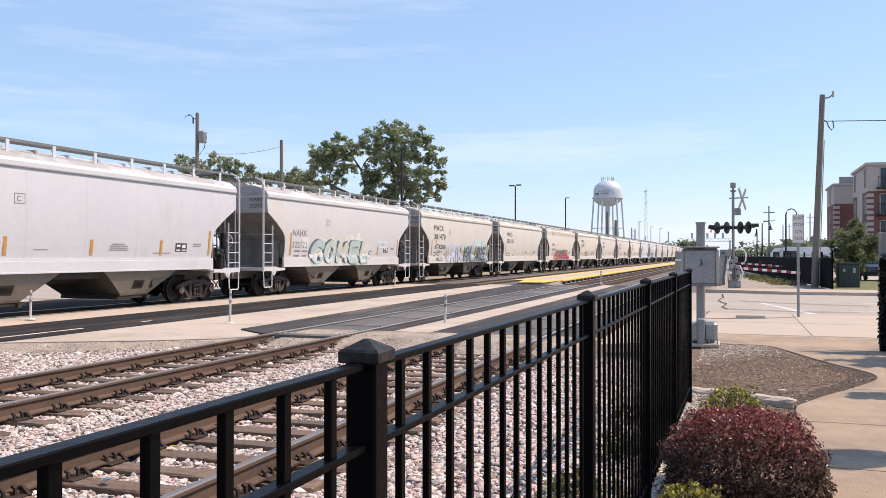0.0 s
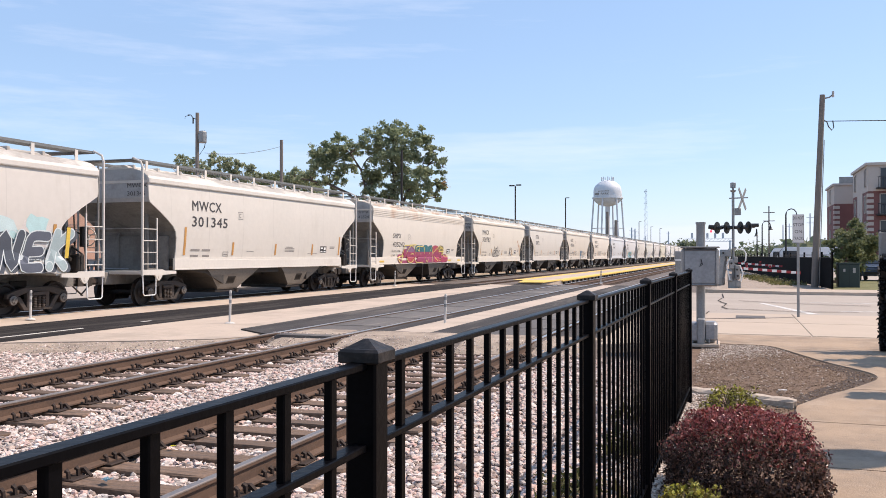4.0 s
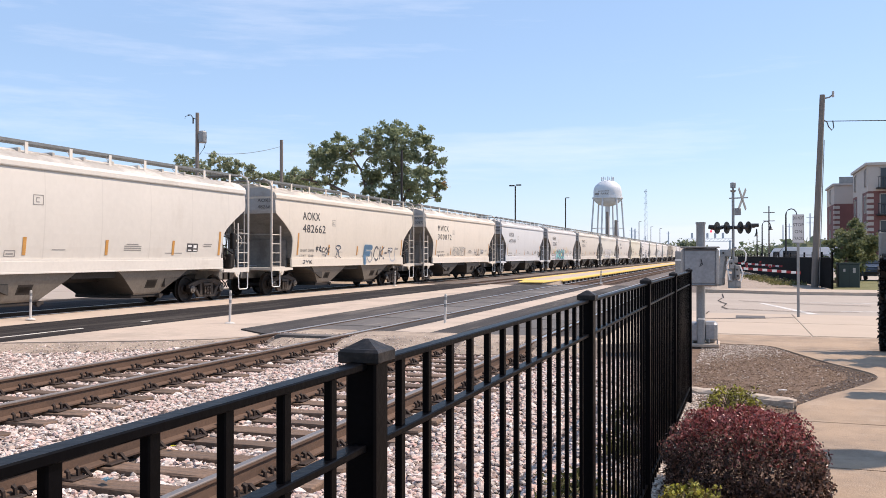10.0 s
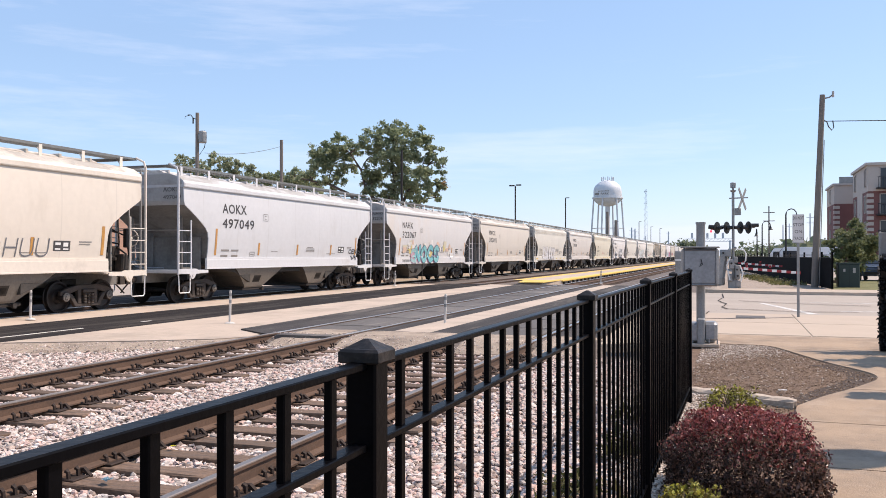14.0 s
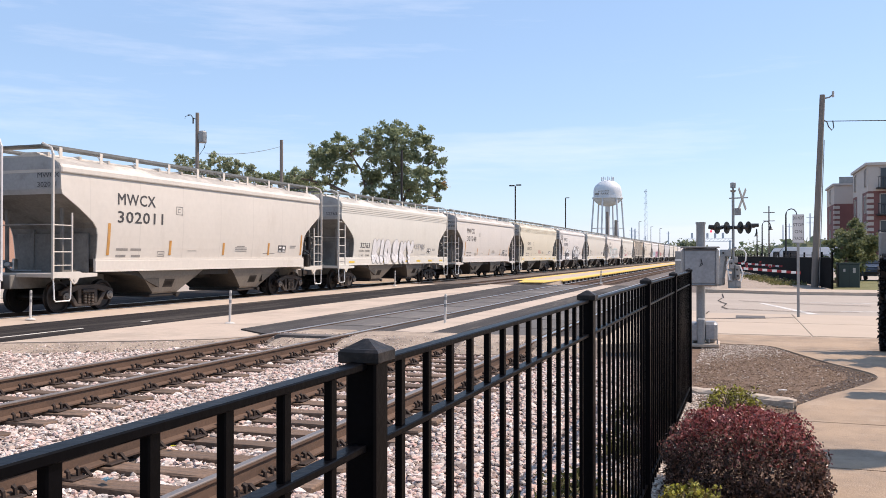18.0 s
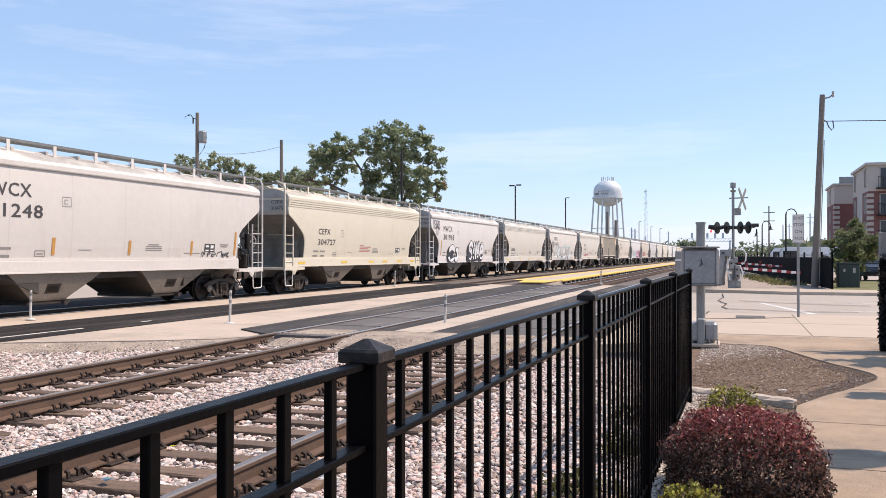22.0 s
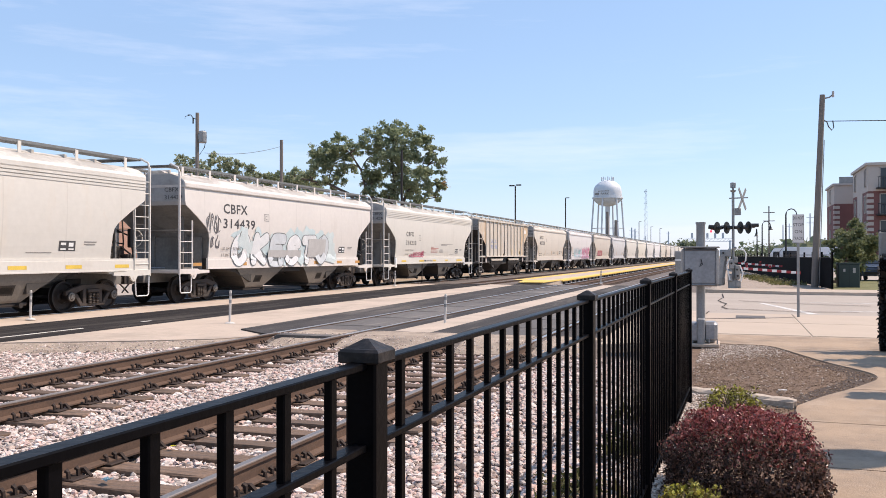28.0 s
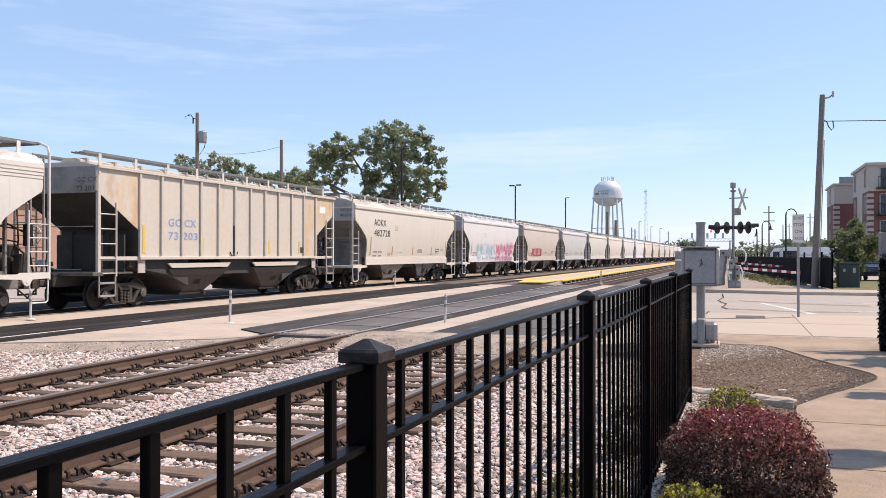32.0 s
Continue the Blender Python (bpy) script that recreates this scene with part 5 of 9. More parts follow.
def fat_line(bm, pts, w, lift):
    """A broad spray stroke as one ribbon with rounded ends."""
    rows = []
    n = len(pts)
    for i, (y, z) in enumerate(pts):
        dy, dz = pts[min(i + 1, n - 1)][0] - pts[max(i - 1, 0)][0], pts[min(i + 1, n - 1)][1] - pts[max(i - 1, 0)][1]
        l = math.hypot(dy, dz) or 1e-6
        ny, nz = -dz / l * w / 2, dy / l * w / 2
        up = lift + 0.0002 * i
        rows.append((bm.verts.new((y - ny, max(z - nz, 1.19), up)), bm.verts.new((y + ny, max(z + nz, 1.19), up))))
    for a, b in zip(rows, rows[1:]):
        bm.faces.new((a[0], b[0], b[1], a[1]))
    for (y, z), k in ((pts[0], 0), (pts[-1], n - 1)):
        up = lift + 0.0002 * k + 0.0001
        ring = [bm.verts.new((y + w / 2 * math.cos(a * 0.5236), max(z + w / 2 * math.sin(a * 0.5236), 1.19), up)) for a in range(12)]
        bm.faces.new(ring)


def graffiti(car, seed, y0, y1, z0, z1, fills, outline, halo=None, count=5, inner=None, fat=0.36):
    """A spray-painted piece: soft halo, fat outlined swashes in several colours and thin inner lines, with no readable word."""
    rng = random.Random(seed)
    cell, h = (y1 - y0) / count, z1 - z0
    if halo:
        bm = B()
        for i in range(count):
            blob(bm, y0 + cell * (i + 0.5), (z0 + z1) / 2, cell * 0.72, min(h * 0.60, (z0 + z1) / 2 - 1.2), rng, 0.0004 * i, 0.2)
        tagged(put("graffiti", on_side(finish("graffiti", bm)), graf(halo), car), kind="stuff")
    w = min(cell * fat, h * 0.42)
    lines = []
    for i in range(count):
        k = (rng.randrange(3) * 2 + i % 2 + seed) % len(SWASHES)
        lean = rng.uniform(-0.05, 0.2)
        a, b = y0 + cell * i + w * 0.35, z0 + w * 0.5
        lines.append(smooth_line([(a + (u + lean * v) * (cell * 1.12 - w * 0.7), b + v * (h - w) * rng.uniform(0.94, 1.04)) for u, v in SWASHES[k]]))
    bm = B()
    for i, l in enumerate(lines):
        fat_line(bm, l, w + 0.11, 0.004 + 0.0002 * i)
    tagged(put("graffiti", on_side(finish("graffiti", bm)), graf(outline), car), kind="stuff")
    groups = {}
    for i, l in enumerate(lines):
        groups.setdefault(tuple(fills[i % len(fills)]), []).append((i, l))
    for col, ls in groups.items():
        bm = B()
        for i, l in ls:
            fat_line(bm, l, w, 0.021 + 0.0002 * i)
        tagged(put("graffiti", on_side(finish("graffiti", bm)), graf(col), car), kind="stuff")
    bm = B()
    for l in lines:
        m = len(l) // 2
        strokes(bm, [(y + w * 0.15, z + w * 0.12) for y, z in l[max(0, m - 6):m + 2]], 0.03, 0.042)
    tagged(put("graffiti", on_side(finish("graffiti", bm)), graf(inner or outline), car), kind="stuff")


def scribble(car, seed, y0, y1, z0, z1, col, n=4, w=0.035):
    """A thin marker tag of quick hooked strokes."""
    rng = random.Random(seed)
    bm = B()
    cell, h = (y1 - y0) / n, z1 - z0
    for i in range(n):
        for _ in range(2):
            pts = smooth_line([(y0 + cell * (i + u * 0.8 + rng.uniform(-0.1, 0.25)), z0 + h * (v * rng.uniform(0.6, 1.05) + rng.uniform(-0.08, 0.1))) for u, v in rng.choice(SWASHES)[:rng.randrange(3, 6)]], 4)
            strokes(bm, pts, w * rng.uniform(0.7, 1.1), 0.002 + 0.0006 * i)
    tagged(put("graffiti_tag", on_side(finish("graffiti_tag", bm)), graf(col), car), kind="stuff")


WHITE, BLACKP = (0.75, 0.75, 0.76), (0.03, 0.03, 0.035)


def make_truck(car, y, far):
    t = put("truck", CAR["bolster"], None, car, pose(0, y, 0))
    for turn in (Matrix(), TURN):
        fr = put("side_frame", CAR["side"], None, t, turn)
        if not far:
            for s in (-0.89, 0.89):
                put("bearing_cap", CAR["bearing"], None, fr, pose(0, s, 0.457), "grey bolted bearing cap")
        if not far:
            tagged(put("spring_nest", CAR["spring"], None, t, turn), kind="stuff")
    for s in (-0.89, 0.89):
        w = put("wheelset", CAR["wheels"], None, t, pose(0, s, 0.457))
        WHEELS.append((car, w, s))


def make_car(label, colour, kind="curved", mark=(), sillcol=None, far=False, roofmat=None, tapes="orange"):
    """A covered hopper car, its origin on the rail under its middle."""
    car = thing("hopper_car", TRAIN_X, 0, TRAIN_Z, label, "hopper car", "cars of the freight train")

    def add(name, key, m=None, col=None, label=""):
        ob = put(name, CAR[key], None, car, m, label)
        ob.color = (*(col or colour), 1)
        return ob
    old = kind == "old"
    sc = sillcol or colour
    if kind == "ribbed":
        make_ribbed(car, add, colour, far)
    else:
        b = add("body", "body")
        r = add("roof", "roof")
        if old:
            f = add("roof_fascia", "fascia")
            add("roof_fascia", "fascia", TURN)
            if roofmat:
                r.material_slots[0].link = "OBJECT"
                r.material_slots[0].material = roofmat
                f.material_slots[0].link = "OBJECT"
                f.material_slots[0].material = roofmat
    for turn in (Matrix(), TURN):
        if kind != "ribbed":
            add("end_sheet", "end", turn, None, "grey sloping end sheet, its lower slope darkened for shade")
        add("gable", "gable", turn)
        fr = add("end_frame", "frame", turn)
        if kind == "ribbed":
            fr.material_slots[0].link = "OBJECT"
            fr.material_slots[0].material = M["soot"]
        add("end_platform", "platform", turn, (0.10, 0.09, 0.08) if kind == "ribbed" else sc)
        add("coupler", "coupler", turn)
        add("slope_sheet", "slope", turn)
        if kind != "ribbed":
            add("side_sill", ("midsill" if mark[1] == "314230" else "longsill") if old else "sill", turn, sc)
        add("running_board", "board", turn)
        if kind == "ribbed":
            add("end_ladder", "endladder", turn)
            continue
        add("end_running_board", "cross", turn)
        if not far:
            add("end_ladder", "endladder", turn)
            add("stirrup_step", "stirrup", turn)
            add("stirrup_step", "stirrup_y", turn)
            add("corner_bracket", "bracket", turn, sc)
            add("corner_bracket", "bracket_y", turn, sc)
        tall = old and mark[1][:3] == "327"
        add("ladder", "fullladder" if tall else "ladder", turn)
        add("ladder", "fullladder_y" if tall else "ladder_y", turn)
    add("hatch_cover", "hatch")
    add("centre_sill", "centre")
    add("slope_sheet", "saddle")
    n = 8 if old else 10
    for k in range(n):
        y = -7.3 + 14.6 * k / (n - 1)
        if k % 2 == 0 or not far:
            add("board_support", "support", pose(0, y, 0))
            if not far:
                add("board_support", "support", pose(0, y, 0) @ TURN)
    for y in (-2.6, 2.6):
        h = add("hopper", "hopper", pose(0, y, 0))
        if kind == "ribbed":
            h.material_slots[0].link = "OBJECT"
            h.material_slots[0].material = M["steel_dark"]
        if not far:
            for turn in (Matrix(), TURN):
                put("hopper_patch", CAR["patch"], None, h, turn)
        add("outlet_gate", "outlet", pose(0, y, 0))
    if not far:
        add("brake_wheel", "brake")
        add("brake_valve", "tank", TURN)
        tagged(add("brake_rigging", "rigging"), kind="stuff")
    for y in (-6.05, 6.05):
        make_truck(car, y, far)
    if mark:
        mm = M["bluestencil"] if kind == "ribbed" else M["stencil"]
        y, z1, z2, size, w1, w2 = (-5.45, 3.19, 2.65, 0.49, 1.60, 2.15) if kind == "curved" else (-5.03, 2.60, 2.13, 0.36, 1.17, 1.74)
        gap = 1.08
        if kind == "ribbed":
            y, z1, z2, size, w1, w2 = -4.45, 2.62, 2.18, 0.36, 1.52, 1.62
        if mark[0] == "MWCX":
            w1 = 1.76
        if mark[1] == "300872":
            y, w1, w2, gap = -5.51, 2.05, 2.65, 1.3
        if mark[1] == "322123":
            y, z1, z2, size, w1, w2, mm = -5.66, 2.48, 1.98, 0.37, 1.19, 1.29, M["greystencil"]
        if mark[1] == "314230":
            y, z1, z2, w2, gap = -4.8, 2.74, 2.25, 1.61, 1.25
        if mark[1][:3] == "327":
            y, z2, w2 = -5.54, 2.03, 1.16
        if mark[1] == "3092":
            w1, w2 = 1.24, 1.45
        if mark[0]:
            lettering(car, mark[0], y, z1, size, mm, w1, kind == "ribbed", gap=gap)
        lettering(car, mark[1], y, z2, size, mm, w2, kind == "ribbed", gap=gap)
        # the same marks small on the end
        for k, word in enumerate(mark):
            if word:
                me = letters(word, 0.20, M["stencil"], "end_lettering")
                for v in me.vertices:
                    v.co = Vector((0.78 + v.co.x * 1.2, -7.745 if kind != "ribbed" else -7.825, 3.82 - 0.26 * k + v.co.y))
                put("end_lettering", me, None, car)
    # stencilled data lines, panels and reflector tapes
    if kind != "ribbed":
        limits = {"3092": ("233300", "52700", -5.5, 1.79), "435242": ("232700", "53300", -5.12, 1.78), "300787": ("233200", "52800", -5.49, 1.79), "482662": ("233900", "52100", -5.56, 1.77), "300872": ("232900", "53100", -5.52, 1.78),
                  "32763": ("230200", "55800", -5.62, 1.78), "314439": ("232400", "53600", -5.50, 1.80), "314230": ("233200", "52800", -4.82, 1.84)}
        if mark and mark[1] in limits:
            load, light, y, z = limits[mark[1]]
            over = 0.024 if mark[1] == "314439" else 0.0
            lettering(car, "LD LMT  " + load, y, z + 0.05, 0.14, M["greystencil"], 1.25, bold=0.012, lift=over)
            lettering(car, "LT WT    " + light, y, z - 0.18, 0.14, M["greystencil"], 1.24, bold=0.012, lift=over)
            rows = []
        else:
            rows = [(-5.45, 1.80, 0.52, 0.07), (-4.8, 1.80, 0.5, 0.07), (-5.45, 1.60, 0.45, 0.07), (-4.75, 1.60, 0.42, 0.07)]
        rows += [(-3.5, 1.62, 0.02, 0.17), (-3.5, 1.62, 0.36, 0.02), (-3.5, 1.77, 0.36, 0.02), (-3.16, 1.62, 0.02, 0.17), (-3.44, 1.68, 0.24, 0.03), (1.0, 1.86, 0.8, 0.03), (1.0, 1.80, 0.8, 0.03),
                (1.0, 1.92, 0.8, 0.03), (1.1, 1.98, 0.55, 0.03), (5.1, 2.02, 0.5, 0.035), (5.1, 1.95, 0.45, 0.035), (-1.9, 1.80, 0.5, 0.02), (3.0, 1.72, 0.9, 0.02)]
        warn = [(-0.55, 1.83 + 0.075 * k, (1.2, 1.35, 1.0, 1.38, 0.5)[k], 0.035) for k in range(5)]
        if old and mark[0] in ("CBFX", "CEFX"):
            tagged(patches(car, "warning_lines", warn, M["redstencil"]), "faded red warning lines", kind="stuff")
            rows = ([(1.27, 2.33, 2.36, 0.03), (1.27, 2.26, 1.2, 0.03)] if mark[1] == "314230" else []) + rows
        tagged(patches(car, "stencil_lines", rows, M["greystencil"]), kind="stuff")
    if not far and old:
        mid = mark[1] == "314230"
        for y, w in ((-5.4, 0.7), (-2.55, 0.8), (-0.17, 0.57), (2.1, 0.6), (4.5, 1.2)) if mid else [(y, 0.62) for y in (-6.8, -2.6, 0.6, 2.4, 4.4, 6.4)]:
            part("reflector_tape", box(B(), 1.557, 1.562, y, y + w, 1.28, 1.38), M["yellow"], car)
        for y in (-6.19, 6.19) if mid else ():
            part("sill_bracket", box(B(), 1.49, 1.566, y - 0.1, y + 0.1, 0.98, 1.5, 0.01), M["white"], car, "white plate where the sill steps down")
    if not far:
        if kind != "ribbed":
            patches(car, "data_panel", [(4.15, 1.78, 0.62, 0.28)], M["stencil"])
            patches(car, "data_panel_print", [(4.21, 1.94, 0.20, 0.07), (4.51, 1.90, 0.18, 0.11), (4.21, 1.81, 0.20, 0.04), (4.51, 1.81, 0.20, 0.04)], M["white"], 0.003)
        if old and mark[1][:3] != "327":
            patches(car, "service_box", [(-2.75, 2.52, 0.02, 0.3), (-2.47, 2.52, 0.02, 0.3), (-2.75, 2.52, 0.3, 0.02), (-2.75, 2.81, 0.3, 0.02), (-2.66, 2.66, 0.12, 0.02)], M["greystencil"])
        elif kind == "curved":
            patches(car, "service_box", [(-2.62, 3.0, 0.018, 0.27), (-2.28, 3.0, 0.018, 0.27), (-2.62, 3.0, 0.35, 0.018), (-2.62, 3.255, 0.35, 0.018), (-2.52, 3.07, 0.02, 0.12), (-2.52, 3.07, 0.13, 0.02), (-2.52, 3.18, 0.13, 0.02)], M["greystencil"])
            if tapes == "sill":
                for y in (-7.2, -4.3, -1.2, 1.7, 4.0, 6.0):
                    part("reflector_tape", box(B(), 1.557, 1.562, y, y + 0.5, 1.28, 1.40), M["orange"], car)
            else:
                for y, h in ((-5.86, 0.95), (-2.92, 0.48), (0.18, 0.45), (3.34, 0.48), (6.0, 0.85)):
                    patches(car, "reflector_tape", [(y, 1.66, 0.12, h)], M[tapes], 0.003)
    return car


def make_ribbed(car, add, colour, far):
    """An older straight-sided car with side posts."""
    bm = B()
    poly = [(-7.8, 4.30), (-7.8, 3.55), (-5.95, 2.45), (-5.95, 1.55), (5.95, 1.55), (5.95, 2.45), (7.8, 3.55), (7.8, 4.30)]
    prism(bm, poly, -1.50, 1.50, "x")
    bmesh.ops.recalc_face_normals(bm, faces=bm.faces[:])
    bm.normal_update()
    # Undersides and lower ends take the dark slot, their shade coloured in.
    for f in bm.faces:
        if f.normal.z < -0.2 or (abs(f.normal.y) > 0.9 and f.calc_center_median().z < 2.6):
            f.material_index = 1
    ob = part("body", bm, M["amberpaint"], car, "beige ribbed body with amber stains")
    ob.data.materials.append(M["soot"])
    ob.color = (*colour, 1)
    for end in ([(-7.79, 3.56), (-5.93, 2.46), (-5.93, 4.22), (-7.79, 4.22)], [(4.87, 1.62), (5.91, 1.62), (5.91, 2.45), (7.79, 3.56), (7.79, 4.22), (4.87, 4.22)]):
        sheet = part("end_side_sheet", prism(B(), end, 1.498, 1.505, "x"), M["amberend"], car, "side sheet washed with amber rust")
        sheet.color = (*colour, 1)
    me = finish("side_post", box(B(), 1.50, 1.575, -0.05, 0.05, 1.6, 4.24, 0.01))
    me.materials.append(M["roofpaint"])
    for k in range(12):
        for turn in (Matrix(), TURN):
            p = put("side_post", me, None, car, turn @ pose(0, -5.9 + 11.8 * k / 11, 0))
            p.color = (*colour, 1)
    for z0, z1, y in ((4.22, 4.32, 7.8), (1.52, 1.62, 5.95)):
        bm = B()
        for s in (-1, 1):
            box(bm, s * 1.55 - 0.045, s * 1.55 + 0.045, -y, y, z0, z1, 0.01)
        p = part("side_rail", bm, M["roofpaint"], car)
        p.color = (*colour, 1)
    bm = B()
    prism(bm, [(-1.5, 4.30), (1.5, 4.30), (0.9, 4.42), (-0.9, 4.42)], -7.8, 7.8, "y")
    p = part("roof", bm, M["roofpaint"], car)
    p.color = (*colour, 1)
    for s in (-1, 1):
        bm = B()
        box(bm, -1.46, 1.46, s * 7.81 - 0.008, s * 7.81 + 0.008, 3.5, 4.28)
        part("end_sheet", bm, M["endgrime"], car, "soot-stained end sheet")
    for y, h in ((-5.75, 0.9), (-2.6, 0.55), (1.9, 0.5), (4.4, 0.5)):
        part("reflector_tape", box(B(), 1.502, 1.508, y, y + 0.13, 1.72, 1.72 + h), M["yellow"], car)
    for y in (-7.70, 7.70):
        bm = B()
        box(bm, 1.43, 1.53, y - 0.06, y + 0.06, 1.14, 4.24, 0.01)
        post = part("corner_post", bm, M["roofpaint"], car)
        post.color = (*colour, 1)
        bm = B()
        box(bm, 1.42, 1.50, min(y, y * 0.765), max(y, y * 0.765), 1.50, 1.62, 0.01)
        post = part("end_side_sill", bm, M["roofpaint"], car)
        post.color = (*colour, 1)
    for turn in (Matrix(), TURN):
        for s in (-1, 1):
            bm = box(B(), 1.50, 1.55, s * 6.98 - 0.025, s * 6.98 + 0.025, 1.02, 3.25, 0.006)
            for k in range(5):
                ring_tube(bm, [(1.525, s * 7.72, 1.12 + 0.44 * k), (1.525, s * 6.98, 1.12 + 0.44 * k)], 0.02, 6)
            bm.transform(turn)
            p = part("ladder", bm, M["roofpaint"], car, "short side ladder beside the corner post")
            p.color = (*colour, 1)
            bm = B()
            for z in (0.42, 0.80):
                box(bm, 1.49, 1.53, s * 7.35 - 0.37, s * 7.35 + 0.37, z, z + 0.06, 0.006)
            for y in (s * 7.70, s * 7.0):
                box(bm, 1.49, 1.53, y - 0.025, y + 0.025, 0.42, 1.06, 0.006)
            bm.transform(turn)
            part("stirrup_step", bm, M["endgrime"], car, "soot-stained boxed step")
    for y in (-5.78, 5.78):
        part("corner_plate", box(B(), 1.47, 1.505, y - 0.17, y + 0.17, 1.10, 1.50, 0.006), M["quoin"], car, "pale plate under the end of the side")
        part("red_mark", box(B(), 1.505, 1.509, y - 0.15, y + 0.06, 1.42, 1.48), M["redstencil"], car)
    for y in (-2.6, 2.6):
        bm = prism(B(), [(y - 1.85, 1.40), (y - 1.62, 1.24), (y + 1.62, 1.24), (y + 1.85, 1.40)], 1.44, 1.50, "x")
        lip = part("hopper_lip", bm, M["roofpaint"], car, "pale lip along the top of the hopper")
        lip.color = (*colour, 1)
    part("lever_rod", ring_tube(B(), [(1.53, -0.6, 1.72), (1.53, -0.6, 2.75)], 0.022, 6), M["steel_dark"], car)
    part("lever_hook", ring_tube(B(), [(1.53, -0.85, 1.78), (1.53, -0.75, 1.64), (1.53, -0.45, 1.64), (1.53, -0.35, 1.78)], 0.022, 6), M["steel_dark"], car)
    part("data_panel", box(B(), 1.502, 1.507, 4.55, 5.0, 1.75, 2.0), M["stencil"], car)
    part("paper_sheet", box(B(), 1.502, 1.51, 6.35, 6.9, 3.55, 3.85), M["white"], car)


WH = (0.666, 0.647, 0.629)
CREAM = (0.655, 0.595, 0.505)
BEIGE = (0.640, 0.570, 0.480)
GREYB = (0.590, 0.572, 0.560)
PALE = (0.621, 0.576, 0.513)
YEL = (0.63, 0.575, 0.462)
# label words, colour, kind, marks
CONSIST = [
    ("white covered hopper car with orange reflector tapes", (0.560, 0.552, 0.566), "curved", ()),
    ("cream covered hopper car with pale green bubble graffiti", (0.575, 0.555, 0.545), "curved", ("NAHX", "322123")),
    ("cream covered hopper car with blue and black graffiti", (0.602, 0.557, 0.503), "curved", ("MWCX", "301470")),
    ("cream covered hopper car with plain clean sides", PALE, "curved", ("MWCX", "301345")),
    ("cream covered hopper car with red and teal graffiti", (0.660, 0.600, 0.520), "old", ("SHPX", "435242")),
    ("cream covered hopper car with thin black tags", CREAM, "curved", ("MWCX", "300787")),
    ("pale cream covered hopper car with clean sides", PALE, "curved", ("ITFX", "3092")),
    ("beige covered hopper car with blue spray letters", BEIGE, "curved", ("AOKX", "482662")),
    ("beige covered hopper car with grey scrawled tags", (0.690, 0.615, 0.525), "curved", ("MWCX", "300872")),
    ("pale grey covered hopper car with clean sides", (0.593, 0.593, 0.598), "curved", ("AOKX", "497049")),
    ("grey beige covered hopper car with turquoise graffiti", GREYB, "curved", ("NAHX", "322067")),
    ("beige covered hopper car with clean sides", (0.610, 0.555, 0.490), "curved", ("MWCX", "302011")),
    ("pale grey beige hopper car with white outlined graffiti", (0.625, 0.590, 0.525), "old", ("", "32763")),
    ("off-white covered hopper car with small black tags", (0.602, 0.557, 0.513), "curved", ("MWCX", "301248")),
    ("cream yellow covered hopper car with a full-length sill", YEL, "old", ("CEFX", "304727")),
    ("pale covered hopper car with white and black graffiti", (0.640, 0.605, 0.580), "curved", ("MWCX", "301918")),
    ("pale beige hopper car with plain sides", (0.615, 0.580, 0.520), "old", ("", "32766")),
    ("beige covered hopper car with pale blue graffiti", (0.655, 0.605, 0.555), "curved", ("CBFX", "314439")),
    ("off-white hopper car with small red graffiti", (0.629, 0.593, 0.531), "old", ("CBFX", "314230")),
    ("beige ribbed hopper car with rust stains", (0.560, 0.500, 0.425), "ribbed", ("GC CX", "73 203")),
    ("beige covered hopper car with orange reflector tapes", (0.620, 0.555, 0.475), "curved", ("AOKX", "482728")),
    ("white covered hopper car with teal and pink graffiti", (0.647, 0.611, 0.593), "curved", ()),
    ("beige covered hopper car with red graffiti", (0.557, 0.486, 0.413), "curved", ()),
    ("pale grey covered hopper car with plain sides", (0.539, 0.521, 0.513), "curved", ()),
]
TRAIN = []
for i, (label, col, kind, mark) in enumerate(CONSIST):
    TRAIN.append(make_car(label, col, kind, mark, roofmat=M["rustpaint"] if i == 4 else None, tapes="sill" if i == 17 else "orange"))
FAR_COLOURS = [PALE, (0.62, 0.54, 0.46), (0.70, 0.67, 0.65), CREAM, (0.60, 0.56, 0.52), BEIGE, (0.66, 0.62, 0.58)]
for i in range(17):
    TRAIN.append(make_car("pale covered hopper car far down the train", FAR_COLOURS[(i * 3) % 7], "curved", (), far=True))

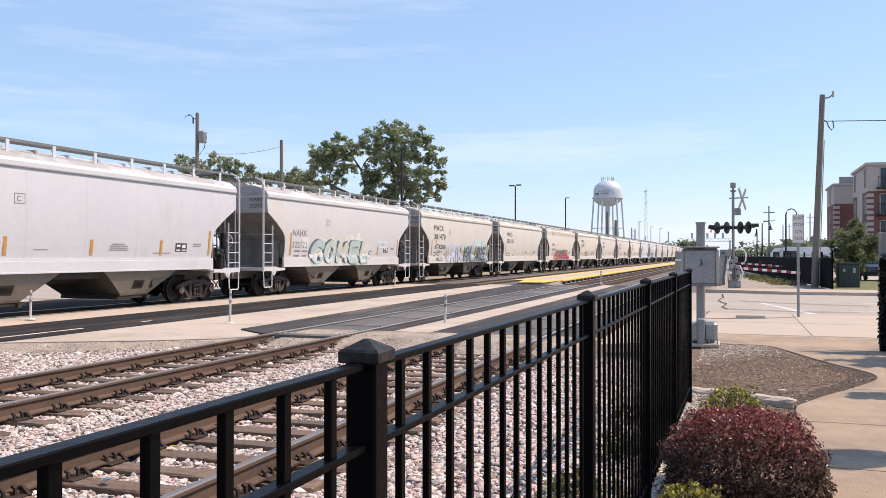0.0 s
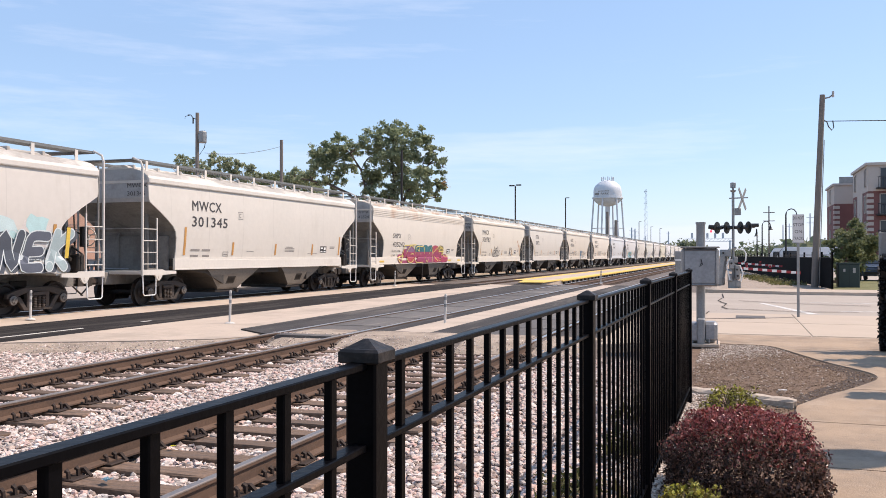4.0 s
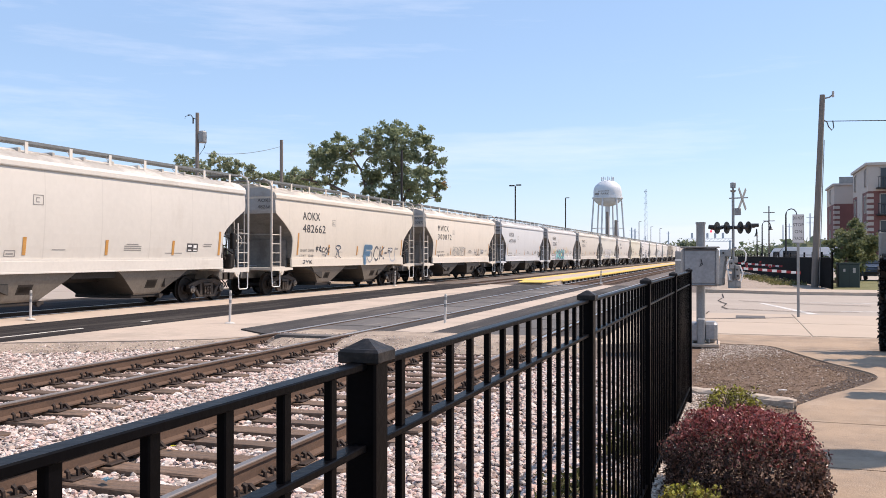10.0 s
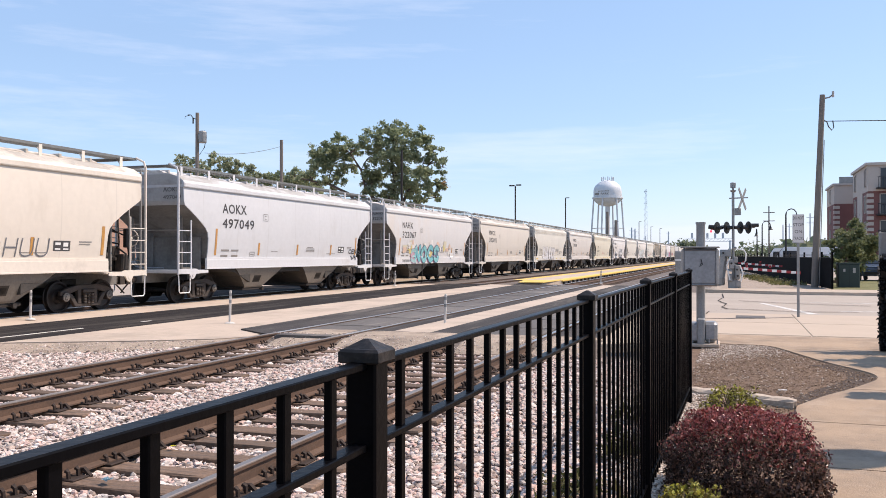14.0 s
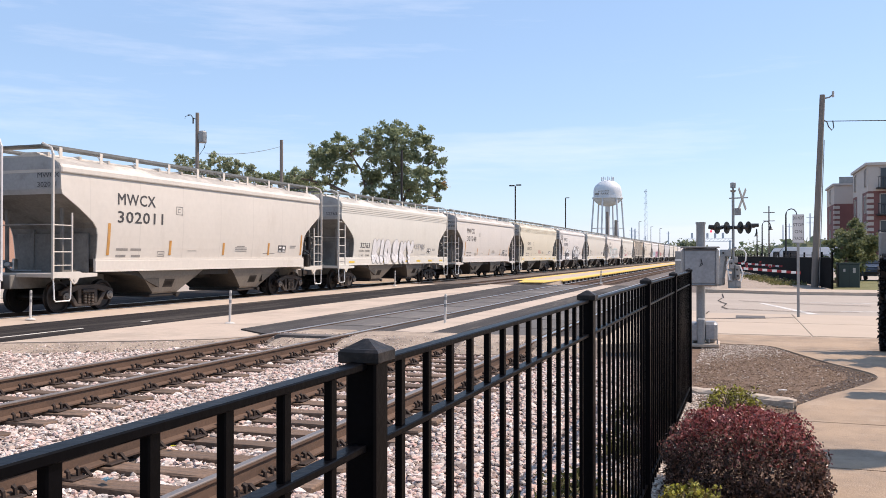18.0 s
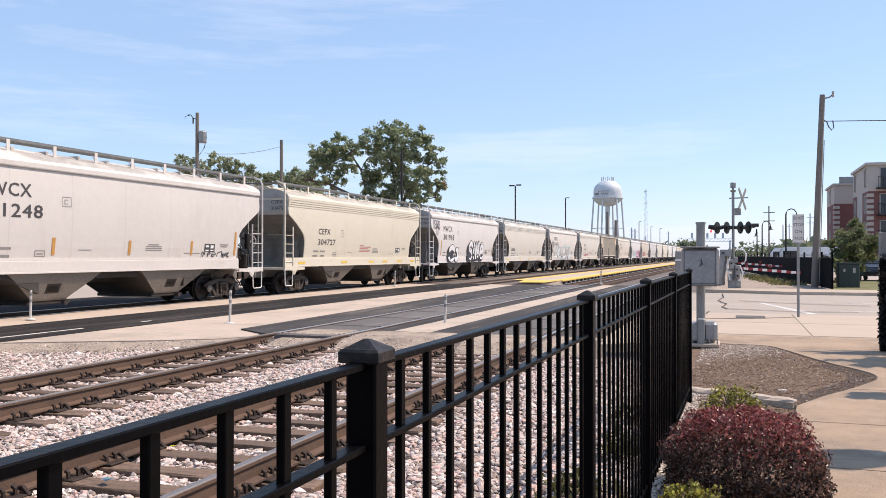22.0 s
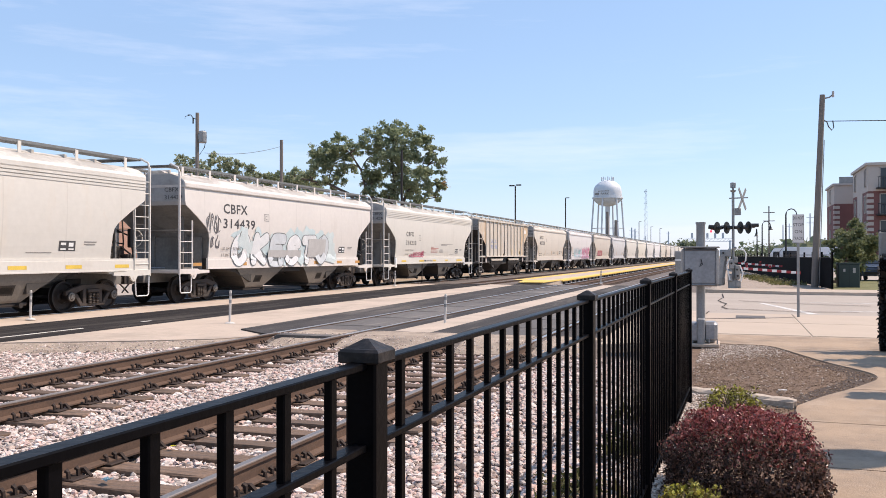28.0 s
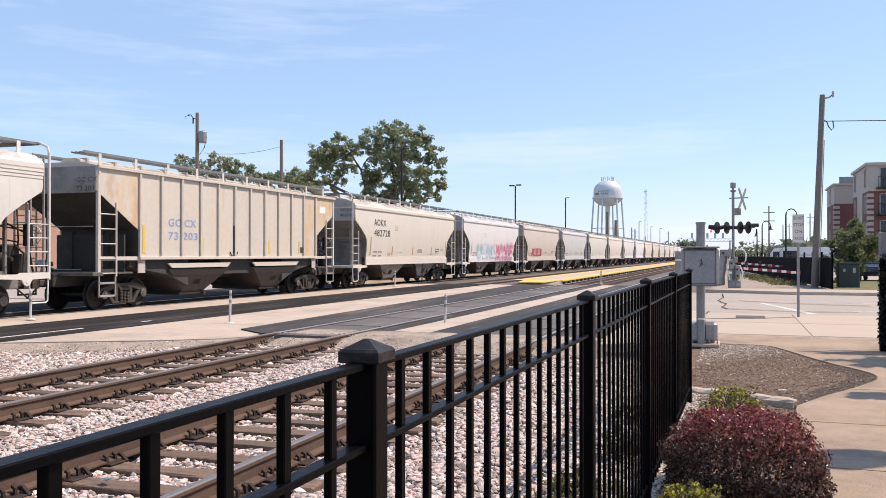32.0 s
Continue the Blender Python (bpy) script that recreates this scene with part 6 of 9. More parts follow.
# letter skeletons for spray-painted words, in a unit box
GLYPHS = {
    "A": [[(0.05, 0), (0.5, 1), (0.95, 0)], [(0.25, 0.4), (0.75, 0.4)]], "C": [[(0.95, 0.85), (0.5, 1), (0.1, 0.7), (0.1, 0.3), (0.5, 0), (0.95, 0.15)]],
    "D": [[(0.15, 0), (0.15, 1), (0.6, 0.95), (0.9, 0.5), (0.6, 0.05), (0.15, 0)]], "E": [[(0.95, 1), (0.15, 0.97), (0.12, 0.5), (0.15, 0.03), (0.95, 0)], [(0.15, 0.5), (0.8, 0.52)]],
    "e": [[(0.2, 0.42), (0.85, 0.5), (0.75, 0.85), (0.4, 0.9), (0.12, 0.5), (0.3, 0.08), (0.9, 0.1)]], "F": [[(0.15, 0), (0.15, 0.95)], [(0.15, 0.95), (0.95, 0.95)], [(0.15, 0.55), (0.75, 0.55)]],
    "G": [[(0.9, 0.85), (0.5, 1), (0.1, 0.6), (0.2, 0.1), (0.6, 0), (0.9, 0.2), (0.9, 0.5), (0.55, 0.5)]], "I": [[(0.5, 0), (0.5, 1)]], "i": [[(0.5, 0), (0.5, 0.58)], [(0.5, 0.9), (0.52, 0.97)]],
    "H": [[(0.12, 0), (0.12, 1)], [(0.88, 0), (0.88, 1)], [(0.12, 0.5), (0.88, 0.5)]],
    "J": [[(0.3, 1), (0.75, 1), (0.7, 0.2), (0.4, 0), (0.1, 0.25)]], "K": [[(0.15, 0), (0.15, 1)], [(0.9, 1), (0.25, 0.5), (0.95, 0)]], "L": [[(0.15, 1), (0.12, 0.1), (0.35, 0.0), (0.95, 0.05)]],
    "M": [[(0.05, 0), (0.12, 1), (0.5, 0.35), (0.88, 1), (0.95, 0)]], "N": [[(0.1, 0), (0.12, 0.98), (0.85, 0.05), (0.9, 1)]], "O": [[(0.5, 1), (0.1, 0.7), (0.12, 0.25), (0.5, 0), (0.88, 0.3), (0.88, 0.75), (0.5, 1)]],
    "R": [[(0.12, 0), (0.12, 1), (0.8, 0.9), (0.75, 0.55), (0.15, 0.5), (0.9, 0)]], "S": [[(0.92, 0.82), (0.55, 1), (0.15, 0.78), (0.3, 0.54), (0.75, 0.45), (0.88, 0.2), (0.5, 0), (0.08, 0.16)]],
    "T": [[(0.5, 0), (0.5, 1)], [(0.02, 0.97), (0.98, 1)]], "U": [[(0.12, 1), (0.12, 0.2), (0.5, 0), (0.88, 0.2), (0.88, 1)]], "W": [[(0.02, 1), (0.25, 0), (0.5, 0.7), (0.75, 0), (0.98, 1)]],
    "X": [[(0.05, 0), (0.95, 1)], [(0.05, 1), (0.95, 0)]], "Y": [[(0.05, 1), (0.5, 0.5), (0.95, 1)], [(0.5, 0.5), (0.45, 0)]], "V": [[(0.05, 1), (0.5, 0), (0.95, 1)]],
    "-": [[(0.1, 0.5), (0.9, 0.5)]],
}


def spray_lines(word, y0, y1, z0, z1, w, lean=0.0, seed=0, narrow=("i", "I"), n=4):
    """The strokes of a word, letter by letter, spread over a rectangle on the side."""
    rng = random.Random(seed)
    units = [0.45 if ch in narrow else 1.0 for ch in word]
    cell, y, out = (y1 - y0) / sum(units), y0, []
    for i, (ch, u) in enumerate(zip(word, units)):
        width, bob, grow = cell * u, rng.uniform(-0.03, 0.03) * (z1 - z0), rng.uniform(0.94, 1.05)
        for pts in GLYPHS[ch]:
            pts = [(y + w * 0.45 + p * max(width - w * 0.9, 0.01) + lean * q * (z1 - z0), z0 + bob + w * 0.5 + q * grow * (z1 - z0 - w)) for p, q in pts]
            out.append((i, smooth_line(pts, n)))
        y += width
    return out


def spray_word(car, word, y0, y1, z0, z1, fills, outline, w, edge=0.05, lean=0.0, seed=0, shadow=None, glow=None, shine=None):
    """A bubble-letter word: halo, drop shadow, then each letter with its outline and fill over the last one, thin layers of paint."""
    lines = spray_lines(word, y0, y1, z0, z1, w, lean, seed)

    def layer(width, lift, colour, dy=0.0, dz=0.0, some=None, step=0.0):
        bm = B()
        for k, (i, l) in enumerate(lines):
            if some is None or i % some[0] == some[1]:
                fat_line(bm, [(y + dy, z + dz) for y, z in l], width, lift + step * i + 0.0001 * k)
        tagged(put("graffiti", on_side(finish("graffiti", bm)), graf(colour), car), kind="stuff")
    if glow:
        layer(w + edge * 2 + 0.26, 0.0005, glow)
    if shadow:
        colour, dy, dz, steps = shadow
        for k in range(steps):
            layer(w + edge * 2, 0.003 + 0.0006 * k, colour, dy * (steps - k) / steps, dz * (steps - k) / steps)
    layer(w + edge * 2, 0.010, outline, step=0.0075)
    for k, c in enumerate(fills):
        layer(w, 0.0137, c, some=(len(fills), k), step=0.0075)
    if shine:
        bm = B()
        for i, l in lines:
            m = len(l) // 2
            strokes(bm, [(y - w * 0.2, z + w * 0.2) for y, z in l[max(0, m - 4):m + 1]], 0.03, 0.022 + 0.0075 * i)
        tagged(put("graffiti", on_side(finish("graffiti", bm)), graf(shine), car), kind="stuff")


def spray_tag(car, word, y0, y1, z0, z1, colour, w=0.035, lean=0.1, seed=0):
    """A thin one-line tag."""
    bm = B()
    for i, l in spray_lines(word, y0, y1, z0, z1, w, lean, seed):
        fat_line(bm, l, w, 0.003 + 0.0004 * i)
    tagged(put("graffiti_tag", on_side(finish("graffiti_tag", bm)), graf(colour), car), kind="stuff")


def dabs(car, seed, n, y0, y1, z0, z1, colours, size=0.14):
    """Scattered dabs of spray paint."""
    rng = random.Random(seed)
    groups = {c: B() for c in colours}
    for k in range(n):
        c = colours[k % len(colours)]
        blob(groups[c], rng.uniform(y0, y1), rng.uniform(z0, z1), size * rng.uniform(0.5, 1.5), size * rng.uniform(0.4, 1.1), rng, 0.0006 * k, 0.3, 12)
    for c, bm in groups.items():
        tagged(put("graffiti", on_side(finish("graffiti", bm)), graf(c), car), kind="stuff")


# spray paint, car by car
dabs(TRAIN[1], 3, 10, -4.6, 3.2, 1.7, 2.35, [(0.66, 0.60, 0.54), (0.70, 0.66, 0.62)], 0.4)
spray_word(TRAIN[1], "COMEL", -4.1, 2.2, 1.30, 2.36, [(0.42, 0.52, 0.49), (0.50, 0.56, 0.50), (0.55, 0.55, 0.44)], (0.34, 0.42, 0.42), 0.29, 0.03, 0.20, 3, ((0.13, 0.16, 0.18), -0.20, 0.02, 5), (0.64, 0.60, 0.54))
spray_tag(TRAIN[1], "S", 2.0, 2.5, 1.5, 1.95, (0.13, 0.15, 0.17), 0.06, 0.5, 4)
patches(TRAIN[1], "paint_patch", [(3.3, 2.02, 1.3, 0.36)], graf((0.66, 0.67, 0.68)), 0.002, "pale painted-over patch")
scribble(TRAIN[1], 4, 3.4, 4.5, 2.1, 2.32, (0.30, 0.31, 0.33), 4, 0.03)
spray_tag(TRAIN[2], "ATTACKING", -5.29, -3.25, 2.04, 2.33, (0.05, 0.05, 0.06), 0.04, 0.1, 5)
spray_tag(TRAIN[2], "CITY", -5.05, -3.75, 1.68, 1.96, (0.05, 0.05, 0.06), 0.04, 0.1, 6)
spray_tag(TRAIN[2], "WALLS", -4.95, -3.75, 1.30, 1.58, (0.16, 0.15, 0.16), 0.035, 0.0, 7)
spray_tag(TRAIN[2], "X", -5.2, -4.95, 2.4, 2.6, (0.05, 0.05, 0.06), 0.03, 0.0, 8)
dabs(TRAIN[2], 6, 12, -3.0, 0.3, 1.4, 2.2, [(0.52, 0.50, 0.58), (0.56, 0.53, 0.60)], 0.34)
spray_word(TRAIN[2], "OAIN", -3.2, 0.2, 1.22, 2.28, [(0.50, 0.49, 0.59), (0.46, 0.46, 0.57)], (0.60, 0.61, 0.67), 0.22, 0.04, 0.12, 6)
dabs(TRAIN[2], 7, 16, 0.2, 6.4, 2.0, 2.45, [(0.50, 0.62, 0.62), (0.62, 0.56, 0.52), (0.42, 0.60, 0.60)], 0.36)
spray_word(TRAIN[2], "MWKXNEK", 0.45, 6.5, 1.24, 2.36, [(0.07, 0.08, 0.10), (0.10, 0.11, 0.14), (0.34, 0.42, 0.43), (0.08, 0.09, 0.11)], (0.60, 0.64, 0.64), 0.24, 0.035, 0.25, 7, ((0.08, 0.09, 0.11), 0.16, -0.06, 3))
scribble(TRAIN[2], 71, 0.6, 6.3, 1.5, 2.3, (0.60, 0.64, 0.65), 9, 0.035)
for y in (-2.9, 0.2, 3.35, 6.42):
    patches(TRAIN[2], "reflector_tape", [(y, 1.58, 0.14, 0.85 if y > 6 else 0.5)], M["yellow"], 0.075)
spray_tag(TRAIN[2], "ATI", 0.5, 1.5, 1.22, 1.48, (0.70, 0.71, 0.72), 0.05, 0.1, 9)
# red and teal piece with yellow lines
bm = B()
fat_line(bm, [(-4.0 + 0.4 * k, 1.46) for k in range(21)], 0.50, 0.002)
fat_line(bm, [(-3.3 + 0.4 * k, 1.78) for k in range(17)], 0.44, 0.002)
tagged(put("graffiti", on_side(finish("graffiti", bm)), graf((0.29, 0.042, 0.095)), TRAIN[4]), kind="stuff")
tops = random.Random(9)
for y, ry, col in ((-2.35, 0.62, (0.25, 0.13, 0.22)), (-0.95, 0.66, (0.035, 0.15, 0.18)), (0.1, 0.48, (0.035, 0.17, 0.19)), (0.95, 0.42, (0.03, 0.15, 0.18)), (1.95, 0.62, (0.40, 0.06, 0.10)), (2.95, 0.55, (0.25, 0.20, 0.10))):
    bm = B()
    blob(bm, y, 1.98, ry, 0.28, tops, 0.016, 0.10)
    blob(bm, y, 1.86, ry * 0.9, 0.12, tops, 0.017, 0.10)
    tagged(put("graffiti", on_side(finish("graffiti", bm)), graf(col), TRAIN[4]), kind="stuff")
for y, ry, col in ((-2.3, 0.6, (0.40, 0.07, 0.08)), (-0.6, 0.7, (0.30, 0.05, 0.11)), (0.9, 0.8, (0.34, 0.06, 0.14)), (2.2, 0.5, (0.40, 0.05, 0.09)), (3.6, 0.7, (0.38, 0.05, 0.10))):
    bm = B()
    blob(bm, y, 1.42, ry, 0.20, tops, 0.018, 0.12)
    tagged(put("graffiti", on_side(finish("graffiti", bm)), graf(col), TRAIN[4]), kind="stuff")
bm = B()
for word, a, b, c, d in (("GEVK", -3.1, 2.5, 1.24, 2.20), ("O", 2.5, 3.5, 1.62, 2.15)):
    for _, l in spray_lines(word, a, b, c, d, 0.05, 0.1, 8):
        fat_line(bm, l, 0.055, 0.030)
for pts in ([(-4.35, 1.5), (-3.8, 1.25), (-3.55, 1.7), (-3.3, 2.2)], [(-4.35, 1.5), (-3.7, 1.62), (-3.3, 1.60)], [(-3.3, 2.2), (-1.7, 2.26), (-1.5, 2.24)], [(2.6, 2.24), (3.1, 2.05), (3.5, 1.65), (4.4, 1.6)], [(2.6, 1.9), (3.4, 1.9)], [(-1.2, 2.0), (-0.9, 1.9), (-1.0, 2.1)]):
    fat_line(bm, smooth_line(pts), 0.06, 0.032)
tagged(put("graffiti", on_side(finish("graffiti", bm)), graf((0.66, 0.52, 0.16)), TRAIN[4]), kind="stuff")
scribble(TRAIN[4], 9, 0.7, 1.3, 1.4, 1.6, (0.68, 0.50, 0.14), 2, 0.04)
spray_tag(TRAIN[5], "KERTUS", -2.6, -0.55, 1.58, 2.05, (0.06, 0.06, 0.07), 0.04, 0.2, 10)
scribble(TRAIN[5], 10, -2.2, -0.9, 1.85, 2.3, (0.06, 0.06, 0.07), 3, 0.035)
scribble(TRAIN[5], 13, -2.4, -0.9, 1.56, 1.75, (0.08, 0.08, 0.09), 3, 0.03)
spray_tag(TRAIN[5], "K", 2.4, 3.25, 1.58, 2.28, (0.12, 0.11, 0.12), 0.05, 0.05, 11)
spray_tag(TRAIN[5], "R", 2.55, 3.35, 1.56, 2.24, (0.16, 0.15, 0.16), 0.04, 0.05, 12)
scribble(TRAIN[7], 12, -4.15, -2.7, 1.80, 2.06, (0.05, 0.05, 0.06), 5, 0.045)
spray_tag(TRAIN[7], "JYK", -5.4, -4.5, 1.29, 1.45, (0.06, 0.06, 0.07), 0.035, 0.1, 14)
bm = B()
fat_line(bm, smooth_line([(-3.15, 1.60), (-3.05, 1.75), (-2.95, 1.92)]), 0.045, 0.004)
fat_line(bm, smooth_line([(-2.1, 1.55), (-2.0, 1.75), (-1.95, 1.90), (-2.15, 2.0), (-2.05, 2.10), (-1.75, 2.10), (-1.65, 2.0), (-1.85, 1.90), (-1.80, 1.7), (-1.65, 1.55)]), 0.05, 0.004)
tagged(put("graffiti_tag", on_side(finish("graffiti_tag", bm)), graf((0.07, 0.09, 0.13)), TRAIN[7]), kind="stuff")
spray_word(TRAIN[7], "F", 0.86, 1.95, 1.22, 2.22, [(0.07, 0.15, 0.24)], (0.16, 0.27, 0.36), 0.20, 0.03, 0.06, 14, ((0.12, 0.20, 0.28), 0.10, -0.02, 2))
for ch, a, b, c, d, g in (("O", 1.36, 2.15, 1.26, 1.95, 0.27), ("C", 2.22, 2.85, 1.32, 2.17, 0.10), ("K", 2.9, 3.66, 1.42, 2.13, 0.12), ("-", 3.68, 4.05, 1.6, 1.95, 0.12), ("U", 4.3, 5.25, 1.29, 2.12, 0.36)):
    spray_tag(TRAIN[7], ch, a, b, c, d, (g, g * 1.05, g * 1.15), 0.10 if g < 0.2 else 0.07, 0.06, 15)
spray_tag(TRAIN[8], "REACUEX", -2.5, 0.3, 1.62, 2.22, (0.34, 0.33, 0.31), 0.045, 0.12, 15)
scribble(TRAIN[8], 15, -2.4, 0.4, 1.75, 2.2, (0.36, 0.35, 0.33), 4, 0.04)
scribble(TRAIN[8], 17, -5.3, -3.9, 1.58, 1.74, (0.36, 0.34, 0.32), 4, 0.028)
spray_tag(TRAIN[8], "HUU", 2.4, 4.0, 1.62, 2.12, (0.15, 0.15, 0.16), 0.038, 0.12, 16)
spray_tag(TRAIN[9], "CEN", 5.3, 6.2, 1.72, 1.95, (0.06, 0.06, 0.07), 0.05, 0.1, 17)
scribble(TRAIN[9], 17, 5.5, 6.2, 1.45, 1.65, (0.06, 0.06, 0.07), 2, 0.035)
dabs(TRAIN[10], 18, 34, -5.2, 3.4, 1.62, 2.42, [(0.66, 0.63, 0.58), (0.66, 0.54, 0.22), (0.62, 0.44, 0.34), (0.70, 0.67, 0.64), (0.60, 0.54, 0.40)], 0.22)
spray_word(TRAIN[10], "E", -4.1, -3.15, 1.24, 2.02, [(0.30, 0.46, 0.46)], (0.42, 0.26, 0.30), 0.20, 0.06, 0.05, 17)
spray_word(TRAIN[10], "NOCS", -3.55, 0.75, 1.22, 2.28, [(0.16, 0.43, 0.45), (0.20, 0.46, 0.47)], (0.10, 0.17, 0.22), 0.26, 0.05, 0.06, 18, ((0.36, 0.16, 0.24), -0.08, -0.05, 2), None, (0.45, 0.60, 0.60))
scribble(TRAIN[10], 19, 0.9, 1.6, 1.9, 2.25, (0.10, 0.09, 0.08), 2, 0.035)
spray_tag(TRAIN[10], "OES", -5.0, -4.35, 1.9, 2.2, (0.10, 0.09, 0.06), 0.035, 0.1, 20)
spray_tag(TRAIN[10], "TAEUERSY", -5.4, -4.1, 1.28, 1.42, (0.14, 0.13, 0.12), 0.025, 0.1, 21)
spray_word(TRAIN[12], "KIDSKY", -4.2, 1.6, 1.21, 2.46, [(0.66, 0.64, 0.63), (0.69, 0.67, 0.66)], (0.26, 0.25, 0.25), 0.42, 0.022, 0.10, 20)
spray_tag(TRAIN[12], "NUSTARS", 1.75, 3.7, 2.02, 2.32, (0.34, 0.33, 0.33), 0.03, 0.1, 21)
scribble(TRAIN[12], 21, 2.2, 3.6, 1.95, 2.3, (0.36, 0.35, 0.35), 4, 0.025)
scribble(TRAIN[13], 22, 4.0, 5.8, 1.6, 1.80, (0.07, 0.07, 0.08), 6)
spray_word(TRAIN[15], "S", -4.5, -3.0, 1.20, 2.28, [WHITE], BLACKP, 0.36, 0.05, 0.10, 23, ((0.035, 0.035, 0.04), -0.28, -0.10, 6), None, BLACKP)
spray_word(TRAIN[15], "J", -3.25, -2.2, 1.22, 2.10, [WHITE], BLACKP, 0.27, 0.05, 0.20, 24, ((0.035, 0.035, 0.04), -0.10, -0.06, 3))
spray_word(TRAIN[15], "SiNe", -0.10, 3.60, 1.34, 2.64, [WHITE], BLACKP, 0.31, 0.05, 0.08, 25, ((0.035, 0.035, 0.04), -0.45, -0.24, 9), None, BLACKP)
spray_tag(TRAIN[15], "REGOS", -7.35, -6.1, 3.30, 3.85, (0.12, 0.11, 0.12), 0.05, 0.0, 25)
scribble(TRAIN[15], 25, -6.9, -6.2, 3.0, 3.5, (0.12, 0.11, 0.12), 2, 0.045)
scribble(TRAIN[15], 27, 6.0, 6.5, 1.7, 2.2, (0.08, 0.08, 0.08), 2, 0.045)
scribble(TRAIN[17], 26, -6.5, -5.6, 2.5, 3.15, (0.12, 0.11, 0.11), 4, 0.04)
scribble(TRAIN[17], 28, -6.2, -5.6, 1.95, 2.4, (0.12, 0.11, 0.11), 2, 0.04)
dabs(TRAIN[17], 27, 40, -5.0, 3.6, 1.62, 2.45, [(0.52, 0.61, 0.61), (0.56, 0.62, 0.61)], 0.42)
spray_word(TRAIN[17], "OKESTO", -5.0, 2.9, 1.24, 2.54, [(0.72, 0.71, 0.70), (0.68, 0.68, 0.67), (0.56, 0.58, 0.59)], (0.15, 0.16, 0.16), 0.42, 0.034, 0.16, 27)
patches(TRAIN[17], "paint_patch", [(-2.3, 1.57, 2.7, 0.30), (1.0, 1.57, 1.65, 0.80)], graf((0.47, 0.45, 0.43)), 0.066, "grey painted-over patch")
spray_tag(TRAIN[18], "RiECESE", -3.6, -1.9, 1.56, 1.84, (0.44, 0.06, 0.12), 0.055, 0.15, 28)
scribble(TRAIN[18], 128, -4.2, -3.3, 1.56, 1.70, (0.44, 0.06, 0.12), 3, 0.035)
scribble(TRAIN[18], 129, -2.2, -1.7, 1.66, 1.92, (0.44, 0.06, 0.12), 2, 0.035)
lettering(TRAIN[18], "THROUGH SILL", -1.27, 1.285, 0.115, M["stencil"], 1.03, bold=0.010, lift=-0.004)
part("builder_mark", box(B(), 1.556, 1.560, -1.70, -1.36, 1.285, 1.375), M["stencil"], TRAIN[18], "small black mark on the sill")
spray_word(TRAIN[21], "UEMO", -4.6, 0.6, 1.45, 2.4, [(0.30, 0.56, 0.58), (0.55, 0.60, 0.62)], (0.55, 0.45, 0.52), 0.36, 0.05, 0.1, 29, None, (0.56, 0.58, 0.60))
spray_word(TRAIN[21], "MCARE", 0.4, 5.6, 1.3, 2.5, [(0.58, 0.16, 0.26), (0.52, 0.24, 0.34)], (0.62, 0.48, 0.52), 0.34, 0.05, 0.1, 30, None, (0.60, 0.40, 0.46))
graffiti(TRAIN[22], 31, -4.6, -0.6, 1.6, 2.3, [(0.50, 0.12, 0.14), (0.55, 0.3, 0.28)], (0.42, 0.1, 0.1), None, 5)
for k in (1, 10, 16):
    b = [c for c in TRAIN[k].children if c.name.split(".")[0] == "body"][0]
    b.material_slots[0].link = "OBJECT"
    b.material_slots[0].material = M["stainedpaint"]
# rust and primer patches
rusty = random.Random(77)
for y, z, ry, rz in ((5.22, 2.80, 0.17, 0.12), (5.40, 2.58, 0.13, 0.10), (5.55, 2.44, 0.20, 0.11), (5.48, 2.18, 0.09, 0.13)):
    rb = B()
    blob(rb, y, z, ry, rz, rusty, 0.0, 0.45)
    put("rust_patch", on_side(finish("rust_patch", rb)), graf((0.50, 0.32, 0.22)), TRAIN[5], None, "peeled rusty patch")


for y, ry, z, rz in ((-6.9, 0.35, 4.26, 0.07), (-4.4, 0.75, 4.27, 0.09), (-4.0, 0.4, 4.22, 0.05), (-2.0, 0.62, 4.25, 0.08), (-0.4, 0.35, 4.27, 0.07), (2.2, 0.7, 4.26, 0.08), (5.0, 0.75, 4.25, 0.07), (7.2, 0.35, 4.24, 0.09)):
    rb = B()
    for k in range(9):
        blob(rb, y + rusty.uniform(-1, 1) * ry, z + rusty.uniform(-0.6, 0.6) * rz, rusty.uniform(0.1, 0.3) * ry, rusty.uniform(0.25, 0.5) * rz, rusty, 0.0006 * k, 0.5)
    for v in rb.verts:
        v.co = Vector((1.59 - (v.co.y - 4.19) / 0.652 + 0.012 + v.co.z, v.co.x, v.co.y + 0.012 + v.co.z))
    part("rust_patch", rb, graf((0.50, 0.33, 0.21)), TRAIN[4], "orange rust bloom on the roof slope")


def run(t):
    """How far the train has come by t seconds."""
    return 10.682 * t - 0.013855 * t * t - 0.0000152 * t ** 3


GAPS = [10.95, 28.65, 46.19, 63.90, 81.60, 99.30, 117.00, 134.70, 152.37, 170.01, 187.68, 205.38, 223.09, 240.73, 258.47, 276.09, 293.68, 311.18, 328.72, 346.39, 364.07, 381.67, 399.31]
while len(GAPS) < len(TRAIN):
    GAPS.append(GAPS[-1] + 17.66)


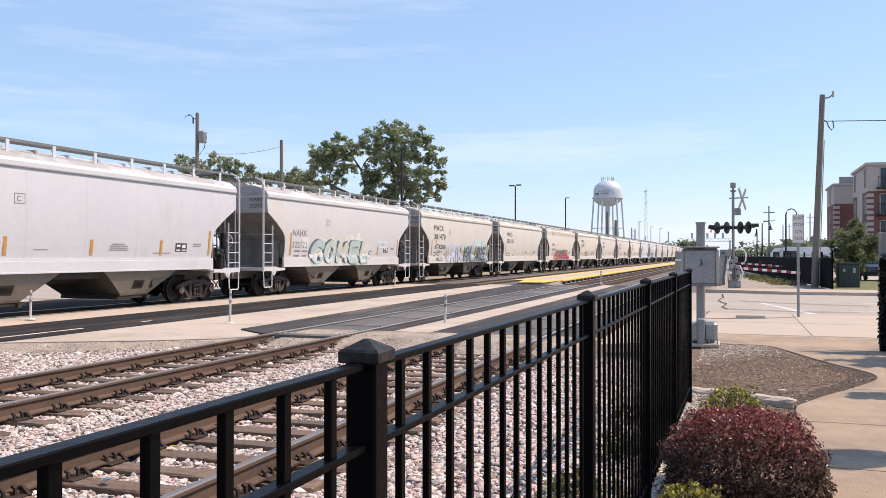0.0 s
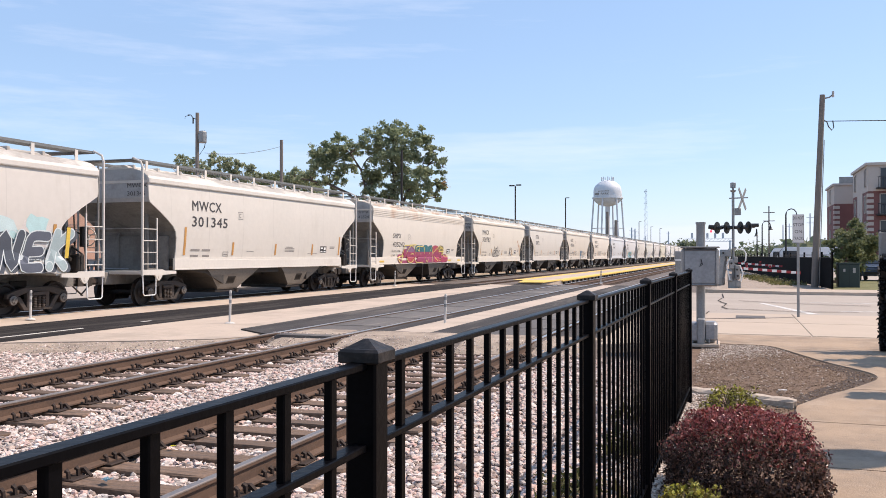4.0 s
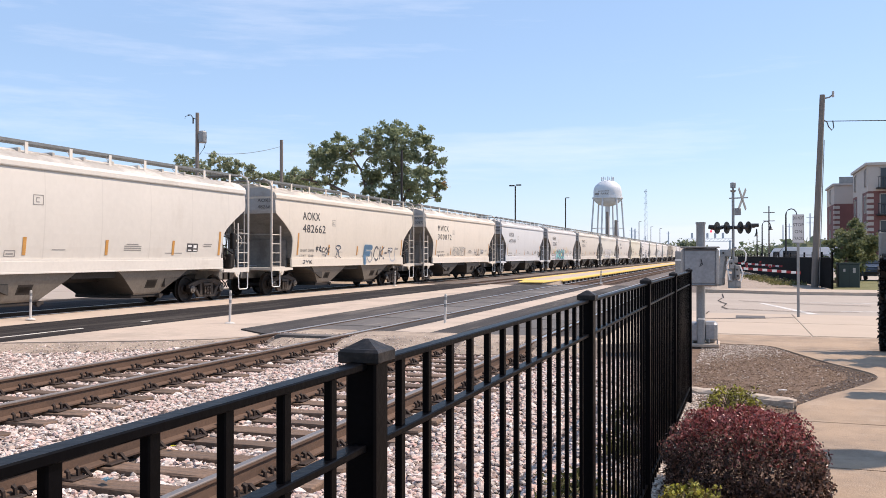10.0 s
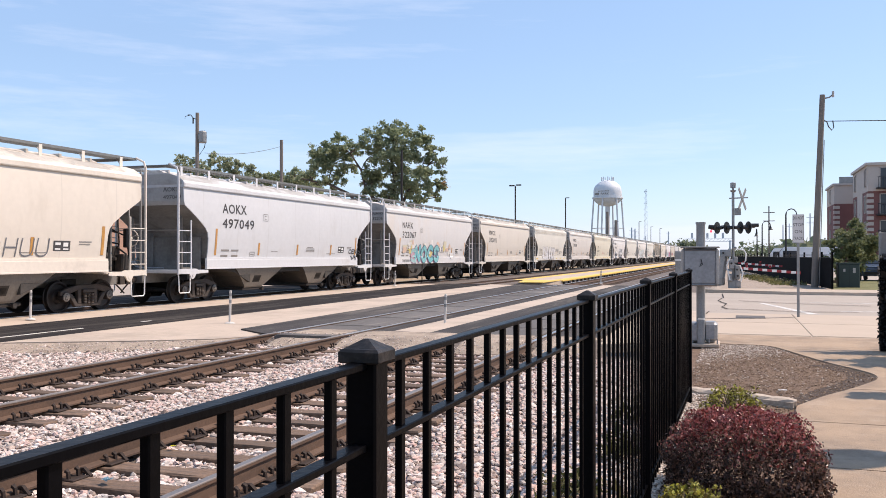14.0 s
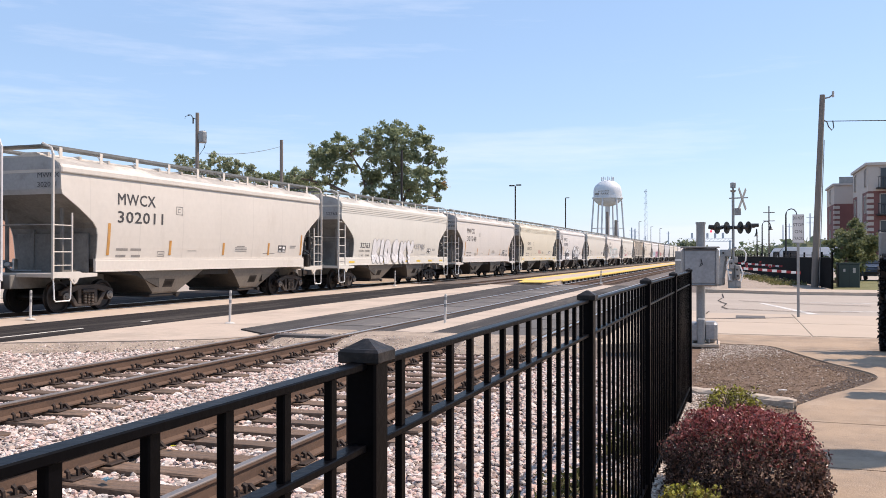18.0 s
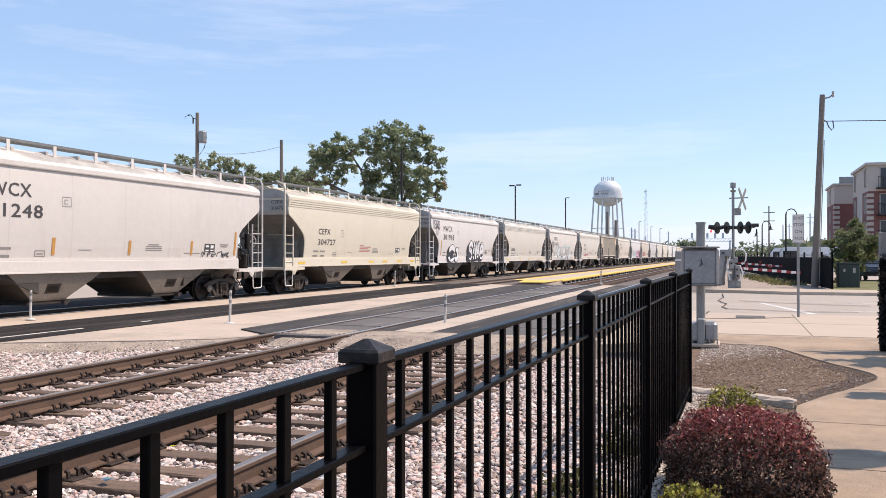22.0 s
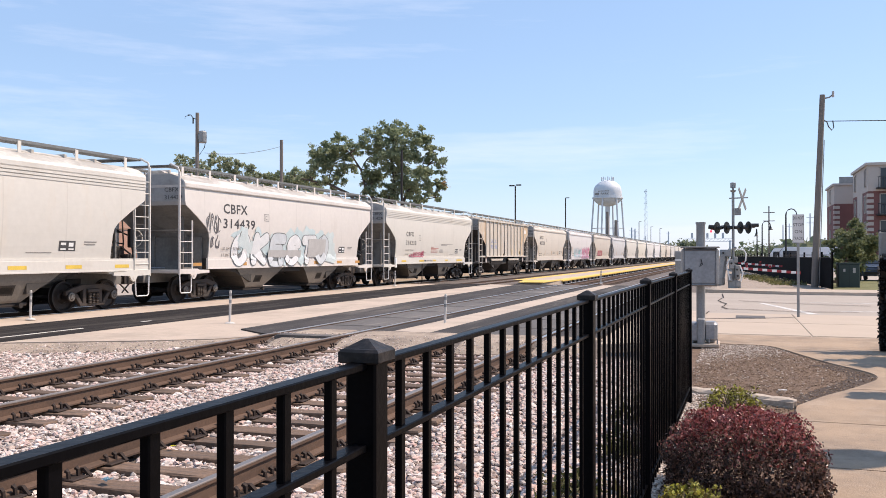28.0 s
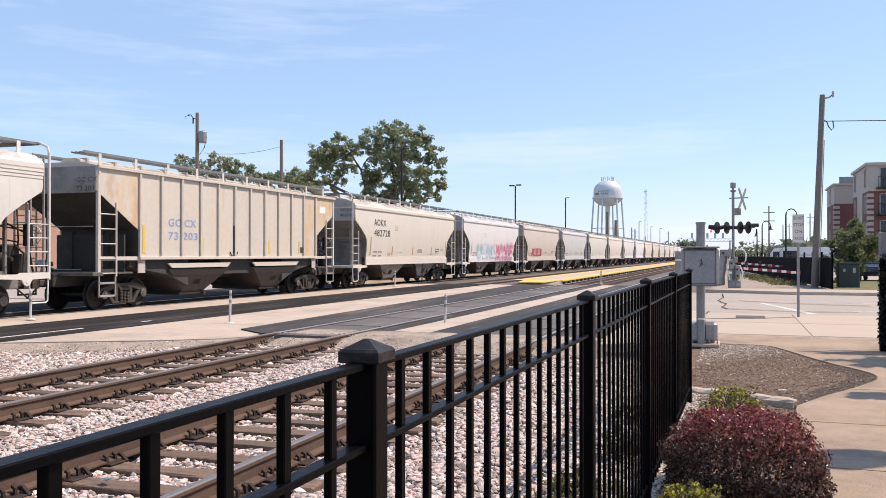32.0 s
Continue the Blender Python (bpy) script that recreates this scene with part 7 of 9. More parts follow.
def motions():
    times = [0, 2, 4, 6, 8, 10, 12, 14, 16, 18, 20, 22, 24, 26, 28, 30, 32]
    for car, g in zip(TRAIN, GAPS):
        walk(car, [(t, pose(TRAIN_X, g + HALF + 0.04 - run(t), TRAIN_Z)) for t in times])
    # wheels turn while their car passes the viewer
    place = {car.name: g for car, g in zip(TRAIN, GAPS)}
    for car, w, s in WHEELS:
        g = place[car.name]
        near = [k / 20 for k in range(641) if 4 < g + HALF - run(k / 20) < 75]
        if not near:
            continue
        a0 = run(near[0])
        rows = [] if near[0] == 0 else [(0, pose(0, s, 0.457))]
        rows += [(t, pose(0, s, 0.457, math.degrees((run(t) - a0) / 0.457))) for t in near]
        if near[-1] < 32:
            rows.append((32, rows[-1][1]))
        walk(w, rows)


# ---- fence beside the viewer ----
def make_near_fence():
    f = thing("picket_fence", -0.64, 0, 0, "black steel picket fence with square posts and caps", "fence")
    skew = 0.0125
    pitch = 0.1484
    ys = [1.40 + 15 * pitch * k for k in range(-2, 5)]
    post = B()
    box(post, -0.029, 0.029, -0.029, 0.029, -0.25, 1.515, 0.004)
    post = finish("post", post)
    cap = B()
    loft(cap, [[(sx * a, sy * a, z) for sx, sy in ((1, -1), (1, 1), (-1, 1), (-1, -1))] for a, z in ((0.035, 1.500), (0.0385, 1.503), (0.0385, 1.520), (0.034, 1.525), (0.031, 1.526), (0.005, 1.541))])
    bmesh.ops.recalc_face_normals(cap, faces=cap.faces[:])
    cap = finish("post_cap", cap)
    rail = finish("rail", box(B(), -0.0155, 0.0140, 0.029, 15 * pitch - 0.029, -0.0065, 0.0065, 0.002))
    picket = finish("picket", box(B(), -0.0072, 0.0072, -0.0108, 0.0108, 0.06, 1.490, 0.002))
    for i, y in enumerate(ys):
        p = put("post", post, M["fenceblack"], f, pose(skew * y, y, 0))
        put("post_cap", cap, M["capdust"], p)
        if i == len(ys) - 1:
            break
        tilt = -math.degrees(math.atan(skew))
        for z in (1.4955, 1.3525, 0.16):
            put("rail", rail, M["fenceblack"], f, pose(skew * y, y, z, 0, 0, tilt))
        for k in range(1, 15):
            yy = y + 0.006 + k * pitch
            put("picket", picket, M["fenceblack"], f, pose(skew * yy, yy, 0))


def make_side_fence():
    f = thing("iron_gate", 2.45, 16.75, 0, "black iron gate post overgrown with dark vine", "gate")
    part("post", box(B(), -0.05, 0.05, -0.05, 0.05, -0.2, 1.62, 0.006), M["fenceblack"], f)
    rail = finish("rail", box(B(), 0.05, 2.4, -0.015, 0.015, -0.02, 0.02, 0.004))
    picket = finish("picket", box(B(), -0.01, 0.01, -0.01, 0.01, 0.06, 1.55, 0.002))
    for z in (1.52, 0.2):
        put("rail", rail, M["fenceblack"], f, pose(0, 0, z))
    for k in range(1, 20):
        put("picket", picket, M["fenceblack"], f, pose(0.05 + k * 0.118, 0, 0))
    # Leaves past the post are unseen, added to widen the shadow on the walk.
    rng = np.random.default_rng(8)
    n = 5200
    c = np.stack([np.abs(rng.normal(0.0, 0.9, n)) - 0.06, rng.normal(0, 0.07, n), rng.uniform(0.05, 1.68, n)], 1)
    put("vine", leaves_mesh("vine", c, 0.05, M["darkvine"], rng), None, f, None, "dark dusty vine leaves, spread out of view to widen the shadow")


M["darkvine"] = leaf_mat("dark_vine_leaves", (0.008, 0.008, 0.008), (0.015, 0.015, 0.014), (0.03, 0.028, 0.026))
make_near_fence()
make_side_fence()


# ---- crossing equipment ----
def make_signal_cabinet():
    t = thing("signal_cabinet", -0.62, 16.75, 0, "grey aluminium signal cabinet on a galvanised pole", "cabinet")
    bm = ring_tube(B(), [(0, 0, 0.1), (0, 0, 2.28)], 0.08, 16)
    ring_tube(bm, [(0, 0, 2.27), (0, 0, 2.31)], 0.092, 16)
    part("pole", bm, M["galv"], t)
    c = part("cabinet_body", box(B(), -0.33, 0.33, -0.42, -0.08, 1.12, 1.82, 0.04), M["alu"], t)
    part("door", box(B(), -0.29, 0.29, -0.435, -0.415, 1.15, 1.79, 0.03), M["alu"], t)
    bm = box(B(), -0.345, 0.345, -0.46, -0.07, 1.825, 1.85, 0.008)
    part("lid", bm, M["galv"], t)
    bm = B()
    ring_tube(bm, [(0.02, -0.45, 1.62), (0.05, -0.47, 1.52), (0.0, -0.47, 1.48), (0.03, -0.45, 1.55)], 0.007, 6)
    part("door_handle", bm, M["steel_dark"], t)
    part("bracket", box(B(), -0.16, 0.16, -0.09, 0.12, 1.3, 1.65, 0.01), M["galv"], t)
    bm = box(B(), -0.36, -0.03, -0.34, 0.1, 0.10, 0.44, 0.03)
    part("base_housing", bm, M["alu"], t)
    part("base_housing", box(B(), 0.05, 0.30, -0.3, 0.12, 0.10, 0.46, 0.05), M["alu"], t)
    bm = box(B(), -0.05, 0.08, -0.40, -0.1, 0.06, 0.52, 0.015)
    part("junction_cover", bm, M["galv"], t)
    part("foot_plate", box(B(), -0.34, 0.34, -0.42, 0.3, 0.0, 0.07, 0.015), M["concrete"], t, "pale concrete foot")
    bm = B()
    ring_tube(bm, [(-0.2, -0.05, 1.14), (-0.26, -0.05, 0.8), (-0.22, -0.1, 0.45)], 0.018, 6)
    part("conduit", bm, M["wire"], t)
    for x, z in ((-0.14, 0.1), (0.16, 0.1), (0.3, 0.1)):
        part("anchor_bolt", ring_tube(B(), [(x, -0.36, 0.06), (x, -0.36, 0.16)], 0.014, 6), M["galv"], t)
    b = thing("relay_box", -1.47, 24.00, 1.18, "narrow grey relay box on a stake", "relay box")
    part("case", box(B(), -0.08, 0.08, -0.08, 0.08, 0.0, 0.62, 0.015), M["galv"], b)
    part("stake", ring_tube(B(), [(0, 0, 0.0), (0, 0, -1.3)], 0.03, 8), M["galv"], b)
    part("case_band", box(B(), -0.085, 0.085, -0.085, 0.085, 0.36, 0.40), M["white"], b)


def flasher(parent, x, z, face, lit):
    """One flashing light: black disc, hood and lens. face: 1 looks away from the viewer, -1 towards."""
    bm = B()
    revolve(bm, [(0.02, 0.0), (0.295, 0.0), (0.30, 0.012), (0.295, 0.024), (0.02, 0.024)], 24, "x")
    d = part("flasher_disc", bm, M["black"], parent, m=pose(x, 0, z, 0, 0, 152 if face > 0 else 28))
    bm = ring_tube(B(), [(-0.05, 0, 0), (-0.28, 0, 0)], [0.12, 0.07], 12)
    part("lamp_case", bm, M["black"], d)
    bm = B()
    for k in range(9):
        a = radians(-10 + 200 * k / 8)
        a2 = radians(-10 + 200 * (k + 1) / 8)
        if k < 8:
            r = 0.125
            bm.faces.new([bm.verts.new(p) for p in ((0.02, r * math.cos(a), r * math.sin(a)), (0.02, r * math.cos(a2), r * math.sin(a2)), (0.28, r * math.cos(a2), r * math.sin(a2)), (0.28, r * math.cos(a), r * math.sin(a)))])
    part("hood", bm, M["black"], d)
    part("lens", ring_tube(B(), [(0.02, 0, 0), (0.05, 0, 0)], 0.105, 16), M["redlit"] if lit else M["red"], d, "lit red lens" if lit else "dark red lens")


def make_crossing_signal():
    t = thing("crossing_signal", -0.11, 43.57, 0, "galvanised crossing signal mast with crossbuck and flashers", "crossing signal")
    part("mast", ring_tube(B(), [(0, 0, 0.1), (0, 0, 4.75)], 0.065, 12), M["galv"], t)
    part("mast_base", box(B(), -0.24, 0.24, -0.24, 0.24, 0.0, 0.5, 0.05), M["galv"], t)
    bm = revolve(B(), [(0.06, 4.72), (0.12, 4.76), (0.15, 4.82), (0.05, 4.84), (0.05, 4.92), (0.13, 4.95), (0.13, 5.18), (0.10, 5.20), (0.02, 5.20)], 16)
    part("bell", bm, M["galv"], t)
    part("cross_arm", ring_tube(B(), [(-0.18, 0, 4.44), (0.68, 0, 4.46)], 0.03, 8), M["galv"], t)
    for s in (-1, 1):
        bm = box(B(), -0.012, 0.012, -0.085, 0.085, -0.66, 0.66, 0.004)
        part("crossbuck_board", bm, M["signback"], t, m=pose(0.42, -0.05 - 0.015 * s, 4.40, 0, 0, -22) @ pose(0, 0, 0, 42 * s))
    part("sign_box", box(B(), 0.07, 0.36, -0.1, 0.1, 3.62, 3.96, 0.02), M["galv"], t)
    part("light_arm", ring_tube(B(), [(-0.85, 0, 3.08), (0.95, 0, 3.08)], 0.035, 8), M["galv"], t)
    flasher(t, -0.72, 3.02, 1, False)
    flasher(t, -0.28, 3.02, 1, False)
    flasher(t, 0.32, 3.02, -1, False)
    flasher(t, 0.68, 3.02, -1, False)
    part("side_lamp", ring_tube(B(), [(-1.14, 0, 3.08), (-0.78, 0, 3.02)], [0.10, 0.13], 12), M["black"], t, "black side lamp hood")
    part("side_lamp", ring_tube(B(), [(0.80, -0.1, 3.10), (1.16, -0.1, 3.13)], [0.11, 0.08], 12), M["black"], t, "black side lamp hood")
    part("side_lamp", ring_tube(B(), [(-1.02, 0, 2.85), (-1.02, 0.1, 2.85)], 0.06, 12), M["redlit"], t, "lit red side lamp")
    part("side_lamp_stem", ring_tube(B(), [(-1.02, 0.05, 2.85), (-1.02, 0.05, 3.05)], 0.02, 6), M["galv"], t)
    part("gate_mechanism", box(B(), -0.62, -0.08, -0.2, 0.2, 1.62, 1.96, 0.04), M["galv"], t)
    part("gate_mechanism", box(B(), 0.07, 0.30, -0.24, 0.16, 0.52, 1.22, 0.04), M["galv"], t)
    part("gate_mechanism", box(B(), -0.20, 0.06, -0.26, -0.08, 1.02, 1.50, 0.04), M["alu"], t)
    for y, top in ((-0.32, -0.48), (0.24, -0.36)):
        bm = prism(B(), [(top - 0.10, 1.70), (top + 0.10, 1.70), (top - 0.06, 0.22), (top - 0.28, 0.22)], y - 0.03, y + 0.03, "y")
        part("counterweight_arm", bm, M["galv"], t)
        part("counterweight", box(B(), top - 0.32, top - 0.02, y - 0.07, y + 0.07, 0.25, 0.62, 0.03), M["signback"], t)
    for x0, x1, z0, z1 in ((-0.58, -0.36, 1.30, 1.60), (-0.06, 0.16, 1.98, 2.10), (0.10, 0.34, 0.16, 0.46), (-0.26, -0.04, 0.42, 0.80), (0.02, 0.2, 1.32, 1.62)):
        part("gear_box", box(B(), x0, x1, -0.30, -0.06, z0, z1, 0.035), M["galv"], t)
    for pts in ([(0.20, -0.25, 1.98), (0.50, -0.25, 1.93), (0.58, -0.25, 1.75), (0.56, -0.25, 1.42), (0.40, -0.25, 1.25)], [(0.30, -0.25, 1.2), (0.44, -0.25, 0.85), (0.34, -0.25, 0.40)], [(-0.12, -0.3, 1.62), (-0.30, -0.32, 1.2), (-0.16, -0.3, 0.5)]):
        part("conduit", ring_tube(B(), pts, 0.032, 8), M["white"], t)
    for x, z in ((-0.45, 1.80), (0.18, 1.0), (-0.08, 1.3), (0.2, 0.7)):
        part("vent_cap", ring_tube(B(), [(x, -0.33, z), (x, -0.20, z)], 0.05, 8), M["steel_dark"], t)
    # lowered arm with red and white bands
    g = thing("gate_arm", 0.15, 43.50, 1.07, "lowered crossing gate arm with red and white bands", "gate arm")
    n = 13
    for k in range(n):
        w = 2.75 / n
        part("band", box(B(), k * w, (k + 1) * w, -0.015, 0.015, -0.065 - 0.0166 * k, 0.055 - 0.0166 * k), M["red"] if k % 2 == 0 else M["white"], g)
    for x in (0.35, 1.4):
        part("arm_lamp", ring_tube(B(), [(x, 0, 0.03), (x, 0, 0.14)], 0.05, 8), M["red"], g)
    part("arm_support", ring_tube(B(), [(-0.15, 0, -0.05), (-0.1, 0, -1.0)], 0.05, 8), M["galv"], g)
    part("arm_base", box(B(), -0.3, 0.1, -0.15, 0.15, -1.03, -0.6, 0.04), M["galv"], g)
    g2 = copy_thing(g, pose(0.14, 60.00, 1.17))
    # low steel rail lying behind the arm
    r = thing("rail_offcut", 2.65, 55.00, 0.17, "rusty rail lying on the gravel beside the fence", "rail")
    part("bar", box(B(), 0, 3.2, -0.06, 0.06, -0.12, 0.05, 0.01), M["railweb"], r)


def make_delineator(x, y, h, dark=False):
    d = thing("delineator_post", x, y, 0.05, "slender dark marker post" if dark else "white flexible delineator post with grey bands", "marker post", "" if dark else "delineators")
    r = 0.030
    bm = ring_tube(B(), [(0, 0, 0.03), (0.02, 0, h - 0.02), (0.02, 0, h)], [r, r, r * 0.6], 10)
    part("tube", bm, M["steel_dark"] if dark else M["postwhite"], d)
    if not dark:
        for z in (h - 0.14, h - 0.3):
            part("reflective_band", ring_tube(B(), [(0.02 * z / h, 0, z), (0.02 * z / h, 0, z + 0.07)], r + 0.003, 10), M["galv"], d)
    bm = revolve(B(), [(0.13, 0.0), (0.13, 0.015), (0.10, 0.03), (0.05, 0.045), (0.02, 0.045)], 14)
    part("foot", bm, M["postwhite"] if not dark else M["steel_dark"], d)


def make_signs():
    s = thing("regulatory_sign", 1.61, 25.14, 0, "white regulatory sign with black words on a steel post", "sign")
    part("post", box(B(), -0.035, 0.035, -0.02, 0.02, -0.1, 2.8, 0.006), M["galv"], s)
    face = part("sign_plate", box(B(), -0.15, 0.15, -0.032, -0.026, 2.02, 2.80, 0.02 * 0.1), M["signwhite"], s, m=pose(0.0, 0, 0, 0, 0, 8))
    for k, w in enumerate(("DO NOT", "STOP", "ON", "TRACKS")):
        me = letters(w, 0.125, M["stencil"])
        xs = [v.co.x for v in me.vertices]
        mid = (min(xs) + max(xs)) / 2
        k2 = min(1.0, 0.27 / (max(xs) - min(xs)))
        for v in me.vertices:
            v.co = Vector(((v.co.x - mid) * k2, -0.0345, 2.66 - k * 0.185 + v.co.y))
        put("lettering", me, None, face)
    bm = B()
    for x0, x1, z0, z1 in ((-0.14, 0.14, 2.785, 2.79), (-0.14, 0.14, 2.03, 2.035), (-0.14, -0.135, 2.03, 2.79), (0.135, 0.14, 2.03, 2.79)):
        box(bm, x0, x1, -0.0345, -0.033, z0, z1)
    part("sign_border", bm, M["stencil"], face)
    b = thing("street_sign", 2.46, 17.04, 0, "bare metal back of a street sign on a post", "sign")
    part("post", box(B(), -0.03, 0.03, -0.02, 0.02, -0.1, 2.1, 0.006), M["galv"], b)
    part("sign_plate", box(B(), -0.13, 0.09, -0.03, -0.026, 1.72, 2.1, 0.0015), M["signback"], b, m=pose(0, 0, 0, 0, 4, 15))


make_signal_cabinet()
make_crossing_signal()
for x, y, h in ((-16.95, 17.15, 0.75), (-11.45, 17.7, 0.80), (-6.40, 18.83, 0.74), (-17.2, 42.3, 0.82), (-7.2, 48.5, 0.8)):
    make_delineator(x, y, h)
make_delineator(-17.25, 46.6, 1.15, True)
make_signs()


# ---- poles and lights ----
def taper_pole(parent, h, r0, r1, material, lean=0.0):
    return part("pole", ring_tube(B(), [(0, 0, -0.3), (lean * 0.5, 0, h * 0.5), (lean, 0, h)], [r0, (r0 + r1) / 2, r1], 10), material, parent)


def make_poles():
    p = thing("utility_pole", 3.83, 47.92, 0, "tall grey timber utility pole with a conduit", "utility pole")
    taper_pole(p, 9.95, 0.18, 0.135, M["wood"], 0.42)
    part("conduit", ring_tube(B(), [(0.22, -0.1, 0.0), (0.33, -0.1, 3.0), (0.49, -0.1, 7.6)], 0.022, 8), M["galv"], p)
    part("bracket_arm", ring_tube(B(), [(0.42, 0, 9.75), (0.75, 0, 9.8), (0.92, 0, 9.95), (0.92, 0, 10.05)], 0.04, 6), M["galv"], p)
    part("insulator", ring_tube(B(), [(0.92, 0, 9.8), (0.92, 0, 10.1)], 0.06, 8), M["quoin"], p)
    bm = B()
    ring_tube(bm, [(0.40, 0, 8.7), (0.62, 0, 8.55), (0.70, 0, 8.3), (0.86, 0, 8.1), (0.95, 0, 8.25), (0.9, 0, 8.6)], 0.03, 6)
    part("cable_loop", bm, M["wire"], p)
    w = thing("overhead_wire", 0, 0, 0, "thin overhead wire from the utility pole", "wire")
    part("strand", ring_tube(B(), [(4.27, 48.0, 8.6), (9, 47.5, 8.35), (14, 47, 8.3), (30, 45.5, 8.8)], 0.022, 5), M["wire"], w)
    # behind the train
    p = thing("utility_pole", -36.35, 52.00, 11.86, "grey timber utility pole with a transformer", "utility pole")
    p.location.z = 0
    hh = 11.86
    taper_pole(p, hh, 0.17, 0.13, M["wood"])
    bm = revolve(B(), [(0.05, -0.45), (0.26, -0.42), (0.28, -0.36), (0.28, 0.34), (0.22, 0.42), (0.05, 0.46)], 14)
    part("transformer", bm, M["galv"], p, m=pose(0.45, 0, hh - 1.75))
    part("transformer_bracket", box(B(), 0.1, 0.25, -0.05, 0.05, hh - 1.9, hh - 1.5), M["galv"], p)
    bm = B()
    ring_tube(bm, [(0, 0, hh - 0.5), (-0.35, 0, hh - 0.35), (-0.55, 0, hh - 0.12), (-0.8, 0, hh - 0.1)], 0.03, 6)
    ring_tube(bm, [(-0.35, 0, hh - 0.35), (-0.35, 0, hh - 0.75)], 0.05, 6)
    ring_tube(bm, [(-0.55, 0, hh - 0.12), (-1.0, 0, hh - 0.2), (-1.05, 0, hh - 0.35)], 0.02, 6)
    part("cutout_switch", bm, M["steel_dark"], p)
    bm = B()
    ring_tube(bm, [(0.6, 0, hh - 1.3), (0.75, 0, hh - 1.8), (0.6, 0, hh - 2.5), (0.2, 0, hh - 3.0)], 0.025, 6)
    part("drop_cable", bm, M["wire"], p)
    q = thing("utility_pole", -34.10, 60.00, 10.84, "plain dark timber utility pole", "utility pole")
    q.location.z = 0
    h2 = 10.84
    taper_pole(q, h2, 0.17, 0.13, M["wood"])
    w = thing("overhead_wire", 0, 0, 0, "slack overhead wire between two timber poles", "wire")
    a, b = Vector((-35.73, 52.00, 8.97)), Vector((-34.26, 60.00, 10.31))
    pts = [a.lerp(b, k / 10) - Vector((0, 0, 0.28 * 4 * (k / 10) * (1 - k / 10))) for k in range(11)]
    part("strand", ring_tube(B(), pts, 0.016, 5), M["wire"], w)
    q = thing("flood_light_pole", -24.63, 62.00, 9.89, "slender dark metal pole before the oak", "light pole")
    q.location.z = 0
    taper_pole(q, 9.89, 0.11, 0.09, M["steel_dark"])

    def lamp(x, y, h, kind, r=0.09):
        l = thing("light_pole", x, y, 0, "dark parking light pole with a flat head" if kind == "T" else "dark pole with one flat lamp arm", "light pole", "light poles beyond the train")
        taper_pole(l, h, r, r * 0.8, M["steel_dark"])
        if kind == "T":
            part("lamp_head", box(B(), -0.65, -0.1, -0.15, 0.15, h - 0.05, h + 0.08, 0.02), M["steel_dark"], l)
            part("lamp_head", box(B(), 0.1, 0.65, -0.15, 0.15, h + 0.0, h + 0.13, 0.02), M["steel_dark"], l)
        else:
            part("lamp_head", box(B(), 0.0, 0.62, -0.12, 0.12, h - 0.02, h + 0.10, 0.02), M["steel_dark"], l)
    for (x, y, h), kind in (((-22.54, 90.00, 9.21), "T"), ((-25.60, 135.00, 10.78), "L"), ((-23.33, 222.75, 10.21), "L"), ((-24.70, 270.00, 10.40), "L"), ((-23.64, 290.25, 10.47), "L"), ((-24.76, 189.00, 9.10), "L")):
        lamp(x, y, h, kind, 0.09 if y < 120 else 0.11)

    def arched(x, y, h, d):
        l = thing("arched_lamp_post", x, y, 0, "black lamp post with a curved arm and bell shade", "lamp post", "arched lamp posts")
        pts = [(0, 0, -0.2), (0, 0, h - 0.5)] + [(d * (0.45 - 0.45 * math.cos(a)), 0, h - 0.5 + 0.5 * math.sin(a)) for a in (0.5, 1.0, 1.57, 2.1, 2.7, 3.14)]
        part("post", ring_tube(B(), pts, [0.09, 0.06] + [0.045] * 6, 8), M["black"], l)
        part("shade", revolve(B(), [(0.05, 0.0), (0.10, -0.1), (0.13, -0.25), (0.26, -0.42), (0.27, -0.45), (0.02, -0.44)], 12), M["black"], l, m=pose(d * 0.9, 0, h - 0.5))
        part("base", ring_tube(B(), [(0, 0, -0.2), (0, 0, 0.9)], [0.16, 0.11], 10), M["black"], l)
    arched(4.04, 78.00, 5.62, 0.95)
    arched(2.76, 100.00, 5.41, 0.95)
    arched(2.50, 112.00, 4.96, -0.1)

    def line_pole(x, y, h, arms, r=0.11):
        l = thing("line_pole", x, y, 0, "distant utility pole with cross arms", "utility pole", "distant utility poles")
        mm = M["wood"] if y < 180 else M["farblue"]
        taper_pole(l, h, r, r * 0.7, mm)
        for k in range(arms):
            part("cross_arm", box(B(), -0.7, 0.7, -0.05, 0.05, h - 0.9 - k * 1.1, h - 0.80 - k * 1.1), mm, l)
    line_pole(4.15, 120.00, 8.14, 2)
    line_pole(14.47, 190.00, 10.26, 2, 0.2)
    line_pole(22.13, 260.00, 12.27, 1, 0.2)
    line_pole(11.25, 230.00, 9.33, 0, 0.2)
    line_pole(14.91, 270.00, 10.97, 1, 0.2)
    line_pole(-26.00, 230.00, 9.01, 2, 0.25)
    line_pole(-25.34, 232.00, 8.76, 2, 0.25)
    line_pole(-24.45, 250.00, 7.18, 1, 0.25)
    line_pole(-23.79, 330.00, 10.57, 1, 0.3)
    line_pole(-21.11, 150.00, 9.26, 0, 0.3)
    line_pole(-19.65, 150.00, 7.77, 0, 0.35)
    # signal bridge across the distant tracks
    b = thing("signal_bridge", 0, 420, 0, "hazy far steel signal bridge over the tracks", "signal bridge")
    x0, x1 = -21.75, -2.50
    for x in (x0, x1):
        part("leg", box(B(), x - 0.35, x + 0.35, -0.35, 0.35, -0.3, 8.6), M["farblue"], b)
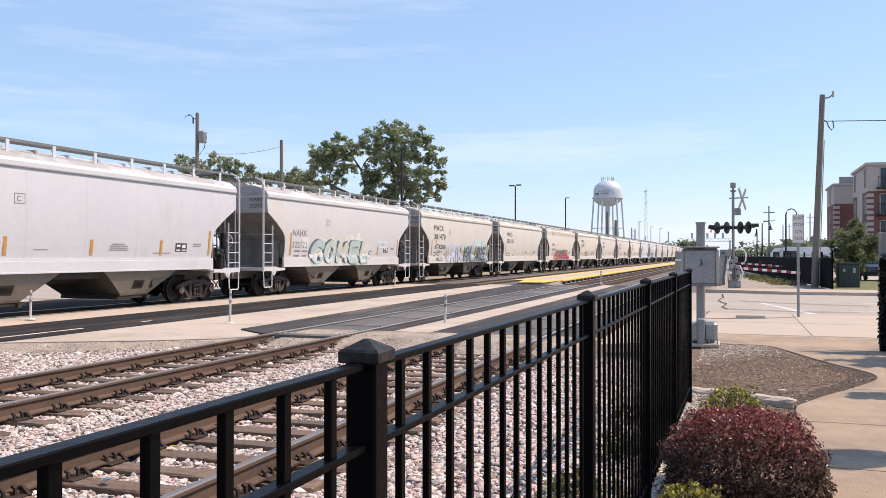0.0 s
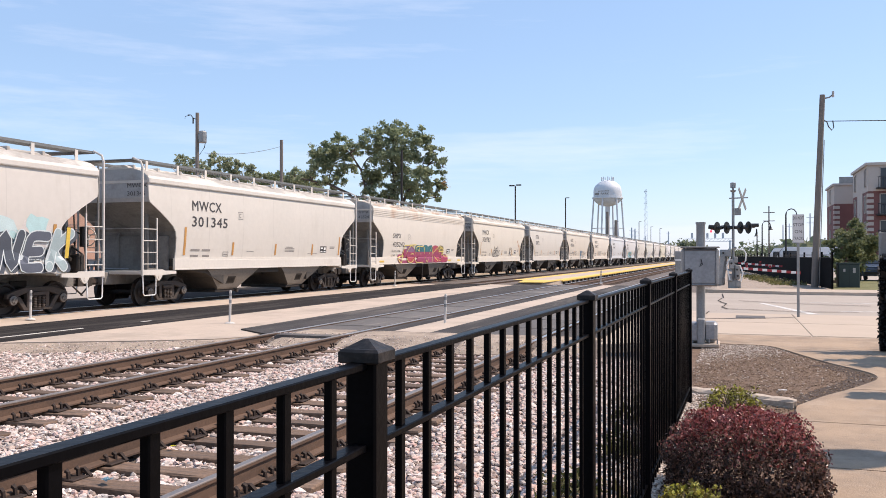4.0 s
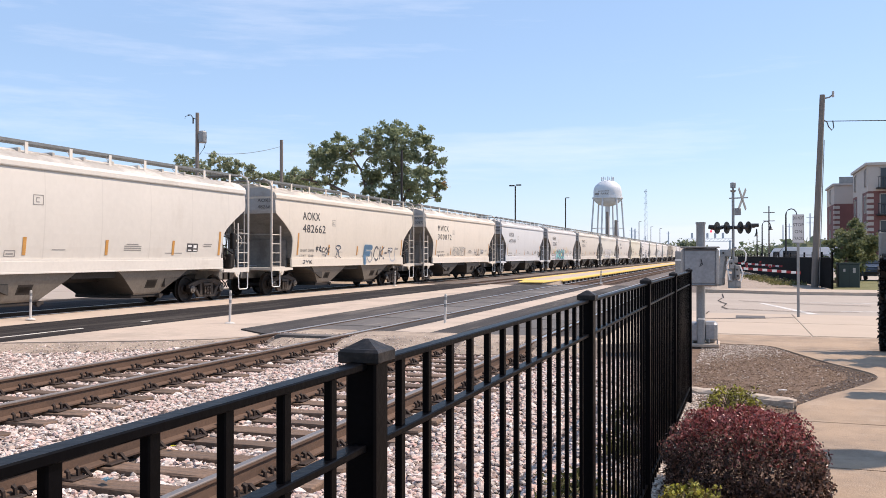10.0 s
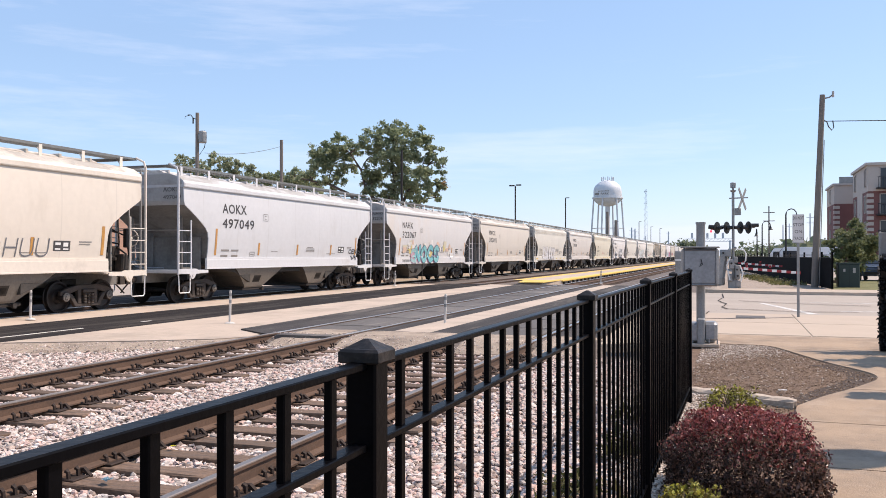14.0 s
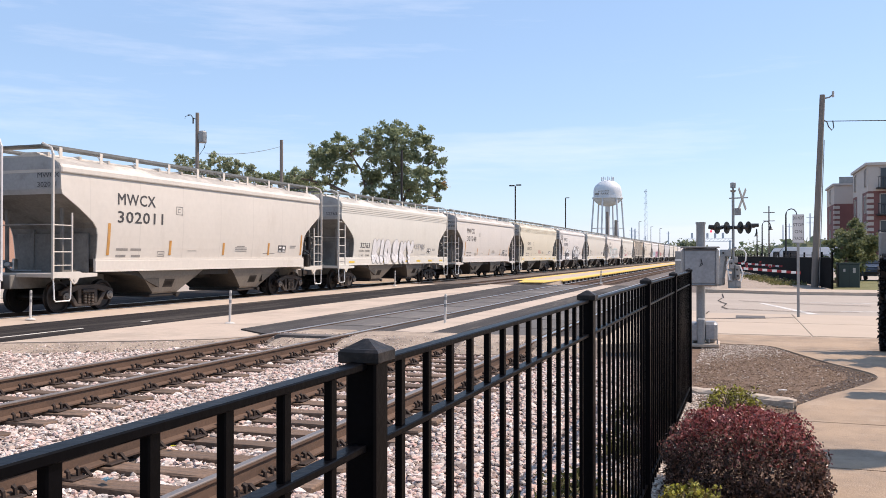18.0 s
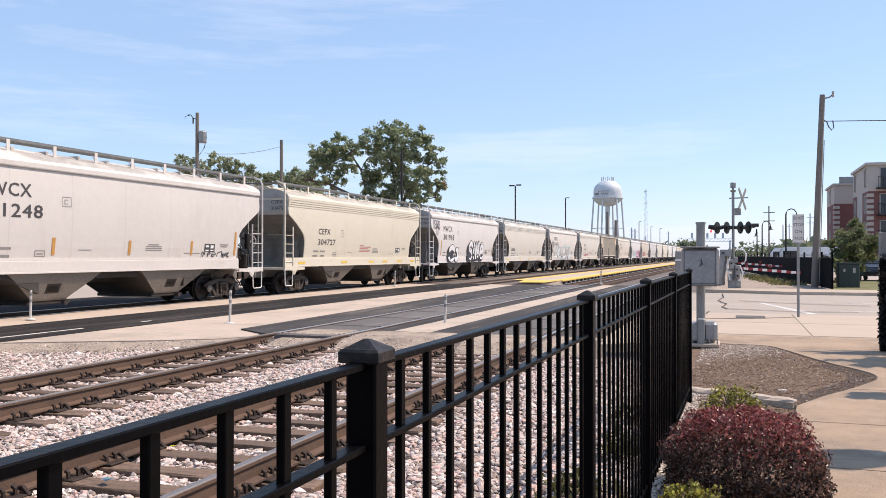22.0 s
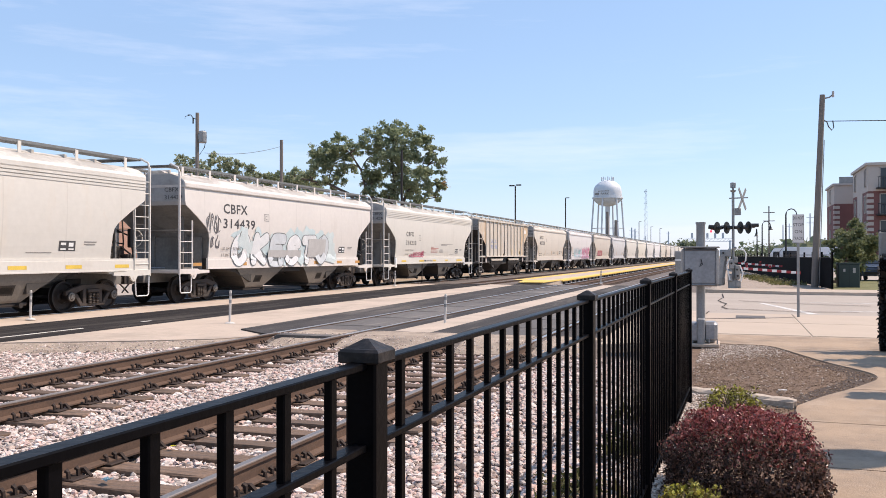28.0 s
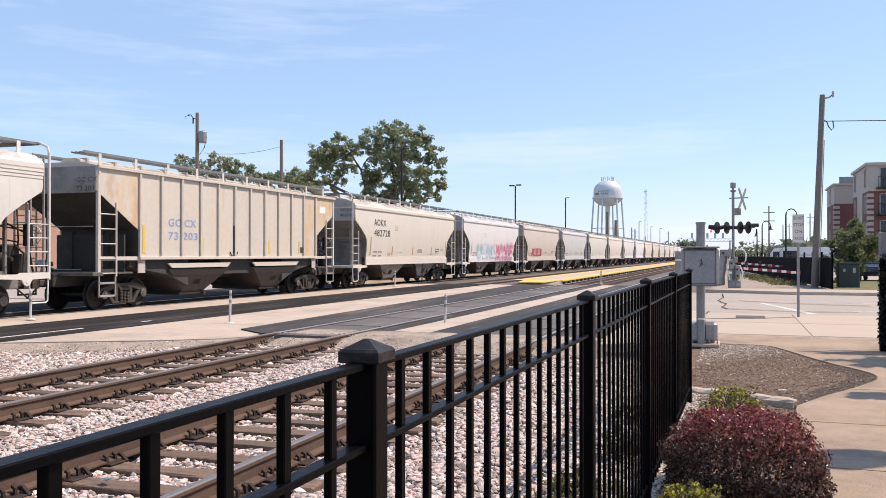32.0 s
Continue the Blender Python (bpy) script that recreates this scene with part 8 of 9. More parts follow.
    for z in (8.0, 9.3):
        part("chord", box(B(), x0 - 1, x1 + 1, -0.12, 0.12, z, z + 0.16), M["farblue"], b)
    for k in range(13):
        x = x0 + (x1 - x0) * k / 12
        part("lattice", ring_tube(B(), [(x, 0, 8.1), (x + (x1 - x0) / 12, 0, 9.4)], 0.07, 4), M["farblue"], b)
    for k in range(5):
        x = x0 + (x1 - x0) * (0.12 + 0.18 * k)
        part("signal_head", box(B(), x - 0.5, x + 0.5, -0.2, 0.2, 9.6, 12.2, 0.1), M["farblue"], b)


make_poles()


# ---- water tower and mast ----
def make_water_tower():
    x, y = -51.97, 370.0
    t = thing("water_tower", x, y, 0, "pale blue water tower on tapered steel legs", "water tower")
    r = 6.0
    zr = 26.44
    ztop = 33.96
    zb = 22.55
    prof = [(0.4, zb)] + [(r * math.sin(a), zr - (zr - zb) * math.cos(a)) for a in (0.35, 0.7, 1.05, 1.3)] + [(r, zr - 0.2), (r, zr + 2.6)]
    prof += [(r * math.cos(a), zr + 2.6 + (ztop - zr - 2.6) * math.sin(a)) for a in (0.25, 0.5, 0.8, 1.1, 1.35)] + [(0.3, ztop)]
    part("tank", revolve(B(), prof, 36), M["tower"], t, smooth=True)
    part("balcony", revolve(B(), [(r, zr - 0.5), (r + 0.55, zr - 0.5), (r + 0.55, zr + 0.05), (r + 0.45, zr + 0.05), (r, zr - 0.3)], 36), M["tower"], t)
    part("riser", ring_tube(B(), [(0, 0, -0.3), (0, 0, zb + 0.2)], 1.0, 14), M["tower"], t)
    for k in range(6):
        a = k * math.pi / 3 + 0.3
        part("leg", ring_tube(B(), [(r * 1.28 * math.cos(a), r * 1.28 * math.sin(a), -0.3), (r * 0.98 * math.cos(a), r * 0.98 * math.sin(a), zr)], 0.36, 8), M["tower"], t)
        b = a + math.pi / 3
        q = 1.14
        part("strut", ring_tube(B(), [(r * q * math.cos(a), r * q * math.sin(a), zr * 0.5), (r * q * math.cos(b), r * q * math.sin(b), zr * 0.5)], 0.13, 6), M["tower"], t)
    for k in range(9):
        a = k * 0.7
        part("antenna", box(B(), 2.6 * math.cos(a) - 0.18, 2.6 * math.cos(a) + 0.18, 2.6 * math.sin(a) - 0.1, 2.6 * math.sin(a) + 0.1, ztop - 0.7, ztop + 1.3), M["tower"], t)
    # words round the tank; the upper row and the first word cannot be read
    for z, a0, n, h in ((zr + 2.45, -2.10, 8, 0.18), (zr + 1.35, -2.42, 4, 0.42)):
        for k in range(n):
            a = a0 + k * 0.105
            p = Vector(((r + 0.02) * math.cos(a), (r + 0.02) * math.sin(a), z))
            part("lettering_bar", box(B(), -0.03, 0.03, -0.22, 0.22, -h, h), M["greystencil"], t, m=Matrix.Translation(p) @ pose(0, 0, 0, 0, 0, math.degrees(a)))
    me = letters("PARK", 1.25, M["greystencil"], "lettering", 0.012)
    for v in me.vertices:
        a = -1.93 + v.co.x * 1.15 / r
        v.co = Vector(((r + 0.05) * math.cos(a), (r + 0.05) * math.sin(a), zr + 0.92 + v.co.y))
    put("lettering", me, None, t)


def lattice_mast():
    h = 33.45
    m = thing("radio_mast", -40.83, 420, 0, "hazy lattice radio mast far away", "mast")
    for k in range(3):
        a = k * 2.094
        part("leg", ring_tube(B(), [(1.0 * math.cos(a), 1.0 * math.sin(a), -0.3), (0.4 * math.cos(a), 0.4 * math.sin(a), h)], 0.06, 5), M["farblue"], m)
    for k in range(24):
        z0, z1 = h * k / 24, h * (k + 1) / 24
        part("lattice", ring_tube(B(), [(-0.8 if k % 2 else 0.8, -0.5, z0), (0.8 if k % 2 else -0.8, -0.5, z1)], 0.05, 4), M["farblue"], m)
    for z in (h - 1.0, h * 0.80):
        part("antenna_ring", ring_tube(B(), [(-0.8, 0, z), (0.8, 0, z)], 0.2, 6), M["farblue"], m)


make_water_tower()
lattice_mast()


# ---- buildings ----
def window(parent, x, y, z, w, h, face):
    """A framed window. face "y" looks towards -Y, "x" towards -X, "x2" towards +X."""
    bm, gm = B(), B()
    f = 0.09
    for a0, a1, b0, b1 in ((-w / 2, w / 2, -h / 2, -h / 2 + f), (-w / 2, w / 2, h / 2 - f, h / 2), (-w / 2, -w / 2 + f, -h / 2, h / 2), (w / 2 - f, w / 2, -h / 2, h / 2), (-0.03, 0.03, -h / 2, h / 2)):
        box(bm, a0, a1, -0.10, 0.02, b0, b1)
    box(gm, -w / 2 + f, w / 2 - f, -0.05, 0.02, -h / 2 + f, h / 2 - f)
    m = pose(x, y, z, 0, 0, {"y": 0, "x": -90, "x2": 90}[face])
    o = part("window", bm, M["quoin"], parent, m=m)
    part("pane", gm, M["glass"], o)


def make_apartments():
    t = thing("apartment_building", 0, 0, 0, "four-storey red brick and beige stucco apartment building", "building")
    x1, y1, z1 = 13.25, 100.00, 11.19
    yb = 111.92
    st = z1 * 0.245
    part("wall", box(B(), x1, x1 + 26, y1, yb, -0.3, z1 - st), M["brick"], t)
    part("upper_wall", box(B(), x1 - 0.02, x1 + 26, y1 - 0.02, yb, z1 - st, z1), M["stucco"], t)
    part("cornice", box(B(), x1 - 0.25, x1 + 26, y1 - 0.25, yb + 0.2, z1, z1 + 0.28), M["quoin"], t)
    part("pilaster", box(B(), x1 - 0.12, x1, y1 + (yb - y1) * 0.30, y1 + (yb - y1) * 0.62, -0.3, z1 - st), M["stucco"], t)
    for k in range(14):
        zz = (z1 - st) * k / 14
        part("quoin", box(B(), x1 - 0.06, x1 + 0.55, y1 - 0.06, y1 + 0.6, zz, zz + (z1 - st) / 14 * 0.6), M["quoin"], t)
    fl = z1 / 4
    for k in range(4):
        zc = fl * (k + 0.55)
        for q in (0.14, 0.82):
            window(t, x1, y1 + (yb - y1) * q, zc, 1.3, 1.9, "x")
        b = part("balcony", box(B(), x1 + 0.75, x1 + 5.5, y1 - 1.3, y1 - 0.02, fl * k + 0.25, fl * k + 0.42), M["black"], t)
        for j in range(17):
            part("baluster", box(B(), x1 + 0.80 + j * 0.29, x1 + 0.84 + j * 0.29, y1 - 1.28, y1 - 1.24, fl * k + 0.42, fl * k + 1.42), M["black"], b)
        part("handrail", box(B(), x1 + 0.75, x1 + 5.5, y1 - 1.3, y1 - 1.22, fl * k + 1.42, fl * k + 1.5), M["black"], b)
        window(t, x1 + 1.9, y1, fl * k + 1.5, 1.6, 2.2, "y")
        window(t, x1 + 4.3, y1, fl * k + 1.5, 1.6, 2.2, "y")
        window(t, x1 + 9.0, y1, zc, 1.5, 1.9, "y")
    y2 = yb + 4
    x2 = 11.60
    z2 = 10.32
    y3 = y2 + 9
    s2 = z2 * 0.22
    part("wall", box(B(), x2, x1 + 20, y2, y3, -0.3, z2 - s2), M["brick"], t)
    part("upper_wall", box(B(), x2 - 0.02, x1 + 20, y2 - 0.02, y3, z2 - s2, z2), M["stucco"], t)
    part("cornice", box(B(), x2 - 0.2, x1 + 20, y2 - 0.2, y3 + 0.2, z2, z2 + 0.25), M["quoin"], t)
    part("roof_rail", box(B(), x2 + 0.6, x1 + 6, y2 + 0.5, y2 + 0.55, z2 + 0.25, z2 + 1.1), M["galv"], t)
    for k in range(13):
        zz = (z2 - s2) * k / 13
        part("quoin", box(B(), x2 - 0.06, x2 + 0.6, y2 - 0.06, y2 + 0.6, zz, zz + (z2 - s2) / 13 * 0.6), M["quoin"], t)
    for k in range(4):
        window(t, x2, (y2 + y3) / 2, z2 / 4 * (k + 0.55), 1.2, 1.8, "x")


def make_brick_hall():
    t = thing("brick_building", 0, 0, 0, "low orange brick building beyond the train", "building")
    part("wall", box(B(), -62, -46, 26, 63.5, -0.3, 5.2), M["brick_orange"], t)
    part("roof", box(B(), -62.3, -45.7, 25.7, 63.8, 5.2, 5.5), M["quoin"], t)
    for k in range(1):
        window(t, -46, 28.5 + k * 3.9, 2.0, 1.3, 1.8, "x2")


make_apartments()
make_brick_hall()


# ---- things beside the street ----
def make_dark_fence():
    f = thing("screened_fence", 4.42, 45.2, 0, "black fence with wind screen along the gravel strip", "fence", "", 4.5)
    post = finish("post", box(B(), -0.045, 0.045, -0.045, 0.045, -0.3, 1.86, 0.005))
    y = 0.0
    for k in range(24):
        p = put("post", post, M["fenceblack"], f, pose(0, y, 0))
        if k < 23:
            part("screen", box(B(), -0.052, -0.047, 0.0, 2.80, 0.08, 1.55), M["screen"], f, m=pose(0, y, 0))
            part("rail", box(B(), -0.02, 0.02, 0.04, 2.76, 1.68, 1.72), M["fenceblack"], f, m=pose(0, y, 0))
            part("rail", box(B(), -0.02, 0.02, 0.04, 2.76, 1.55, 1.59), M["fenceblack"], f, m=pose(0, y, 0))
        y += 2.8


def make_green_cabinet():
    x0, x1 = 4.93, 5.92
    z = 1.20
    c = thing("utility_cabinet", (x0 + x1) / 2, 47.5, 0.05, "dark green electrical cabinet on the grass", "cabinet")
    w = (x1 - x0) / 2
    part("case", box(B(), -w, w, 0, 1.0, 0, z, 0.03), M["green"], c)
    part("lid", box(B(), -w - 0.03, w + 0.03, -0.03, 1.03, z, z + 0.05, 0.01), M["green"], c)
    part("door_seam", box(B(), -0.01, 0.01, -0.006, 0.0, 0.08, z - 0.06), M["black"], c)
    part("warning_plate", box(B(), w * 0.35, w * 0.6, -0.008, -0.002, z - 0.45, z - 0.2), M["quoin"], c)
    part("warning_plate", box(B(), -w * 0.55, -w * 0.35, -0.008, -0.002, z - 0.4, z - 0.25), M["quoin"], c)


def make_car_body(name, x, y, rz, material, label, category, van=False):
    c = thing(name, x, y, 0.02, label, category, "", rz)
    L, W = (2.9, 1.0) if van else (2.3, 0.92)
    if van:
        side = [(-L, 0.35), (-L, 1.9), (-L + 0.25, 2.35), (L - 1.2, 2.4), (L - 0.55, 1.35), (L, 1.05), (L, 0.35)]
    else:
        side = [(-L, 0.4), (-L, 0.95), (-L + 0.25, 1.05), (-L + 0.75, 1.58), (0.55, 1.62), (1.25, 1.08), (L - 0.15, 0.92), (L, 0.7), (L, 0.35)]
    bm = prism(B(), side, -W, W, "x")
    bmesh.ops.bevel(bm, geom=bm.edges[:], offset=0.07, segments=2, affect="EDGES")
    part("body", bm, material, c)
    for s in (-1, 1):
        for yy in (-L * 0.62, L * 0.62):
            wl = part("wheel", revolve(B(), [(0.1, -0.1), (0.3, -0.11), (0.34, -0.06), (0.34, 0.08), (0.3, 0.11), (0.1, 0.1)], 18, "x"), M["tyre"], c, m=pose(s * (W - 0.06), yy, 0.34))
            part("rim", revolve(B(), [(0.02, -0.125), (0.2, -0.12), (0.22, 0.12), (0.02, 0.125)], 14, "x"), M["galv"], wl)
        if van:
            part("side_window", box(B(), s * (W + 0.004) - 0.006, s * (W + 0.004) + 0.006, 0.6, L - 1.15, 1.45, 2.05, 0.004), M["glass"], c)
        else:
            part("side_window", box(B(), s * (W + 0.004) - 0.006, s * (W + 0.004) + 0.006, -1.4, 0.6, 1.1, 1.48, 0.004), M["glass"], c)
        part("headlight", box(B(), s * 0.7 - 0.18, s * 0.7 + 0.18, L - 0.06, L + 0.015, 0.68 if not van else 0.9, 0.82 if not van else 1.05, 0.02), M["quoin"], c)
    if van:
        part("windscreen", prism(B(), [(L - 1.14, 2.3), (L - 0.56, 1.42), (L - 0.53, 1.44), (L - 1.11, 2.32)], -0.85, 0.85, "x"), M["glass"], c)
    else:
        part("windscreen", prism(B(), [(0.62, 1.58), (1.22, 1.12), (1.25, 1.14), (0.65, 1.6)], -0.75, 0.75, "x"), M["glass"], c)
        part("rear_window", prism(B(), [(-L + 0.30, 1.1), (-L + 0.74, 1.54), (-L + 0.70, 1.56), (-L + 0.27, 1.12)], -0.75, 0.75, "x"), M["glass"], c)
    part("grille", box(B(), -0.45, 0.45, L - 0.04, L + 0.012, 0.45, 0.62, 0.01), M["black"], c)


make_dark_fence()
make_green_cabinet()
make_car_body("parked_car", 8.73, 62, 165, M["cardark"], "dark grey blue parked car behind the grass", "car")
make_car_body("white_van", 5.68, 80, 85, M["carwhite"], "white van parked behind the dark fence", "van", True)
make_car_body("white_van", 5.57, 97, 85, M["carwhite"], "white van parked further behind the dark fence", "van", True)


# ---- trees and shrubs ----
def make_tree(name, label, base, lobes, leaf, density, material, trunk_r, seed, clumps=15):
    """A tree: tapered trunk, a few crooked limbs, branches from the limbs to each lobe, and a crown of leaf clumps with gaps."""
    rng = np.random.default_rng(seed)
    rnd = random.Random(seed)
    t = thing(name, base[0], base[1], base[2], label, "tree")
    lo = [Vector(l[:3]) - Vector(base) for l in lobes]
    zmin = min(v.z - l[3] for v, l in zip(lo, lobes))
    cen = sum(lo, Vector()) / len(lo)
    fork = Vector((cen.x * 0.2, cen.y * 0.2, max(zmin * 0.7, cen.z * 0.25)))
    part("trunk", ring_tube(B(), [(0, 0, -0.3), fork * 0.5 + Vector((0.1, 0, 0)), fork], [trunk_r * 1.3, trunk_r, trunk_r * 0.85], 9), M["bark"], t)
    # limbs reach for lobes far from each other
    heads = [max(lo, key=lambda v: v.z)]
    while len(heads) < max(3, len(lo) // 6):
        heads.append(max(lo, key=lambda v: min((v - h).length for h in heads)))

    def crooked(a, b, bend, n=5):
        pts = []
        for k in range(n + 1):
            u = k / n
            sag = math.sin(math.pi * u) * bend
            j = 0.0 if k in (0, n) else bend * 0.35
            pts.append(a.lerp(b, u) + Vector((rnd.uniform(-j, j), rnd.uniform(-j, j), sag + rnd.uniform(-j, j))))
        return pts
    bm = B()
    limbs = []
    for h in heads:
        pts = crooked(fork, h, (h - fork).length * 0.10)
        ring_tube(bm, pts, [trunk_r * (0.62 - 0.52 * k / 5) for k in range(6)], 7)
        limbs += pts[2:]
    for v in lo:
        s = min(limbs, key=lambda p: (p - v).length + max(0.0, p.z - v.z) * 0.8)
        if (s - v).length > 0.2:
            ring_tube(bm, crooked(s, v, (v - s).length * 0.12, 4), [trunk_r * (0.26 - 0.20 * k / 4) for k in range(5)], 5)
        for _ in range(4):
            d = Vector((rnd.uniform(-1, 1), rnd.uniform(-1, 1), rnd.uniform(-0.4, 1))).normalized()
            ring_tube(bm, [v, v + d * 0.8], [trunk_r * 0.09, trunk_r * 0.03], 4)
    tagged(part("branching", bm, M["bark"], t), "", "", "", "stuff")
    pts = []
    for v, l in zip(lo, lobes):
        r = l[3]
        for _ in range(max(6, int(clumps * r))):
            d = rng.normal(0, 1, 3)
            d /= np.linalg.norm(d)
            c = np.array(v) + d * r * rng.uniform(0.45, 1.08)
            k = int(density * r * rng.uniform(0.5, 1.2))
            pts.append(c + rng.normal(0, 1, (k, 3)) * r * np.array((0.17, 0.17, 0.12)))
    pts = np.concatenate(pts)
    put("crown", leaves_mesh("crown", pts, leaf, material, rng, 0.25, 1.3), None, t)
    return t


OAK = [(-33.34, 75.00, 8.93, 0.87), (-30.42, 75.00, 9.81, 0.96), (-28.42, 75.00, 6.83, 0.95), (-31.00, 75.00, 7.05, 0.86), (-32.75, 75.00, 7.08, 0.76), (-26.18, 75.00, 8.10, 0.68), (-29.73, 75.00, 8.46, 0.96), (-25.90, 75.00, 8.35, 0.52),
       (-37.52, 74.00, 12.02, 1.09), (-36.32, 75.00, 12.63, 1.09), (-35.47, 76.00, 12.17, 0.88), (-37.94, 74.00, 10.51, 1.09), (-36.92, 75.00, 10.68, 1.32), (-35.89, 76.00, 10.64, 0.99), (-37.15, 74.00, 9.29, 0.87),
       (-36.32, 75.00, 9.02, 0.88), (-39.71, 76.00, 11.61, 0.56), (-40.69, 74.00, 9.39, 0.55), (-39.99, 75.00, 9.13, 0.67), (-39.27, 76.00, 8.63, 0.56), (-32.60, 74.00, 12.72, 1.07), (-31.58, 75.00, 13.72, 1.07),
       (-30.48, 76.00, 14.13, 0.87), (-28.33, 74.00, 13.06, 1.15), (-27.47, 75.00, 12.10, 1.06), (-26.70, 76.00, 11.12, 0.96), (-25.45, 74.00, 9.82, 0.62), (-30.42, 75.00, 12.38, 1.39), (-32.89, 76.00, 11.74, 1.09),
       (-30.59, 74.00, 10.78, 1.27), (-28.99, 75.00, 11.10, 1.28), (-27.94, 76.00, 10.47, 0.86), (-33.48, 74.00, 12.07, 0.53), (-32.75, 75.00, 9.89, 0.86), (-32.59, 76.00, 8.89, 0.98), (-32.60, 74.00, 7.92, 0.75),
       (-31.29, 75.00, 7.80, 0.75), (-29.96, 76.00, 9.25, 1.08), (-27.49, 74.00, 8.68, 1.04), (-26.74, 75.00, 9.27, 0.63), (-29.38, 76.00, 7.83, 1.08), (-26.93, 74.00, 7.42, 0.83), (-30.42, 75.00, 7.94, 0.75),
       (-26.81, 76.00, 7.13, 0.53), (-33.47, 74.00, 7.14, 0.64), (-36.92, 75.00, 7.83, 0.66)]
OAK = [(x, y, z if z < 9 else 9 + (z - 9) * 0.92, r) for x, y, z, r in OAK]
oak = make_tree("oak_tree", "large spreading oak with dense dark green crown", (-31.00, 75.00, 0.0), OAK, 0.155, 72, M["oak"], 0.34, 21)
rng0 = np.random.default_rng(33)
put("turning_leaves", leaves_mesh("turning_leaves", np.array((-25.57, 75.00, 8.14)) - np.array(oak.location) + rng0.normal(0, 0.22, (60, 3)), 0.18, M["oakrust"], rng0), None, oak, None, "brown turning leaves")
make_tree("maple_tree", "bushy green tree behind the train", (-62.60, 88.00, 0.0), [(-63.68, 88.00, 13.23, 0.89), (-61.83, 88.00, 12.76, 1.09), (-59.05, 88.00, 13.07, 1.02), (-59.55, 87.00, 11.37, 1.08), (-57.25, 88.00, 12.73, 0.88), (-56.08, 88.00, 12.15, 0.94), (-58.41, 88.00, 11.15, 1.08), (-54.39, 88.00, 11.83, 0.80), (-63.19, 88.00, 11.57, 1.17), (-61.26, 88.00, 10.55, 1.23), (-56.70, 88.00, 10.83, 1.21), (-54.39, 88.00, 10.63, 1.20), (-59.04, 88.00, 9.81, 1.22), (-53.17, 88.00, 11.13, 0.60)], 0.24, 25, M["hedge"], 0.3, 22)
make_tree("maple_tree", "low green tree behind the train", (-50.23, 90.00, 0.0), [(-53.29, 90.00, 11.04, 0.68), (-51.76, 90.00, 11.13, 0.94), (-49.49, 90.00, 10.92, 1.07), (-47.62, 90.00, 10.60, 1.20), (-50.62, 90.00, 10.15, 1.21), (-48.73, 90.00, 9.83, 1.20), (-52.91, 90.00, 9.81, 1.08), (-46.87, 90.00, 9.12, 1.19), (-54.06, 90.00, 10.24, 0.68), (-50.24, 90.00, 8.87, 1.21)], 0.24, 27, M["oak"], 0.3, 23)
make_tree("street_tree", "rounded olive green tree beside the car park", (6.91, 58.00, 0.0), [(6.91, 58.00, 3.08, 0.90), (6.22, 58.00, 2.46, 0.77), (7.64, 58.00, 2.52, 0.83), (6.42, 57.00, 1.59, 0.96), (7.48, 58.00, 1.59, 0.90), (5.96, 58.00, 1.34, 0.63), (8.24, 59.00, 1.83, 0.49), (6.79, 57.00, 2.10, 0.89), (7.11, 58.00, 3.57, 0.49)], 0.10, 250, M["maple"], 0.14, 24)
make_tree("street_tree", "thin green bush beside the green cabinet", (5.36, 50.00, 0.0), [(5.27, 50.00, 1.15, 0.42), (5.19, 50.00, 0.60, 0.39), (5.41, 50.00, 0.25, 0.30)], 0.10, 150, M["maple"], 0.05, 25)


make_tree("street_tree", "small shade tree beside the walkway", (4.6, 16.4, 0.0), [(3.9, 15.9, 2.6, 0.50), (4.5, 16.2, 2.9, 0.55), (5.1, 16.5, 2.6, 0.55), (4.2, 16.6, 3.4, 0.5), (4.9, 16.0, 3.5, 0.5)], 0.08, 260, M["maple"], 0.07, 26)
make_tree("street_tree", "slender young tree beside the walkway", (3.6, 12.6, 0.0), [(3.05, 12.3, 2.2, 0.28), (3.45, 12.5, 2.45, 0.32), (3.8, 12.7, 2.3, 0.32), (3.6, 12.5, 2.9, 0.3)], 0.07, 260, M["maple"], 0.05, 27)


def make_far_woods():
    rng = np.random.default_rng(41)
    pts = []
    for x, y, r in ((-27, 380, 3.0), (-22, 385, 4.0), (-17, 380, 3.4)):
        pts.append(np.array((x, y, r * 1.15)) + rng.normal(0, 1, (500, 3)) * np.array((r * 0.55, r * 0.4, r * 0.42)))
    for k in range(70):
        x, y = 0 + k * 2.6 + rng.uniform(-1, 1), 430 + rng.uniform(-30, 60)
        r = rng.uniform(2.5, 5.0)
        pts.append(np.array((x, y, r * 0.9)) + rng.normal(0, 1, (110, 3)) * np.array((r * 0.7, r * 0.5, r * 0.42)))
    for k in range(26):
        x, y = 7 + k * 1.5 + rng.uniform(-1, 1), 150 + rng.uniform(-15, 25)
        r = rng.uniform(1.0, 1.9)
        pts.append(np.array((x, y, r * 0.9 + 0.6)) + rng.normal(0, 1, (140, 3)) * np.array((r * 0.7, r * 0.5, r * 0.42)))
    for k in range(90):
        x, y = -330 + k * 3.3 + rng.uniform(-1, 1), 460 + rng.uniform(-30, 60)
        r = rng.uniform(3.0, 5.0)
        pts.append(np.array((x, y, r * 0.9)) + rng.normal(0, 1, (90, 3)) * np.array((r * 0.7, r * 0.5, r * 0.42)))
    tagged(put("far_woods", leaves_mesh("far_woods", np.concatenate(pts), 1.0, M["farwood"], rng), None), "hazy green treeline in the distance", "trees", "", "stuff")


make_far_woods()


